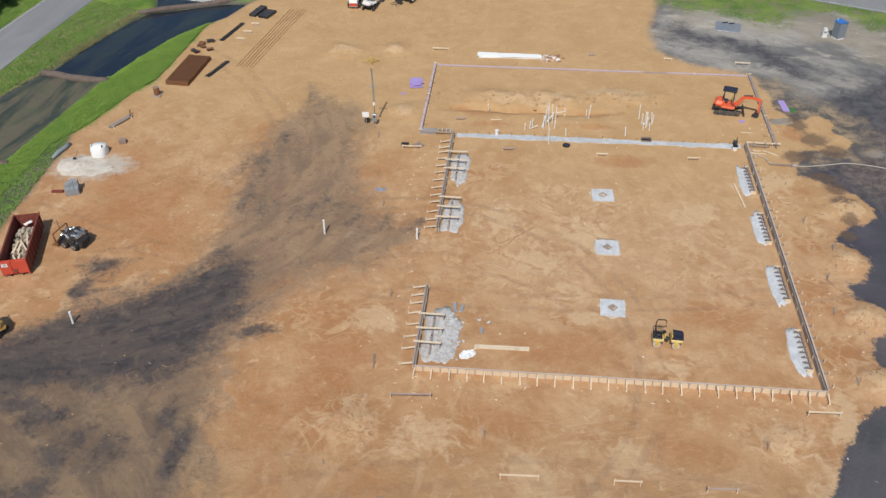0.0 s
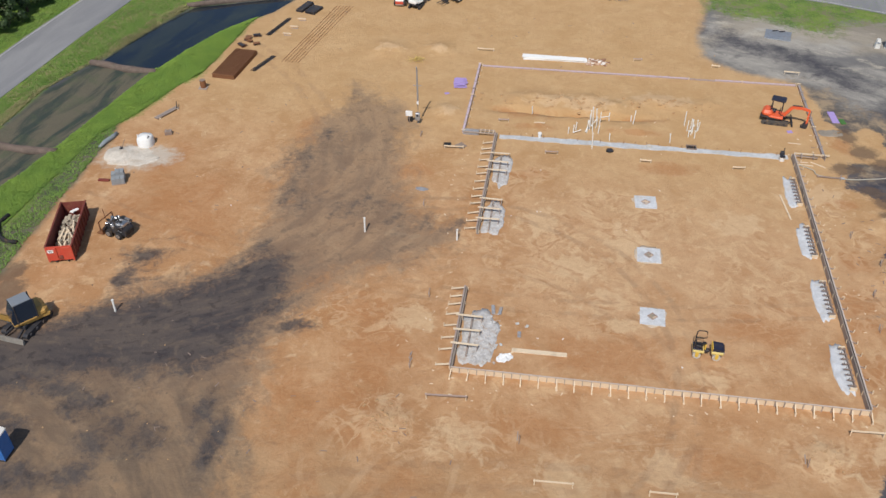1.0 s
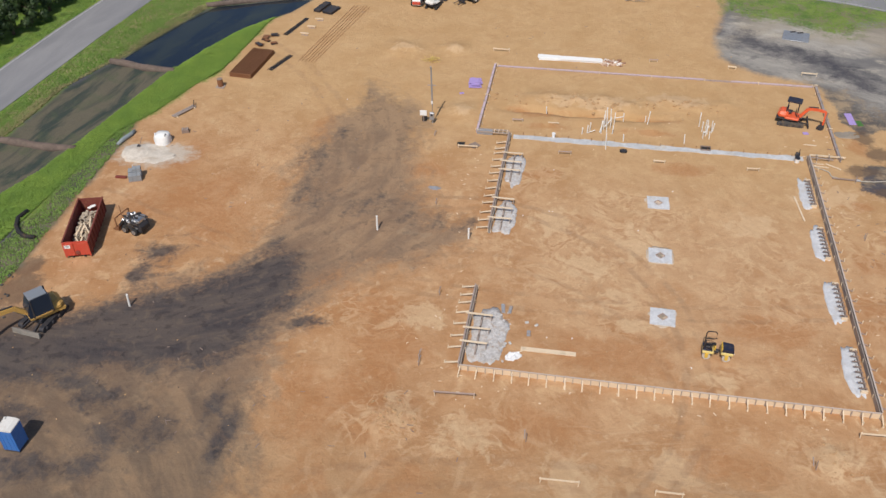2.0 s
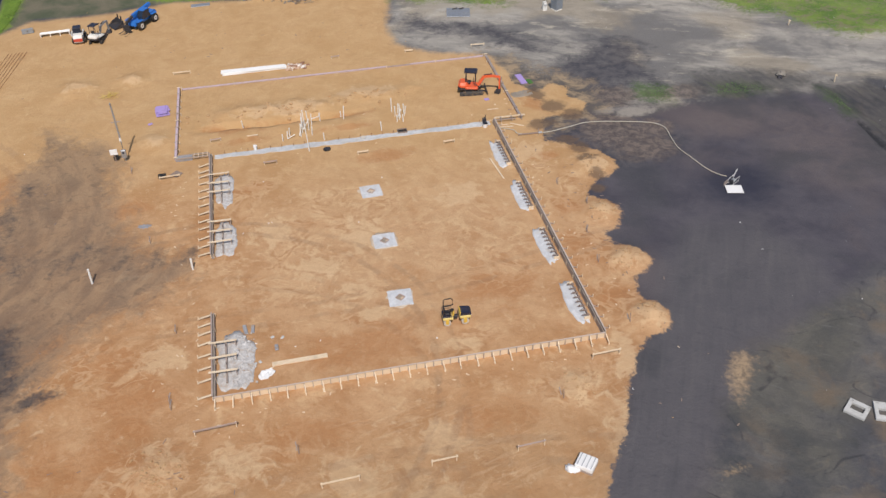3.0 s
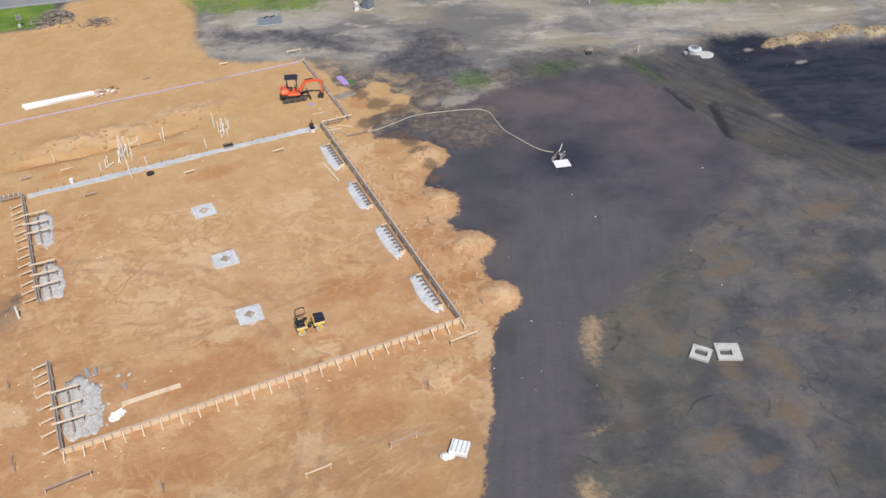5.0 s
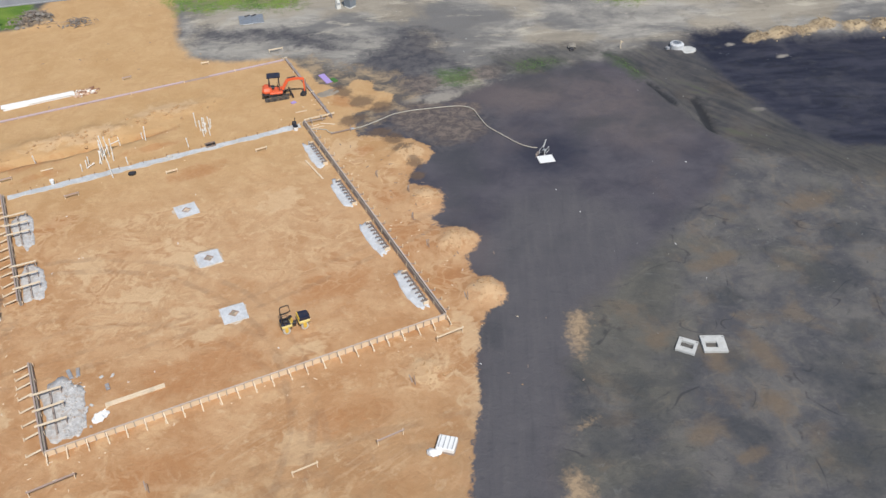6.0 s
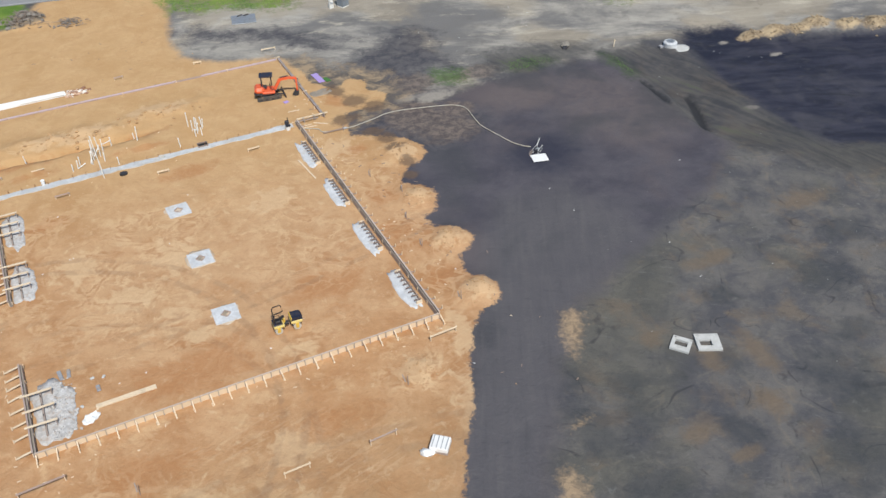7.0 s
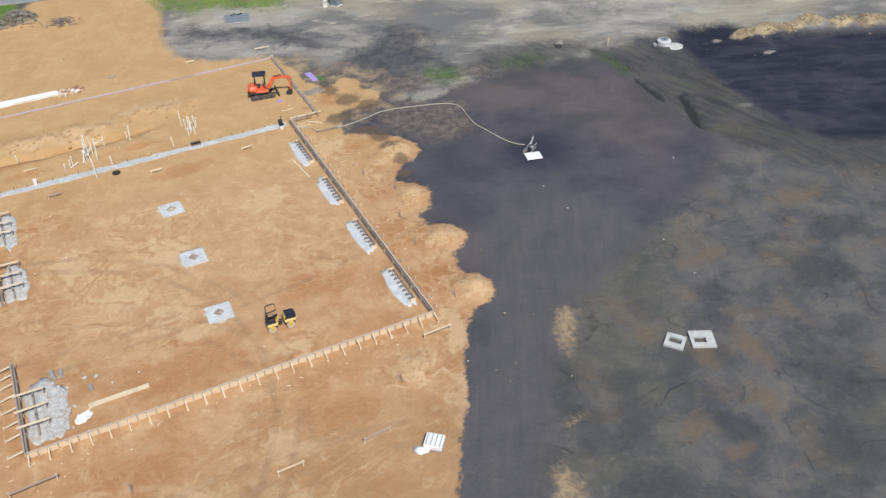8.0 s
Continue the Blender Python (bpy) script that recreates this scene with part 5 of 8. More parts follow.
# dumpster, the long way along x
def dumpster(x, y, rz):
    d = thing("dumpster", "rusty red open-top roll-off dumpster half full of rubble", "dumpster", x, y, rz)
    L, Wd, H = 6.85, 2.25, 1.82
    B().box((0, 0, 0.28), (L - 0.1, Wd - 0.1, 0.12)).link("floor_plate", RED_DARK, d)
    for s in (-1, 1):
        side = B().box((0, s * (Wd / 2 - 0.04), 1.03), (L, 0.08, 1.5)).link("side_wall", RED_DARK, d)
        for k in range(9):
            B().box((-L / 2 + 0.35 + k * (L - 0.7) / 8, s * (Wd / 2 + 0.05), 1.0), (0.12, 0.1, 1.42), ch=0.02).link("rib", RED_DARK, side)
        B().box((0, s * (Wd / 2 - 0.02), H - 0.05), (L + 0.1, 0.16, 0.12), ch=0.03).link("top_rail", RED_DARK, d)
    front = B().box((-L / 2 + 0.04, 0, 1.03), (0.08, Wd - 0.16, 1.5)).link("end_wall", RED, d, "bright red end wall")
    for s in (-1, 1):
        B().box((-L / 2 - 0.04, s * 0.62, 1.0), (0.08, 0.8, 1.35), ch=0.02).link("panel", RED, front)
        B().box((-L / 2 - 0.05, s * (Wd / 2 - 0.08), 1.0), (0.1, 0.16, 1.6), ch=0.02).link("corner_post", RED, front)
    B().box((-L / 2 - 0.1, 0.72, 1.35), (0.02, 0.5, 0.34)).link("placard", WHITE, front, "white notice with unreadable print")
    plac = B()
    for k in range(3):
        plac.box((-L / 2 - 0.113, 0.72, 1.45 - 0.09 * k), (0.006, 0.36 - 0.06 * k, 0.035))
    plac.link("print_bar", PRINT, front)
    B().box((-L / 2 - 0.06, -0.05, 0.62), (0.12, 0.36, 0.4), ch=0.04).link("hook_box", RED_DARK, front)
    B().box((L / 2 - 0.04, 0, 1.03), (0.08, Wd - 0.16, 1.5)).link("tail_door", RED_DARK, d)
    for s in (-1, 1):
        B().box((0, s * 0.5, 0.16), (L, 0.14, 0.2)).link("skid_rail", DARK_STEEL, d)
        for e in (-1, 1):
            B().tube([(e * 2.9, s * 0.95, 0.12), (e * 2.9, s * 0.75, 0.12)], 0.12, 10).link("roller", DARK_STEEL, d)


dumpster(-36.71, 11.48, 106.0)
for k in range(3):
    w = thing("cement_bag", "white paper bag in the dumpster corner", "bag", -37.75 + 0.3 * k, 14.35 - 0.05 * k, 16 * k, 0.9 + 0.2 * k, "bags in the dumpster")
    B().lump((0, 0, 0), (0.2, 0.15, 0.1), k, 0.6, 9).link("bag", WHITE, w)
rng = random.Random(4)
heap = B()
ax, ay = math.cos(radians(106)), math.sin(radians(106))
for k in range(380):
    u, w = rng.uniform(-1.7, 2.6), rng.uniform(-0.85, 0.85)
    top = 0.45 + 0.75 * max(0, 1 - ((u - 0.9) / 2.6) ** 2) * (1 - 0.4 * w * w)
    r = rng.uniform(0.06, 0.17)
    heap.lump((-36.71 + ax * u - ay * w, 11.48 + ay * u + ax * w, rng.uniform(0.55 * top, top)), (r, r * rng.uniform(0.6, 1.2), r * 0.7), k, 0.6, 6)
tagged(heap.link("rubble", DEBRIS), "pale broken rubble and cardboard heaped in the dumpster", "rubble", kind="stuff")
for k in range(9):
    u, w, a = rng.uniform(-2.4, 0.3), rng.uniform(-0.5, 0.5), rng.uniform(-0.5, 0.5)
    dx, dy = math.cos(radians(106) + a), math.sin(radians(106) + a)
    cx, cy = -36.71 + ax * u - ay * w, 11.48 + ay * u + ax * w
    b = B().beam((cx - dx * 0.8, cy - dy * 0.8, 0.55 + 0.08 * k), (cx + dx * 0.8, cy + dy * 0.8, 0.85 + 0.06 * k), 0.12, 0.05)
    tagged(b.link("scrap_board", LUMBER), "splintered scrap board lying in the dumpster", "board", "scrap boards in the dumpster")


def track_belt(b, length, width, tall, y):
    """A rubber track: rounded loop seen from the side, drawn out along y."""
    prof, r = [], tall / 2
    for k in range(9):
        a = math.pi / 2 + math.pi * k / 8
        prof.append((-length / 2 + r + r * math.cos(a), r + r * math.sin(a)))
    for k in range(9):
        a = -math.pi / 2 + math.pi * k / 8
        prof.append((length / 2 - r + r * math.cos(a), r + r * math.sin(a)))
    b.prism(prof, y - width / 2, y + width / 2)
    k = int(length / 0.16)
    for i in range(k):
        b.box((-length / 2 + r * 0.8 + (length - 1.6 * r) * (i + 0.5) / k, y, tall + 0.01), (0.06, width, 0.03))
    return b


def wheel(parent, x, y, r, w, rim):
    t = B().tube([(x, y - w / 2, r), (x, y - w / 2 + 0.04, r), (x, y + w / 2 - 0.04, r), (x, y + w / 2, r)], [r * 0.86, r, r, r * 0.86], 18).link("wheel", BLACK, parent, "black rubber tyre", True)
    B().tube([(x, y - w / 2 - 0.015, r), (x, y + w / 2 + 0.015, r)], r * 0.52, 14).link("rim", rim, t)
    B().tube([(x, y - w / 2 - 0.03, r), (x, y + w / 2 + 0.03, r)], r * 0.18, 8).link("hub", DARK_STEEL, t)
    return t


def excavator(name, label, x, y, tracks_rz, house_rz, size, body, belt, roof, arm, cab_closed, reach, group=""):
    """A tracked digger; size 1 is a 4 t machine. House and arm turn on the tracks."""
    d = thing(name, label, "excavator", x, y, tracks_rz)
    k = size
    under = B().box((0, 0, 0.42 * k), (1.5 * k, 1.0 * k, 0.3 * k), ch=0.04).link("undercarriage", DARK_STEEL, d)
    for s in (-1, 1):
        tr = track_belt(B(), 2.45 * k, 0.32 * k, 0.36 * k, s * 0.74 * k).link("track", belt, d)
        for q in (-0.85, -0.3, 0.3, 0.85):
            B().tube([(q * k, s * 0.98 * k, 0.19 * k), (q * k, s * 0.6 * k, 0.19 * k)], 0.11 * k, 8).link("track_roller", DARK_STEEL, tr)
    bl = B().prism([(1.55 * k, 0.05), (1.68 * k, 0.08), (1.62 * k, 0.42 * k), (1.52 * k, 0.38 * k)], -0.95 * k, 0.95 * k).link("dozer_blade", SILT if cab_closed else DARK_STEEL, d)
    for s in (-1, 1):
        B().beam((0.8 * k, s * 0.35 * k, 0.34 * k), (1.58 * k, s * 0.5 * k, 0.26 * k), 0.1 * k, 0.12 * k).link("blade_arm", DARK_STEEL, bl)
    turn = pose(0, 0, -0.12 * k) @ Euler((0, 0, radians(house_rz - tracks_rz))).to_matrix().to_4x4()
    house = piece("house", B().box((-0.74 * k, 0, 1.06 * k), (1.0 * k, 1.46 * k, 0.66 * k), ch=0.24 * k).box((0.12 * k, 0, 0.84 * k), (1.3 * k, 1.36 * k, 0.2 * k), ch=0.05 * k).mesh("house", body), d, turn)
    B().prism([(-1.2 * k, 0.66 * k), (-1.28 * k, 0.82 * k), (-1.1 * k, 0.88 * k), (0.4 * k, 0.74 * k), (0.4 * k, 0.66 * k)], -0.66 * k, 0.66 * k).link("counterweight", body if cab_closed else DARK_STEEL, house)
    B().tube([(0, 0, 0.55 * k), (0, 0, 0.74 * k)], 0.48 * k, 16).link("turntable", DARK_STEEL, house)
    side = 0.36 * k
    if cab_closed:
        cab = B().prism([(-0.55 * k, 1.0 * k), (-0.55 * k, 2.25 * k), (-0.35 * k, 2.36 * k), (0.55 * k, 2.34 * k), (0.85 * k, 1.6 * k), (0.85 * k, 1.0 * k)], side - 0.45 * k, side + 0.45 * k).link("cab", GLASS, house, "dark glazed cab")
        B().box((0.05 * k, side, 2.38 * k), (1.05 * k, 0.86 * k, 0.07 * k), ch=0.02).link("cab_roof", roof, cab)
        for sx, sy in ((-0.53, -1), (-0.53, 1), (0.6, -1), (0.6, 1)):
            B().beam((sx * k, side + sy * 0.44 * k, 1.0 * k), ((sx - 0.04) * k, side + sy * 0.44 * k, 2.34 * k), 0.07 * k, 0.07 * k).link("cab_post", DARK_STEEL, cab)
        B().box((0.2 * k, side, 1.02 * k), (1.32 * k, 0.94 * k, 0.1 * k)).link("cab_sill", body, cab)
    else:
        for sx, sy in ((-0.5, -1), (-0.5, 1), (0.5, -1), (0.5, 1)):
            B().tube([(sx * k, side * 0.4 + sy * 0.5 * k, 1.0 * k), (sx * 0.94 * k, side * 0.4 + sy * 0.46 * k, 2.4 * k)], 0.035 * k, 6).link("canopy_post", DARK_STEEL, house)
        B().prism([(-0.66 * k, 2.4 * k), (-0.6 * k, 2.5 * k), (0.55 * k, 2.5 * k), (0.68 * k, 2.42 * k), (0.66 * k, 2.38 * k)], side * 0.4 - 0.5 * k, side * 0.4 + 0.5 * k).link("canopy", roof, house, "dark canopy roof")
        seat = B().box((-0.25 * k, side * 0.4, 1.2 * k), (0.5 * k, 0.5 * k, 0.2 * k), ch=0.05)
        seat.box((-0.48 * k, side * 0.4, 1.5 * k), (0.14 * k, 0.5 * k, 0.6 * k), ch=0.05)
        seat.link("seat", SEAT, house)
        for s in (-1, 1):
            B().tube([(0.35 * k, side * 0.4 + s * 0.2 * k, 1.0 * k), (0.3 * k, side * 0.4 + s * 0.2 * k, 1.6 * k)], 0.025 * k, 5).link("lever", BLACK, house)
        B().tube([(0.5 * k, side * 0.4 - 0.75 * k, 2.55 * k), (0.5 * k, side * 0.4 - 0.45 * k, 2.45 * k)], 0.03 * k, 5).link("mirror", BLACK, house)
    # boom, stick and bucket along the house's x
    a, bnd, tip, toe = reach
    P = lambda q: (q[0] * k, -0.05 * k, q[1] * k)
    p0 = (0.75, 0.95)
    mid = ((p0[0] + a[0]) * 0.5 - 0.1, max(p0[1], a[1]) * 0.5 + a[1] * 0.45)
    boom = B()
    boom.beam(P(p0), P(mid), 0.2 * k, 0.28 * k)
    boom.beam(P(mid), P(a), 0.19 * k, 0.26 * k)
    boom.beam(P(a), P(bnd), 0.17 * k, 0.22 * k)
    boom = boom.link("boom", arm, house)
    B().beam(P(p0), P((p0[0] - 0.12, p0[1] - 0.2)), 0.34 * k, 0.3 * k).link("boom_foot", DARK_STEEL, boom)
    B().tube([P((p0[0] + 0.15, p0[1] - 0.15)), P((mid[0] + 0.1, mid[1] - 0.1))], 0.06 * k, 8).link("boom_ram", CHROME, boom)
    B().tube([P((mid[0], mid[1] + 0.2)), P((a[0] + 0.05, a[1] + 0.22))], 0.05 * k, 8).link("stick_ram", DARK_STEEL, boom)
    stick = B().beam(P(bnd), P(tip), 0.16 * k, 0.24 * k).link("stick", arm, house)
    B().tube([P((bnd[0] + 0.16, bnd[1])), P((tip[0] + 0.15, tip[1] + 0.12))], 0.045 * k, 8).link("bucket_ram", CHROME, stick)
    tx, tz = tip
    bucket = B().prism([((tx + 0.1) * k, (tz + 0.02) * k), ((tx + 0.16) * k, (tz - 0.25) * k), ((tx + 0.02) * k, (tz - 0.48) * k), ((tx - 0.28) * k, (tz - 0.5) * k), ((tx - 0.40) * k, (tz - 0.34) * k), ((tx - 0.1) * k, tz * k)], -0.36 * k, 0.26 * k)
    for q in range(4):
        bucket.box(((tx - 0.44) * k, (-0.3 + 0.16 * q) * k, (tz - 0.42) * k), (0.12 * k, 0.05 * k, 0.05 * k))
    bucket.link("bucket", DARK_STEEL, house)
    return d


excavator("mini_excavator", "orange compact excavator with dark canopy and folded arm", 29.75, 42.25, -5, -17, 1.13, ORANGE, TRACK_GREY, HOOD, ORANGE, False, ((2.15, 2.05), (2.95, 1.95), (2.95, 0.62), 0))
excavator("excavator", "yellow tracked excavator with a dark glazed cab", -34.75, 0.35, 262, 230, 1.36, DIGGER_YELLOW, DARK_STEEL, SHELL_GREY, DIGGER_YELLOW, True, ((2.2, 1.75), (2.9, 1.5), (3.1, 0.5), 0))
excavator("mini_excavator", "white compact excavator with grey raised arm", -14.3, 67.4, 80, 62, 0.95, MACHINE_WHITE, BLACK, HOOD, STEEL, False, ((2.0, 1.9), (2.7, 1.9), (2.8, 0.6), 0))


def road_roller(x, y, rz):
    d = thing("road_roller", "small yellow tandem road roller with black roll bar", "road roller", x, y, rz)
    d.scale = (0.86, 0.86, 0.9)
    for s in (-0.86, 0.86):
        dr = B().tube([(s, -0.5, 0.36), (s, 0.5, 0.36)], 0.36, 24).link("drum", DRUM, d, "dusty bare steel drum", False)
        for e in (-1, 1):
            B().tube([(s, e * 0.505, 0.36), (s, e * 0.54, 0.36)], 0.15, 12).link("drum_hub", YELLOW, dr)
            B().box((s, e * 0.57, 0.58), (0.3, 0.06, 0.5), ch=0.02).link("drum_fork", YELLOW, d)
    B().box((0.86, 0, 0.92), (1.06, 1.14, 0.30), ch=0.06).link("front_frame", DUSTY_YELLOW, d)
    hood = B().prism([(0.36, 1.08), (0.44, 1.42), (1.3, 1.36), (1.42, 1.24), (1.42, 1.08)], -0.5, 0.5).link("hood", HOOD, d, "dark engine hood")
    B().box((0.4, 0, 1.2), (0.1, 0.98, 0.5), ch=0.03).link("hood_band", YELLOW, hood)
    for k in range(4):
        B().box((1.425, 0, 1.12 + 0.055 * k), (0.02, 0.7, 0.025)).link("grille_slat", BLACK, hood)
    B().box((-0.78, 0, 0.86), (1.0, 1.14, 0.26), ch=0.05).link("rear_frame", DUSTY_YELLOW, d)
    B().box((-0.85, 0, 1.04), (0.86, 0.98, 0.1), ch=0.03).link("deck", HOOD, d)
    seat = B().box((-0.82, 0.05, 1.18), (0.44, 0.5, 0.16), ch=0.05)
    seat.box((-1.06, 0.05, 1.42), (0.12, 0.5, 0.46), ch=0.05)
    seat.link("seat", SEAT, d)
    B().box((-0.22, 0, 1.18), (0.14, 0.5, 0.5), ch=0.04).link("console", YELLOW, d)
    B().box((-0.05, 0, 0.72), (0.5, 0.35, 0.3), ch=0.05).link("hitch", DARK_STEEL, d)
    B().tube([(-0.32, 0, 1.44), (-0.34, 0, 1.52)], 0.19, 12).link("steering_wheel", BLACK, d)
    for s in (-1, 1):
        B().tube([(-0.5, s * 0.48, 1.05), (-0.52, s * 0.48, 1.36), (-0.95, s * 0.48, 1.38), (-1.0, s * 0.48, 1.05)], 0.028, 6).link("hand_rail", BLACK, d)
    B().tube([(-1.1, 0.42, 0.9), (-1.08, 0.46, 2.25), (-0.98, 0.48, 2.42), (-0.35, 0.48, 2.46), (-0.22, 0.48, 2.34), (-0.16, 0.44, 1.75), (-0.5, 0.42, 1.66), (-1.08, 0.42, 1.6)], 0.05, 8).link("roll_bar", BLACK, d, "black bent roll bar")
    B().tube([(-1.22, -0.36, 1.0), (-1.2, -0.36, 1.62), (-1.05, -0.36, 1.78), (-0.72, -0.36, 1.78), (-0.6, -0.36, 1.6), (-0.56, -0.36, 1.0)], 0.045, 8).link("guard_rail", BLACK, d)
    B().box((1.44, 0.4, 1.02), (0.05, 0.14, 0.1), ch=0.02).link("headlight", MACHINE_WHITE, d)
    B().box((1.44, -0.4, 1.02), (0.05, 0.14, 0.1), ch=0.02).link("headlight", MACHINE_WHITE, d)


road_roller(19.35, 4.5, -3)


def telehandler(x, y, rz):
    d = thing("telehandler", "bright blue telescopic handler with its boom lowered", "telehandler", x, y, rz)
    for sx in (-1.45, 1.45):
        for s in (-1, 1):
            wheel(d, sx, s * 0.95, 0.6, 0.42, MACHINE_WHITE)
    B().prism([(-2.4, 0.65), (-2.5, 1.15), (-2.2, 1.4), (-0.6, 1.25), (1.9, 1.15), (2.1, 0.65)], -0.6, 0.6).link("chassis", BLUE, d)
    B().prism([(-0.7, 1.2), (-0.6, 2.2), (0.5, 2.25), (0.95, 1.6), (0.95, 1.2)], 0.2, 1.0).link("cab", GLASS, d, "glazed operator cab")
    B().box((-0.02, 0.6, 2.28), (1.15, 0.82, 0.08), ch=0.02).link("cab_roof", BLUE, d)
    B().box((-0.6, -0.8, 1.2), (1.6, 0.5, 0.6), ch=0.08).link("engine_cover", BLUE, d)
    boom = B().beam((-2.3, -0.15, 2.05), (1.5, -0.15, 1.75), 0.36, 0.42).link("boom", BLUE, d)
    B().beam((1.5, -0.15, 1.75), (2.9, -0.15, 1.35), 0.26, 0.3).link("boom_head", DARK_STEEL, boom)
    car = B().box((3.0, -0.15, 0.75), (0.14, 1.2, 0.8), ch=0.02).link("fork_carriage", DARK_STEEL, d)
    for s in (-0.55, 0.25):
        f = B().box((3.6, s, 0.35), (1.2, 0.12, 0.05))
        f.box((3.06, s, 0.7), (0.06, 0.12, 0.75)).link("fork", DARK_STEEL, car)
    for s in (-1, 1):
        for sx in (-1.45, 1.45):
            B().box((sx, s * 0.95, 1.25), (1.1, 0.44, 0.06), ch=0.02).link("mudguard", BLUE, d)


telehandler(-8.8, 71.2, 236)
bk = thing("loader_bucket", "black loader bucket with brown dirt beside the machines", "bucket", -12.3, 71.4, 30)
B().prism([(-0.7, 0.05), (0.6, 0.05), (0.75, 0.9), (0.62, 0.9), (0.5, 0.25), (-0.7, 0.15)], -1.0, 1.0).link("shell", DARK_STEEL, bk)
for s in (-1, 1):
    B().prism([(-0.7, 0.05), (0.6, 0.05), (0.75, 0.9), (0.1, 0.6)], s * 1.0 - 0.03, s * 1.0 + 0.03).link("side_plate", DARK_STEEL, bk)
    B().box((0.7, s * 0.5, 1.1), (0.12, 0.2, 0.7), ch=0.03).link("bracket", BLACK, bk)


def skid_loader(name, label, x, y, rz, body, band, roof, busy):
    d = thing(name, label, "skid loader", x, y, rz)
    for sx in (-0.55, 0.55):
        for s in (-1, 1):
            wheel(d, sx, s * 0.72, 0.38, 0.28, STEEL)
    B().prism([(-1.25, 0.35), (-1.3, 0.95), (-1.1, 1.3), (-0.4, 1.35), (0.9, 0.8), (1.0, 0.35)], -0.56, 0.56).link("body", body, d)
    B().box((-1.3, 0, 0.68), (0.08, 1.1, 0.4), ch=0.02).link("rear_band", band, d)
    top = 1.45 if busy else 1.9
    cab = B().prism([(-0.55, 0.9), (-0.5, top), (0.45, top + 0.08), (0.62, 0.9)], -0.48, 0.48).link("cab", SEAT if busy else GLASS, d, "dark cab cage")
    B().box((-0.03, 0, top + 0.08), (1.06, 1.0, 0.07), ch=0.02).link("cab_roof", roof, cab)
    for s in (-1, 1):
        arm = B().beam((-1.15, s * 0.68, 1.35), (0.6, s * 0.68, 1.3), 0.12, 0.18)
        arm.beam((0.6, s * 0.68, 1.3), (1.25, s * 0.66, 0.5), 0.12, 0.16)
        arm.link("lift_arm", body, d)
        B().tube([(-0.9, s * 0.6, 0.75), (0.3, s * 0.62, 1.15)], 0.05, 8).link("lift_ram", CHROME, d)
    B().prism([(1.2, 0.08), (1.95, 0.05), (1.95, 0.1), (1.32, 0.16), (1.26, 0.7), (1.16, 0.66)], -0.85, 0.85).link("bucket", RUST if busy else DARK_STEEL, d)
    if busy:
        b = B()
        for k in range(7):
            b.tube([(-0.9 + 0.25 * k, -0.5 + 0.16 * k, 1.2), (-0.6 + 0.2 * k, 0.5 - 0.1 * k, 1.45 + 0.05 * (k % 3))], 0.05, 6)
        b.link("hose_bundle", CHROME, d)
        for q in range(30):
            a = 2.4 * q
            B().lump((-0.15 + 1.1 * math.cos(a) * (q / 30) ** 0.5, 0.95 * math.sin(a) * (q / 30) ** 0.5, 1.25 + 0.13 * math.sin(5.1 * q) + 0.3 * (1 - q / 30)), (0.2 + 0.06 * math.sin(q), 0.13, 0.13), q, 0.7, 7).link("metal_part", CHROME if q % 3 else BLACK, d)
        B().box((-0.8, 0.1, 1.45), (0.7, 0.8, 0.35), ch=0.08).link("engine_block", CHROME, d, "bare metal engine parts")
        frame_ = B()
        for p, q in (((1.3, -0.9, 0.6), (1.3, 0.9, 0.6)), ((1.3, -0.9, 0.6), (1.3, -0.9, 1.5)), ((1.3, 0.9, 0.6), (1.3, 0.9, 1.5)), ((1.3, -0.9, 1.5), (1.3, 0.9, 1.5))):
            frame_.beam(p, q, 0.08, 0.08)
        frame_.link("grapple_frame", RUST, d, "rusty brown grapple frame")
        B().tube([(0.9, 0.3, 1.4), (1.0, 0.3, 2.7)], 0.03, 6).link("mast", RUST, d)


skid_loader("skid_loader", "black and chrome skid loader with a rusty frame attachment", -32.6, 12.9, 165, DARK_STEEL, BLACK, DARK_STEEL, True)
skid_loader("skid_loader", "white and red skid loader with dark cab", -16.6, 67.9, 92, MACHINE_WHITE, RED, HOOD, False)


def portable_toilet(x, y, rz, label, shell, top, foot):
    d = thing("portable_toilet", label, "toilet", x, y, rz)
    B().box((0, 0, 0.08), (1.14, 1.14, 0.16), ch=0.03).link("base", foot, d)
    for s in (-1, 1):
        wall = B().box((0, s * 0.53, 1.15), (1.1, 0.05, 2.0), ch=0.01).link("side_panel", shell, d)
        for q in (-0.35, 0, 0.35):
            B().box((q, s * 0.56, 1.1), (0.1, 0.03, 1.7), ch=0.01).link("panel_rib", shell, wall)
        B().box((s * 0.53, 0, 1.15), (0.05, 1.02, 2.0), ch=0.01).link("door" if s > 0 else "back_panel", shell, d)
        for q in (-1, 1):
            B().box((s * 0.54, q * 0.54, 1.15), (0.09, 0.09, 2.04), ch=0.02).link("corner_post", shell, d)
    B().prism([(-0.6, 2.17), (-0.58, 2.24), (-0.3, 2.36), (0.3, 2.36), (0.58, 2.24), (0.6, 2.17)], -0.6, 0.6).link("roof", top, d, "domed plastic roof")
    B().tube([(-0.35, 0.35, 2.2), (-0.35, 0.35, 2.55)], 0.05, 8).link("vent_pipe", MACHINE_WHITE, d)


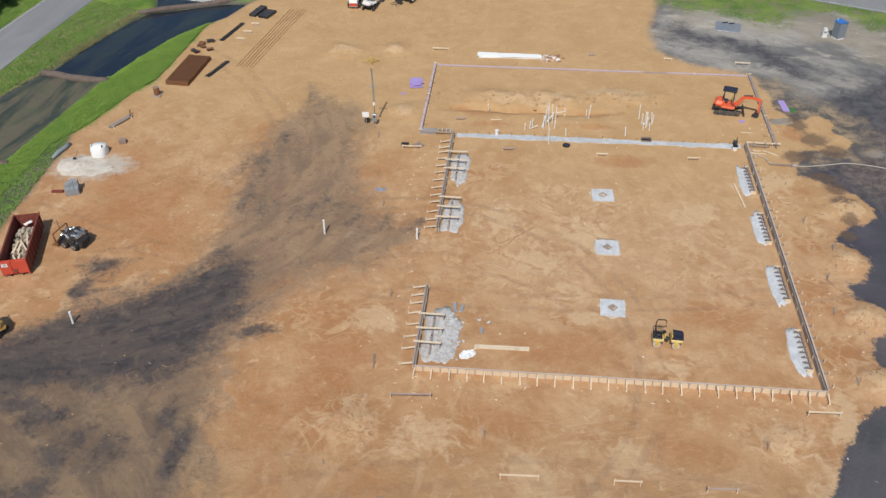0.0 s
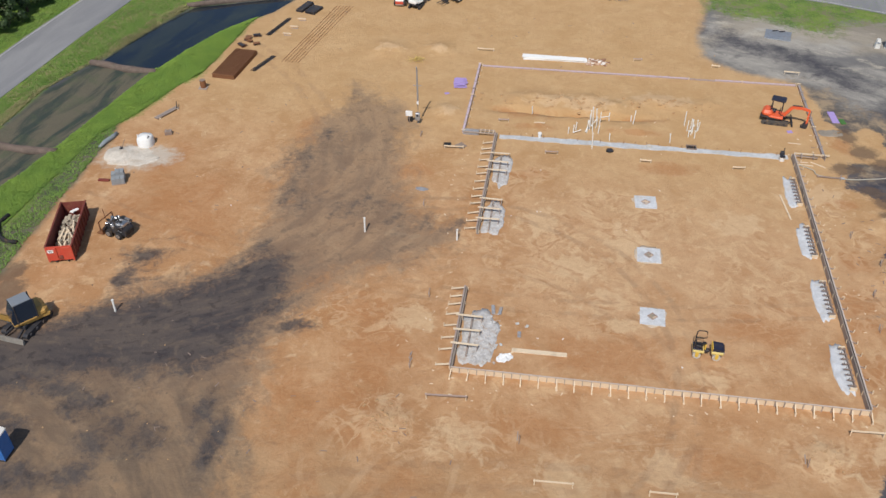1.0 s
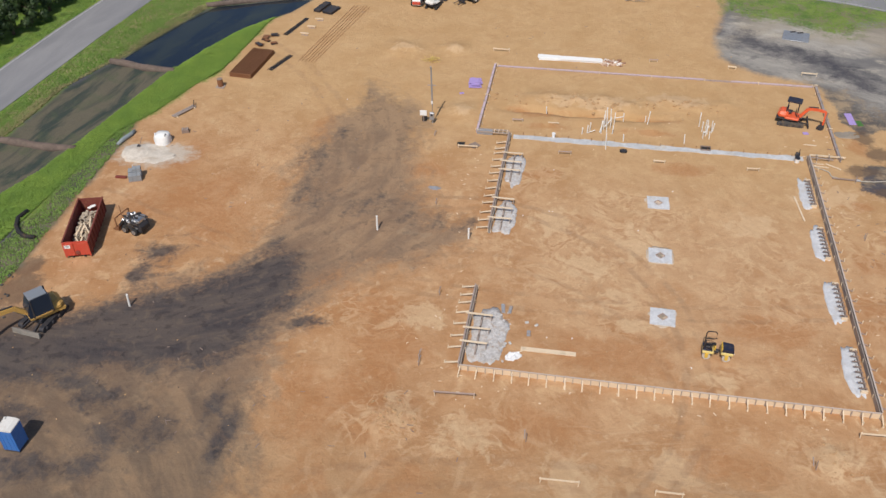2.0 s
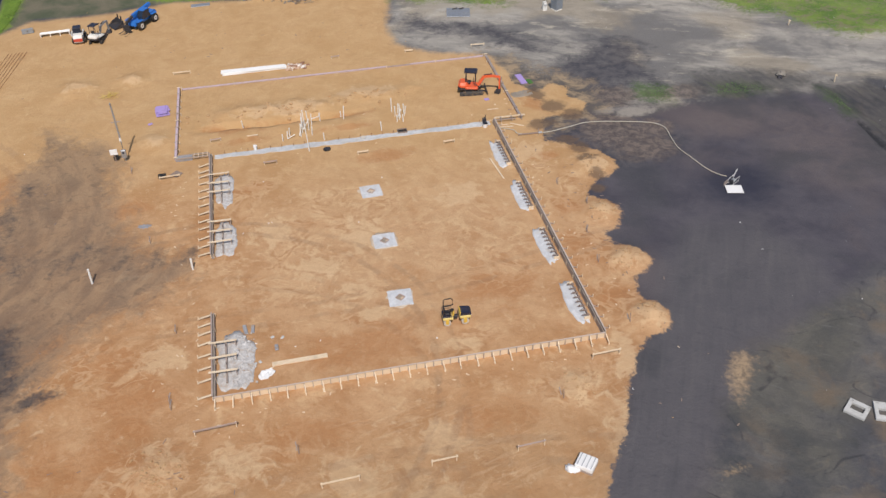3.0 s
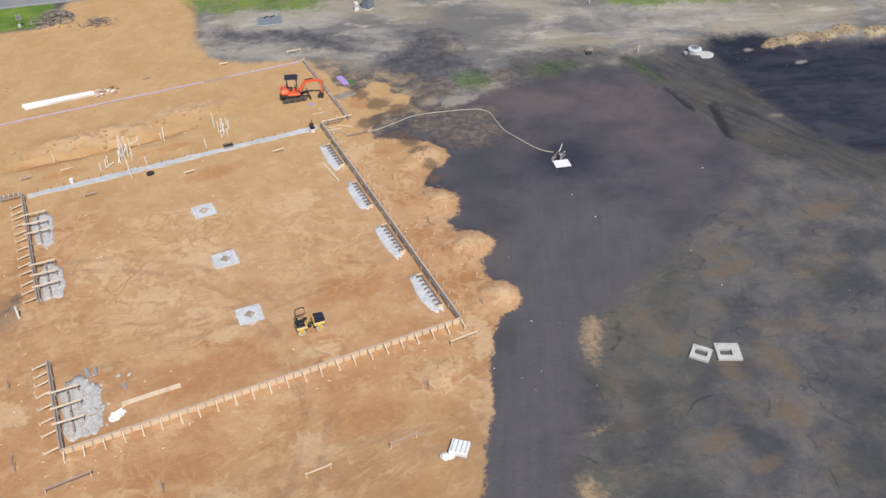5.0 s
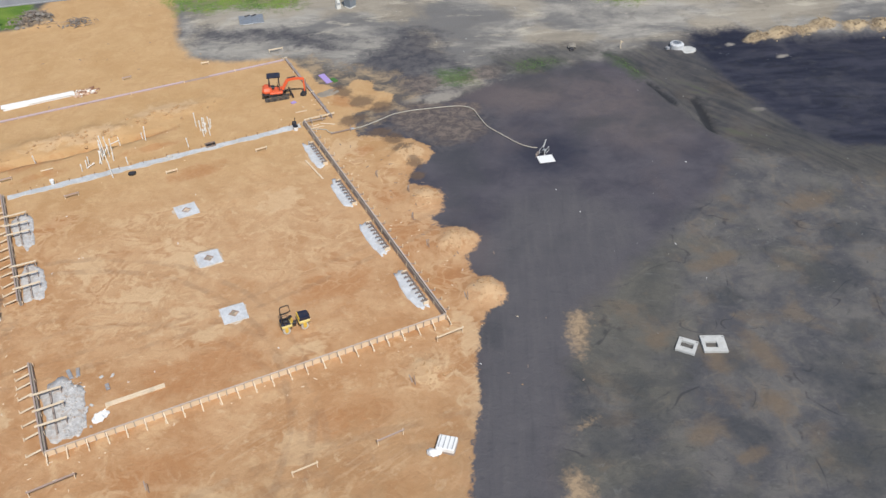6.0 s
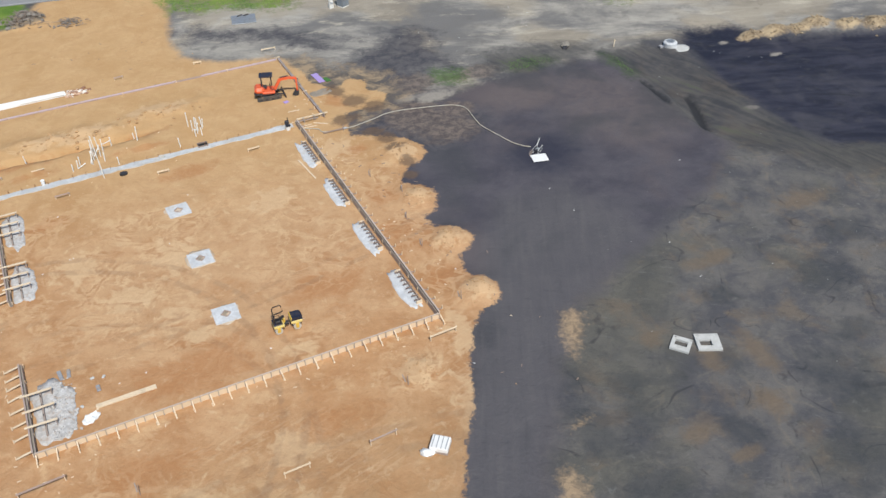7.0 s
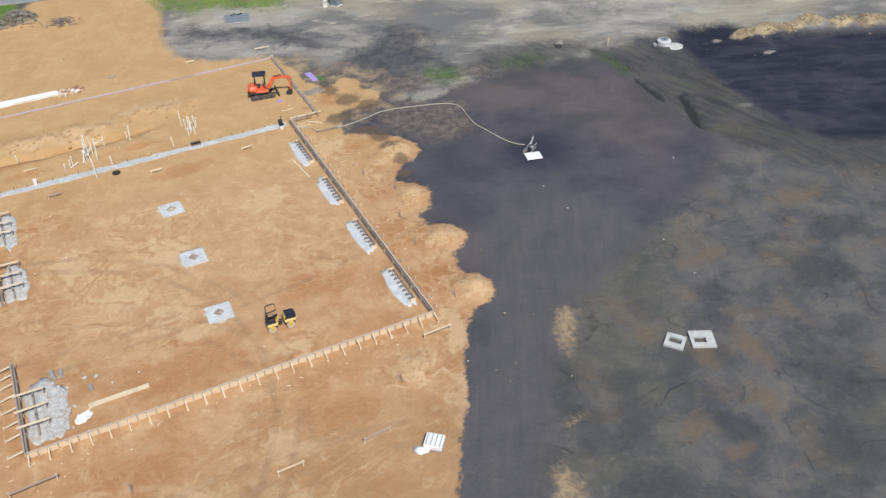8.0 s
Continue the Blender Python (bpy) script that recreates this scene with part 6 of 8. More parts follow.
portable_toilet(-29.72, -12.25, 0, "blue portable toilet with white roof on bare sand", TOILET_BLUE, MACHINE_WHITE, DARK_STEEL)
portable_toilet(46.75, 62.4, 25, "grey portable toilet with blue roof on pale earth", SHELL_GREY, TOILET_BLUE, MACHINE_WHITE)
wash = thing("wash_station", "white plastic hand wash station beside the toilet", "wash station", 45.1, 62.6)
B().prism([(-0.3, 0), (-0.26, 0.8), (-0.2, 1.15), (0.2, 1.15), (0.26, 0.8), (0.3, 0)], -0.26, 0.26).link("tank", MACHINE_WHITE, wash)
B().box((0, -0.34, 0.85), (0.4, 0.2, 0.1), ch=0.03).link("basin", STEEL, wash)


# ---- the foundation ----
W, D = 30.5, 34.7          # building pad, metres
FORM = 0.58                # height of the form boards


def blot(cx, cy, sx, sy, z, tall, seed, n=40, ragged=0.16, power=4.0):
    """A slab poured into a dug hole: a rounded rectangle with a ragged rim and an uneven top."""
    rim = []
    for k in range(n):
        a = 2 * math.pi * k / n
        c, s = math.cos(a), math.sin(a)
        r = 1 / (abs(c) ** power + abs(s) ** power) ** (1 / power)
        g = 1 + ragged * (noise.noise(Vector((c * 2.2 + seed * 9.1, s * 2.2, seed * 1.7))) + 0.5 * noise.noise(Vector((c * 4.3 + seed * 3.1, s * 4.3, seed * 2.7))))
        rim.append((cx + c * r * g * sx / 2, cy + s * r * g * sy / 2))
    verts = [(x, y, z - 0.12) for x, y in rim] + [(x, y, z + tall * 0.6) for x, y in rim]
    faces = [(i, (i + 1) % n, n + (i + 1) % n, n + i) for i in range(n)]
    for ring in range(1, 6):
        q = 1 - ring / 6
        for x, y in rim:
            px, py = cx + (x - cx) * q, cy + (y - cy) * q
            verts.append((px, py, z + tall * (1 + 0.5 * noise.noise(Vector((px * 1.4, py * 1.4, seed))))))
        k0, k1 = ring * n, (ring + 1) * n
        faces += [(k0 + i, k0 + (i + 1) % n, k1 + (i + 1) % n, k1 + i) for i in range(n)]
    verts.append((cx, cy, z + tall))
    c0 = 6 * n
    faces += [(c0 + i, c0 + (i + 1) % n, len(verts) - 1) for i in range(n)]
    return B().add(verts, faces)


# front form: panels between studs, a top plate, kickers down to stakes outside
front = tagged(new("front_form"), "pale plywood foundation form along the front, braced by stakes", "formwork")
panel_mesh = B().box((0, 0, FORM / 2), (0.625, 0.035, FORM)).mesh("panel", PLY)
stud_mesh = B().box((0, -0.01, FORM / 2), (0.06, 0.1, FORM + 0.02)).mesh("stud", GREY_BOARD)
kicker_mesh = B().beam((0, -0.05, 0.50), (0, -0.82, 0.05), 0.08, 0.05).mesh("kicker", LUMBER)
stake_mesh = B().prism([(-0.035, 0.0), (-0.035, 0.34), (0.035, 0.34), (0.035, 0.0)], -0.025, 0.025).mesh("stake", LUMBER)
rr = random.Random(11)
steps = 46
for k in range(steps):
    x = (k + 0.5) * W / steps
    piece("panel", panel_mesh, front, pose(x, 0.01 + rr.uniform(-0.012, 0.012), rr.uniform(-0.03, 0.015), 0, 0, rr.uniform(-0.6, 0.6)))
for k in range(steps + 1):
    x = k * W / steps
    piece("stud", stud_mesh, front, pose(x, -0.05, rr.uniform(-0.02, 0.03), rr.uniform(-2, 2), 0, rr.uniform(-3, 3)))
    if k % 2 == 0:
        piece("kicker", kicker_mesh, front, pose(x + 0.06, -0.05, 0, 0, 0, rr.uniform(-7, 7)))
        piece("stake", stake_mesh, front, pose(x + 0.05 + rr.uniform(-0.04, 0.04), -0.78 + rr.uniform(-0.06, 0.06), 0, rr.uniform(-6, 6), rr.uniform(-6, 6), rr.uniform(-20, 20)))
for k in range(8):
    x0, x1 = k * W / 8, (k + 1) * W / 8
    B().beam((x0 + 0.01, -0.05, FORM + 0.05 + rr.uniform(-0.01, 0.01)), (x1 - 0.01, -0.05, FORM + 0.05 + rr.uniform(-0.01, 0.01)), 0.10, 0.04).link("top_plate", PLATE, front)


def double_form(name, label, x, y0, y1, gap, outer, kick_side, kick_at, kick_mesh, board, cap):
    """Two rows of boards with a dug trench between them, along y."""
    f = tagged(new(name), label, "formwork")
    n = max(1, round((y1 - y0) / 3.6))
    for k in range(n):
        a, b = y0 + (y1 - y0) * k / n, y0 + (y1 - y0) * (k + 1) / n
        for s in (-1, 1):
            B().beam((x + s * gap / 2, a + 0.01, FORM / 2), (x + s * gap / 2 + rr.uniform(-0.02, 0.02), b - 0.01, FORM / 2 + rr.uniform(-0.02, 0.02)), 0.045, FORM).link("board", board, f)
        B().beam((x + kick_side * (gap / 2 + 0.035), a + 0.01, FORM + 0.03), (x + kick_side * (gap / 2 + 0.035), b - 0.01, FORM + 0.03), 0.12, 0.04).link("cap_board", cap, f)
    m = max(2, round((y1 - y0) / 1.8))
    for k in range(m + 1):
        y = y0 + (y1 - y0) * k / m
        for s in (-1, 1):
            piece("stake", stake_mesh, f, pose(x + s * (gap / 2 + 0.06), min(max(y, y0 + 0.05), y1 - 0.05), 0.12, rr.uniform(-4, 4), rr.uniform(-4, 4), 90))
    for y in kick_at:
        piece("kicker", kick_mesh, f, pose(x + kick_side * gap / 2, y, 0, 0, 0, (0 if kick_side > 0 else 180) + rr.uniform(-4, 4)))
        piece("stake", stake_mesh, f, pose(x + kick_side * (gap / 2 + outer), y + rr.uniform(-0.1, 0.1), 0.05, rr.uniform(-5, 5), rr.uniform(-5, 5), 0))
    return f


long_kick = B().beam((0.0, 0, 0.42), (1.2, 0, 0.14), 0.15, 0.045).mesh("kicker", LUMBER)
short_kick = B().beam((0.0, 0, 0.36), (0.62, 0, 0.06), 0.07, 0.045).mesh("kicker", MAUVE_BOARD)
double_form("left_form", "brown foundation form boards braced by pale kickers", 0.0, 0.1, 9.5, 0.17, 1.15, -1, [9.42, 8.45, 7.45, 6.25, 4.85, 3.45, 2.15, 0.45], long_kick, GREY_BOARD, MAUVE_BOARD)
double_form("left_form", "brown foundation form boards braced by pale kickers", 0.0, 17.4, D, 0.17, 1.15, -1, [33.0, 31.8, 30.9, 29.6, 28.3, 27.1, 25.7, 24.4, 23.1, 21.9, 20.4, 19.1, 17.9], long_kick, GREY_BOARD, MAUVE_BOARD)
double_form("right_form", "brown double foundation form with short outside braces", W, 0.12, D, 0.14, 0.66, 1, [0.9 + 1.32 * k for k in range(26)], short_kick, GREY_BOARD, PLATE)
# dark trench soil between the boards
for x, y0, y1, wd in ((0.0, 0.1, 9.5, 0.12), (0.0, 17.4, D, 0.12), (W, 0.12, D, 0.09)):
    t = B().box((x, (y0 + y1) / 2, 0.22), (wd, y1 - y0, 0.44))
    tagged(t.link("trench_fill", SILT), "dark damp soil in the form trench", "soil", kind="stuff")

# spread footings on the right, each with a row of anchor bolts in a template
bolt_mesh = B().tube([(0, 0, 0), (0, 0, 0.26)], 0.022, 6).mesh("anchor_bolt", DARK_STEEL)
tie_mesh = B().box((0.02, 0, 0), (0.60, 0.12, 0.05)).mesh("cross_tie", BROWN_BOARD)
for k, yc in enumerate((4.55, 12.55, 20.4, 28.35)):
    foot = tagged(blot(29.5, yc, 1.35, 5.1, hz(29.4, yc), 0.07, 3 + k, 44, 0.26, 3.0).link("footing", CONCRETE, None, "", True), "pale grey concrete spread footing inside the form", "footing", "footings along the east form")
    tpl = thing("anchor_template", "dark wooden ladder-like anchor bolt template over a footing", "template", 29.88, yc, 0, hz(29.9, yc) + 0.12, "anchor bolt templates")
    B().box((0.15, 0, 0.10), (0.09, 4.3, 0.14)).link("rail", BROWN_BOARD, tpl)
    for j in range(8):
        y = -1.95 + j * 3.9 / 7
        piece("cross_tie", tie_mesh, tpl, pose(-0.06, y, 0.16, 0, 0, rr.uniform(-5, 5)))
        piece("anchor_bolt", bolt_mesh, tpl, pose(-0.2, y, 0.1))
    for e in (-1, 1):
        B().box((0.0, e * 2.2, 0.0), (0.5, 0.12, 0.36)).link("end_block", LUMBER, tpl)

# spread footings on the left, under cross planks
plank_mesh = B().box((0, 0, 0), (2.2, 0.19, 0.045)).mesh("plank", LUMBER)
for k, (yc, ly, lx, rows) in enumerate(((4.0, 6.2, 2.8, (5.8, 4.15, 2.55)), (20.2, 5.2, 1.9, (22.35, 20.8, 19.15)), (28.3, 5.6, 1.85, (30.55, 28.95, 27.4)))):
    tagged(blot(0.25 + lx / 2, yc, lx, ly, hz(1.2, yc), 0.09, 13 + k, 72, 0.3, 3.0).link("footing", ROUGH_POUR, None, "", True), "rough grey concrete footing with splashes at its rim", "footing", "footings along the west form")
    rail = thing("anchor_template", "grey board rail on cross planks over a footing", "template", 0.95, yc, 0, hz(1, yc) + 0.1, "anchor bolt templates")
    B().box((0, 0, 0.12), (0.14, (rows[0] - rows[-1]) + 1.5, 0.2)).link("rail", GREY_BOARD, rail)
    for j in range(4):
        piece("anchor_bolt", bolt_mesh, rail, pose(0.0, -1.5 + j, 0.2))
    for j, y in enumerate(rows):
        pl = thing("cross_plank", "pale new plank laid across form and footing", "plank", 0.72, y, rr.uniform(-2, 2), FORM + 0.03, "cross planks over the west footings")
        piece("board", plank_mesh, pl)
        B().box((1.0, 0, -0.26), (0.07, 0.3, 0.52)).link("leg", GREY_BOARD, pl)

# column pads
for k, yc in enumerate((8.42, 16.48, 24.68)):
    pad = thing("column_pad", "square grey concrete column pad with a diamond blockout", "concrete pad", 15.45 - 0.03 * k, yc, -2 + 2 * k, hz(15.5, yc), "column pads")
    slab = B()
    o, q = 1.02, 0.42
    outer = [(-o, -o), (o, -o), (o, o), (-o, o)]
    inner = [(0, -q), (q, 0), (0, q), (-q, 0)]
    z0, z1 = -0.1, 0.05
    slab.add([(x, y, z1) for x, y in outer] + [(x, y, z1) for x, y in inner] + [(x, y, z0) for x, y in outer] + [(x, y, z0) for x, y in inner],
             [(0, 1, 4), (1, 5, 4), (1, 2, 5), (2, 6, 5), (2, 3, 6), (3, 7, 6), (3, 0, 7), (0, 4, 7), (0, 8, 9, 1), (1, 9, 10, 2), (2, 10, 11, 3), (3, 11, 8, 0), (4, 5, 13, 12), (5, 6, 14, 13), (6, 7, 15, 14), (7, 4, 12, 15)])
    slab.link("slab", CONCRETE, pad)
    frame_ = B()
    for i in range(4):
        (ax_, ay_), (bx_, by_) = inner[i], inner[(i + 1) % 4]
        frame_.beam((ax_, ay_, 0.06), (bx_, by_, 0.06), 0.05, 0.09)
    frame_.link("blockout_frame", MAUVE_BOARD, pad)
    B().box((0, 0, -0.02), (0.54, 0.54, 0.06), 45).link("sand_fill", DUST_SPILL, pad)
    tagged(blot(15.45 - 0.03 * k, yc, 2.5, 2.45, hz(15.5, yc) - 0.02, 0.03, 61 + k, 48, 0.22, 3.6).link("cement_splash", CEMENT_DUST, None, "", True), "thin pale splash of cement round a column pad", "concrete spill", "cement splashes round the pads")

# grade beam between the halls, poured against the earth
ragged = B()
n = 90
lo, hi = [], []
for k in range(n + 1):
    x = 0.35 + (W - 0.75) * k / n
    lo.append((x, 34.34 - 0.24 * noise.noise(Vector((x * 0.9, 3.3, 0))) - 0.22 * max(0, noise.noise(Vector((x * 0.35, 8.1, 0))))))
    hi.append((x, 35.12 + 0.22 * noise.noise(Vector((x * 0.8, 6.7, 0)))))
for k in range(n):
    z = 0.09
    (a, b), (c, d_) = lo[k], lo[k + 1]
    (e, f), (g, h) = hi[k], hi[k + 1]
    ragged.add([(a, b, z), (c, d_, z), (g, h, z), (e, f, z), (a, b, -0.2), (c, d_, -0.2), (g, h, -0.2), (e, f, -0.2)], [(0, 1, 2, 3), (4, 5, 1, 0), (7, 6, 2, 3)])
tagged(ragged.link("grade_beam", BEAM_CONCRETE), "bluish grey concrete grade beam poured in a trench", "grade beam")
rebar_mesh = B().tube([(0, 0, 0), (0, 0, 0.42)], 0.025, 5).mesh("dowel", RUST)
dowels = tagged(new("dowel_row"), "row of rusty rebar dowels standing in the grade beam", "rebar")
for k in range(24):
    piece("dowel", rebar_mesh, dowels, pose(1.4 + 1.2 * k, 35.0 + rr.uniform(-0.05, 0.05), 0.0, rr.uniform(-4, 4), rr.uniform(-4, 4), 0))

# annex forms to the north, lined with foam
AX0, AX1, AY0, AY1 = -3.6, 33.72, 34.95, 50.75


def annex_form(name, label, a, b, foam, posts, tall=0.36, apart_=0.17, fill=LILAC):
    f = tagged(new(name), label, "formwork")
    (ax_, ay_), (bx_, by_) = a, b
    L = math.hypot(bx_ - ax_, by_ - ay_)
    ux, uy = (bx_ - ax_) / L, (by_ - ay_) / L
    n = round(L / 3.0)
    for k in range(n):
        p, q = L * k / n + 0.01, L * (k + 1) / n - 0.01
        for s in (-1, 1):
            ox, oy = -uy * s * apart_, ux * s * apart_
            B().beam((ax_ + ux * p + ox, ay_ + uy * p + oy, tall / 2), (ax_ + ux * q + ox, ay_ + uy * q + oy, tall / 2 + rr.uniform(-0.02, 0.02)), 0.05, tall).link("board", MAUVE_BOARD, f)
        if fill is not None:
            B().box((ax_ + ux * (p + q) / 2, ay_ + uy * (p + q) / 2, tall * 0.4), (q - p, 2 * apart_ - 0.06, tall * 0.8), math.degrees(math.atan2(uy, ux))).link("fill", fill, f)
        if foam and rr.random() > foam:
            B().box((ax_ + ux * (p + q) / 2, ay_ + uy * (p + q) / 2, tall + 0.03), (q - p, 0.2, 0.06), math.degrees(math.atan2(uy, ux))).link("foam_strip", LILAC, f, "lilac foam insulation strip")
    m = round(L / posts)
    for k in range(m + 1):
        p = L * k / m
        B().box((ax_ + ux * p, ay_ + uy * p, tall + 0.075), (0.09, 2 * apart_ + 0.16, 0.06), math.degrees(math.atan2(uy, ux))).link("spreader", LUMBER if k % 5 == 0 else GREY_BOARD, f)
        piece("stake", stake_mesh, f, pose(ax_ + ux * p + uy * 0.34, ay_ + uy * p - ux * 0.34, 0.1, rr.uniform(-5, 5), 0, rr.uniform(0, 90)))
    return f


annex_form("annex_form", "grey board annex form with lilac foam along the top", (AX0, AY0), (AX0, AY1), 0.12, 1.6, 0.36, 0.12, LILAC)
annex_form("annex_form", "low annex form topped with a lilac foam edge", (AX0 + 0.3, AY1), (AX1 - 0.3, AY1), 0.16, 6.2, 0.12, 0.1, None)
annex_form("annex_form", "grey board annex form with pale spreaders", (AX1, AY1), (AX1, AY0), 0.7, 1.9, 0.30, 0.11, SPILL)
corner = tagged(new("corner_form"), "grey concrete block and wooden form at the annex corner", "formwork")
B().box((-2.75, 34.92, 0.2), (1.7, 0.5, 0.42), 0, 0.03).link("block_wall", SPILL, corner)
for y in (35.2, 34.62):
    B().beam((-3.5, y, 0.4), (-0.2, y, 0.4), 0.05, 0.16).link("board", GREY_BOARD, corner)
for k in range(4):
    B().box((-1.7 + 0.45 * k, 34.9, 0.46), (0.08, 0.75, 0.05)).link("spreader", LUMBER, corner)
corner = tagged(new("corner_form"), "pale timber form frame at the annex corner", "formwork")
B().beam((30.7, 35.05, 0.42), (34.2, 35.0, 0.42), 0.06, 0.16).link("board", LUMBER, corner)
B().beam((30.6, 34.6, 0.42), (33.0, 34.6, 0.3), 0.05, 0.14).link("board", GREY_BOARD, corner)
for x in (31.4, 32.6, 33.7):
    B().box((x, 34.82, 0.3), (0.09, 0.6, 0.4)).link("spreader", GREY_BOARD, corner)
for k, (x, y, L, a) in enumerate(((31.3, 33.95, 1.4, 2), (31.5, 33.5, 1.8, -6), (28.5, 25.7, 4.0, -84), (32.9, 33.7, 1.6, -35), (31.2, 37.6, 1.3, -3), (4.4, 37.85, 1.2, 0))):
    p = thing("loose_board", "pale board lying on the sand", "plank", x, y, a, None, "loose boards")
    B().box((0, 0, 0.06), (L, 0.14, 0.05)).link("board", LUMBER, p)
cooler = thing("cooler", "white water cooler jug with dark lid at the beam's end", "cooler", 29.4, 34.1)
B().tube([(0, 0, 0), (0, 0, 0.45)], [0.24, 0.27], 14).link("jug", WHITE, cooler)
B().tube([(0, 0, 0.45), (0, 0, 0.53)], 0.28, 14).link("lid", SEAT, cooler)
tools = thing("tool_cart", "dark tool stand at the end of the grade beam", "tool stand", 29.55, 35.0)
B().box((0, 0, 0.35), (0.42, 0.34, 0.45), ch=0.04).link("case", DARK_STEEL, tools)
B().tube([(0.1, 0, 0.55), (0.12, 0.04, 0.95)], 0.04, 8).link("handle", BLACK, tools)

# plumbing stub-ups
PIPES = [(10.17, 33.65, 1.9), (10.15, 37.1, 2.9), (3.52, 40.4, 1.35), (7.56, 36.35, 0.8), (8.08, 36.7, 0.9), (8.36, 37.3, 0.95), (9.55, 36.8, 1.5), (9.8, 37.6, 1.9), (9.95, 38.4, 1.9), (10.5, 38.0, 1.4), (10.55, 39.6, 1.5), (10.9, 38.9, 1.4),
         (11.9, 39.65, 1.0), (10.74, 36.85, 1.0), (11.96, 35.55, 0.85), (14.46, 39.05, 1.6), (14.28, 39.85, 0.8), (18.28, 36.0, 1.05), (20.0, 39.8, 1.7), (20.2, 38.7, 1.3), (20.55, 37.9, 1.4), (20.9, 37.3, 0.9), (21.25, 38.6, 1.5), (20.6, 39.3, 1.2), (20.25, 37.4, 0.9), (20.75, 38.3, 1.6), (21.35, 39.0, 1.0)]
for k, (x, y, h) in enumerate(PIPES):
    p = thing("plumbing_pipe", "white plastic drain pipe standing up from the sand", "pipe", x, y, 0, None, "plumbing stub-ups")
    lean = (rr.uniform(-0.09, 0.09) * h, rr.uniform(-0.07, 0.07) * h)
    B().tube([(0, 0, -0.3), (lean[0], lean[1], h)], 0.05, 10).link("pipe", PVC, p)
    B().tube([(lean[0] * 0.97, lean[1] * 0.97, h - 0.12), (lean[0], lean[1], h + 0.02)], 0.064, 10).link("coupling", PVC, p)
for ax_, ay_, az_, bx_, by_, bz_ in ((9.4, 36.6, 0.25, 9.75, 37.8, 1.0), (10.9, 38.8, 0.85, 11.9, 39.5, 0.7), (8.1, 36.5, 0.12, 8.9, 36.9, 0.3), (9.9, 37.4, 0.5, 10.6, 38.6, 0.9), (20.4, 38.0, 0.3, 20.9, 38.8, 0.75)):
    p = thing("plumbing_branch", "white plastic drain branch slanting between upright pipes", "pipe", ax_, ay_, 0, None, "plumbing branches")
    B().tube([(0, 0, az_), (bx_ - ax_, by_ - ay_, bz_)], 0.045, 10).link("pipe", PVC, p)
    for q in (0.08, 0.92):
        B().tube([((bx_ - ax_) * (q - 0.05), (by_ - ay_) * (q - 0.05), az_ + (bz_ - az_) * (q - 0.05)), ((bx_ - ax_) * (q + 0.05), (by_ - ay_) * (q + 0.05), az_ + (bz_ - az_) * (q + 0.05))], 0.06, 10).link("coupling", PVC, p)
for x, y, h, tag in ((-10.3, 16.35, 1.5, 0), (-1.75, 16.3, 1.1, 0), (-28.4, 2.8, 1.2, 0)):
    p = thing("marker_pipe", "white plastic pipe standing upright in bare earth", "pipe", x, y, 0, None, "marker pipes")
    B().tube([(0, 0, -0.3), (0.02, 0.05, h)], 0.085, 12).link("pipe", PVC, p)
    B().tube([(0.02, 0.05, h), (0.02, 0.05, h + 0.05)], 0.1, 12).link("cap", PVC, p)
sump = thing("sump_lid", "round black plastic sump lid in the sand", "lid", 12.0, 33.5)
B().tube([(0, 0, -0.1), (0, 0, 0.1)], 0.4, 20).link("lid", BLACK, sump)
B().tube([(0, 0, 0.1), (0, 0, 0.13)], 0.3, 20).link("lid_rim", DARK_STEEL, sump)
box = thing("floor_box", "dark box-out frame set in the grade beam", "floor box", 20.4, 35.15)
for s in (-1, 1):
    B().box((0, s * 0.36, 0.15), (1.0, 0.04, 0.2)).link("side", BROWN_BOARD, box)
    B().box((s * 0.5, 0, 0.15), (0.04, 0.66, 0.2)).link("end", BROWN_BOARD, box)
B().box((0, 0, 0.10), (0.92, 0.62, 0.05)).link("bottom", BLACK, box)
ring = thing("sleeve", "pale concrete sleeve ring in the grade beam", "pipe sleeve", 16.05, 34.75)
B().tube([(0, 0, 0.0), (0, 0, 0.2)], 0.32, 16).link("ring", CAST, ring)
B().tube([(0, 0, 0.2), (0, 0, 0.21)], 0.22, 16).link("fill", WHITE_SAND, ring)
wb = thing("bucket", "white plastic bucket on the grade beam", "bucket", 4.6, 35.2)
B().tube([(0, 0, 0.08), (0, 0, 0.5)], [0.16, 0.2], 14).link("pail", WHITE, wb)
B().tube([(0, 0, 0.5), (0, 0, 0.54)], 0.21, 14).link("lid", WHITE, wb)

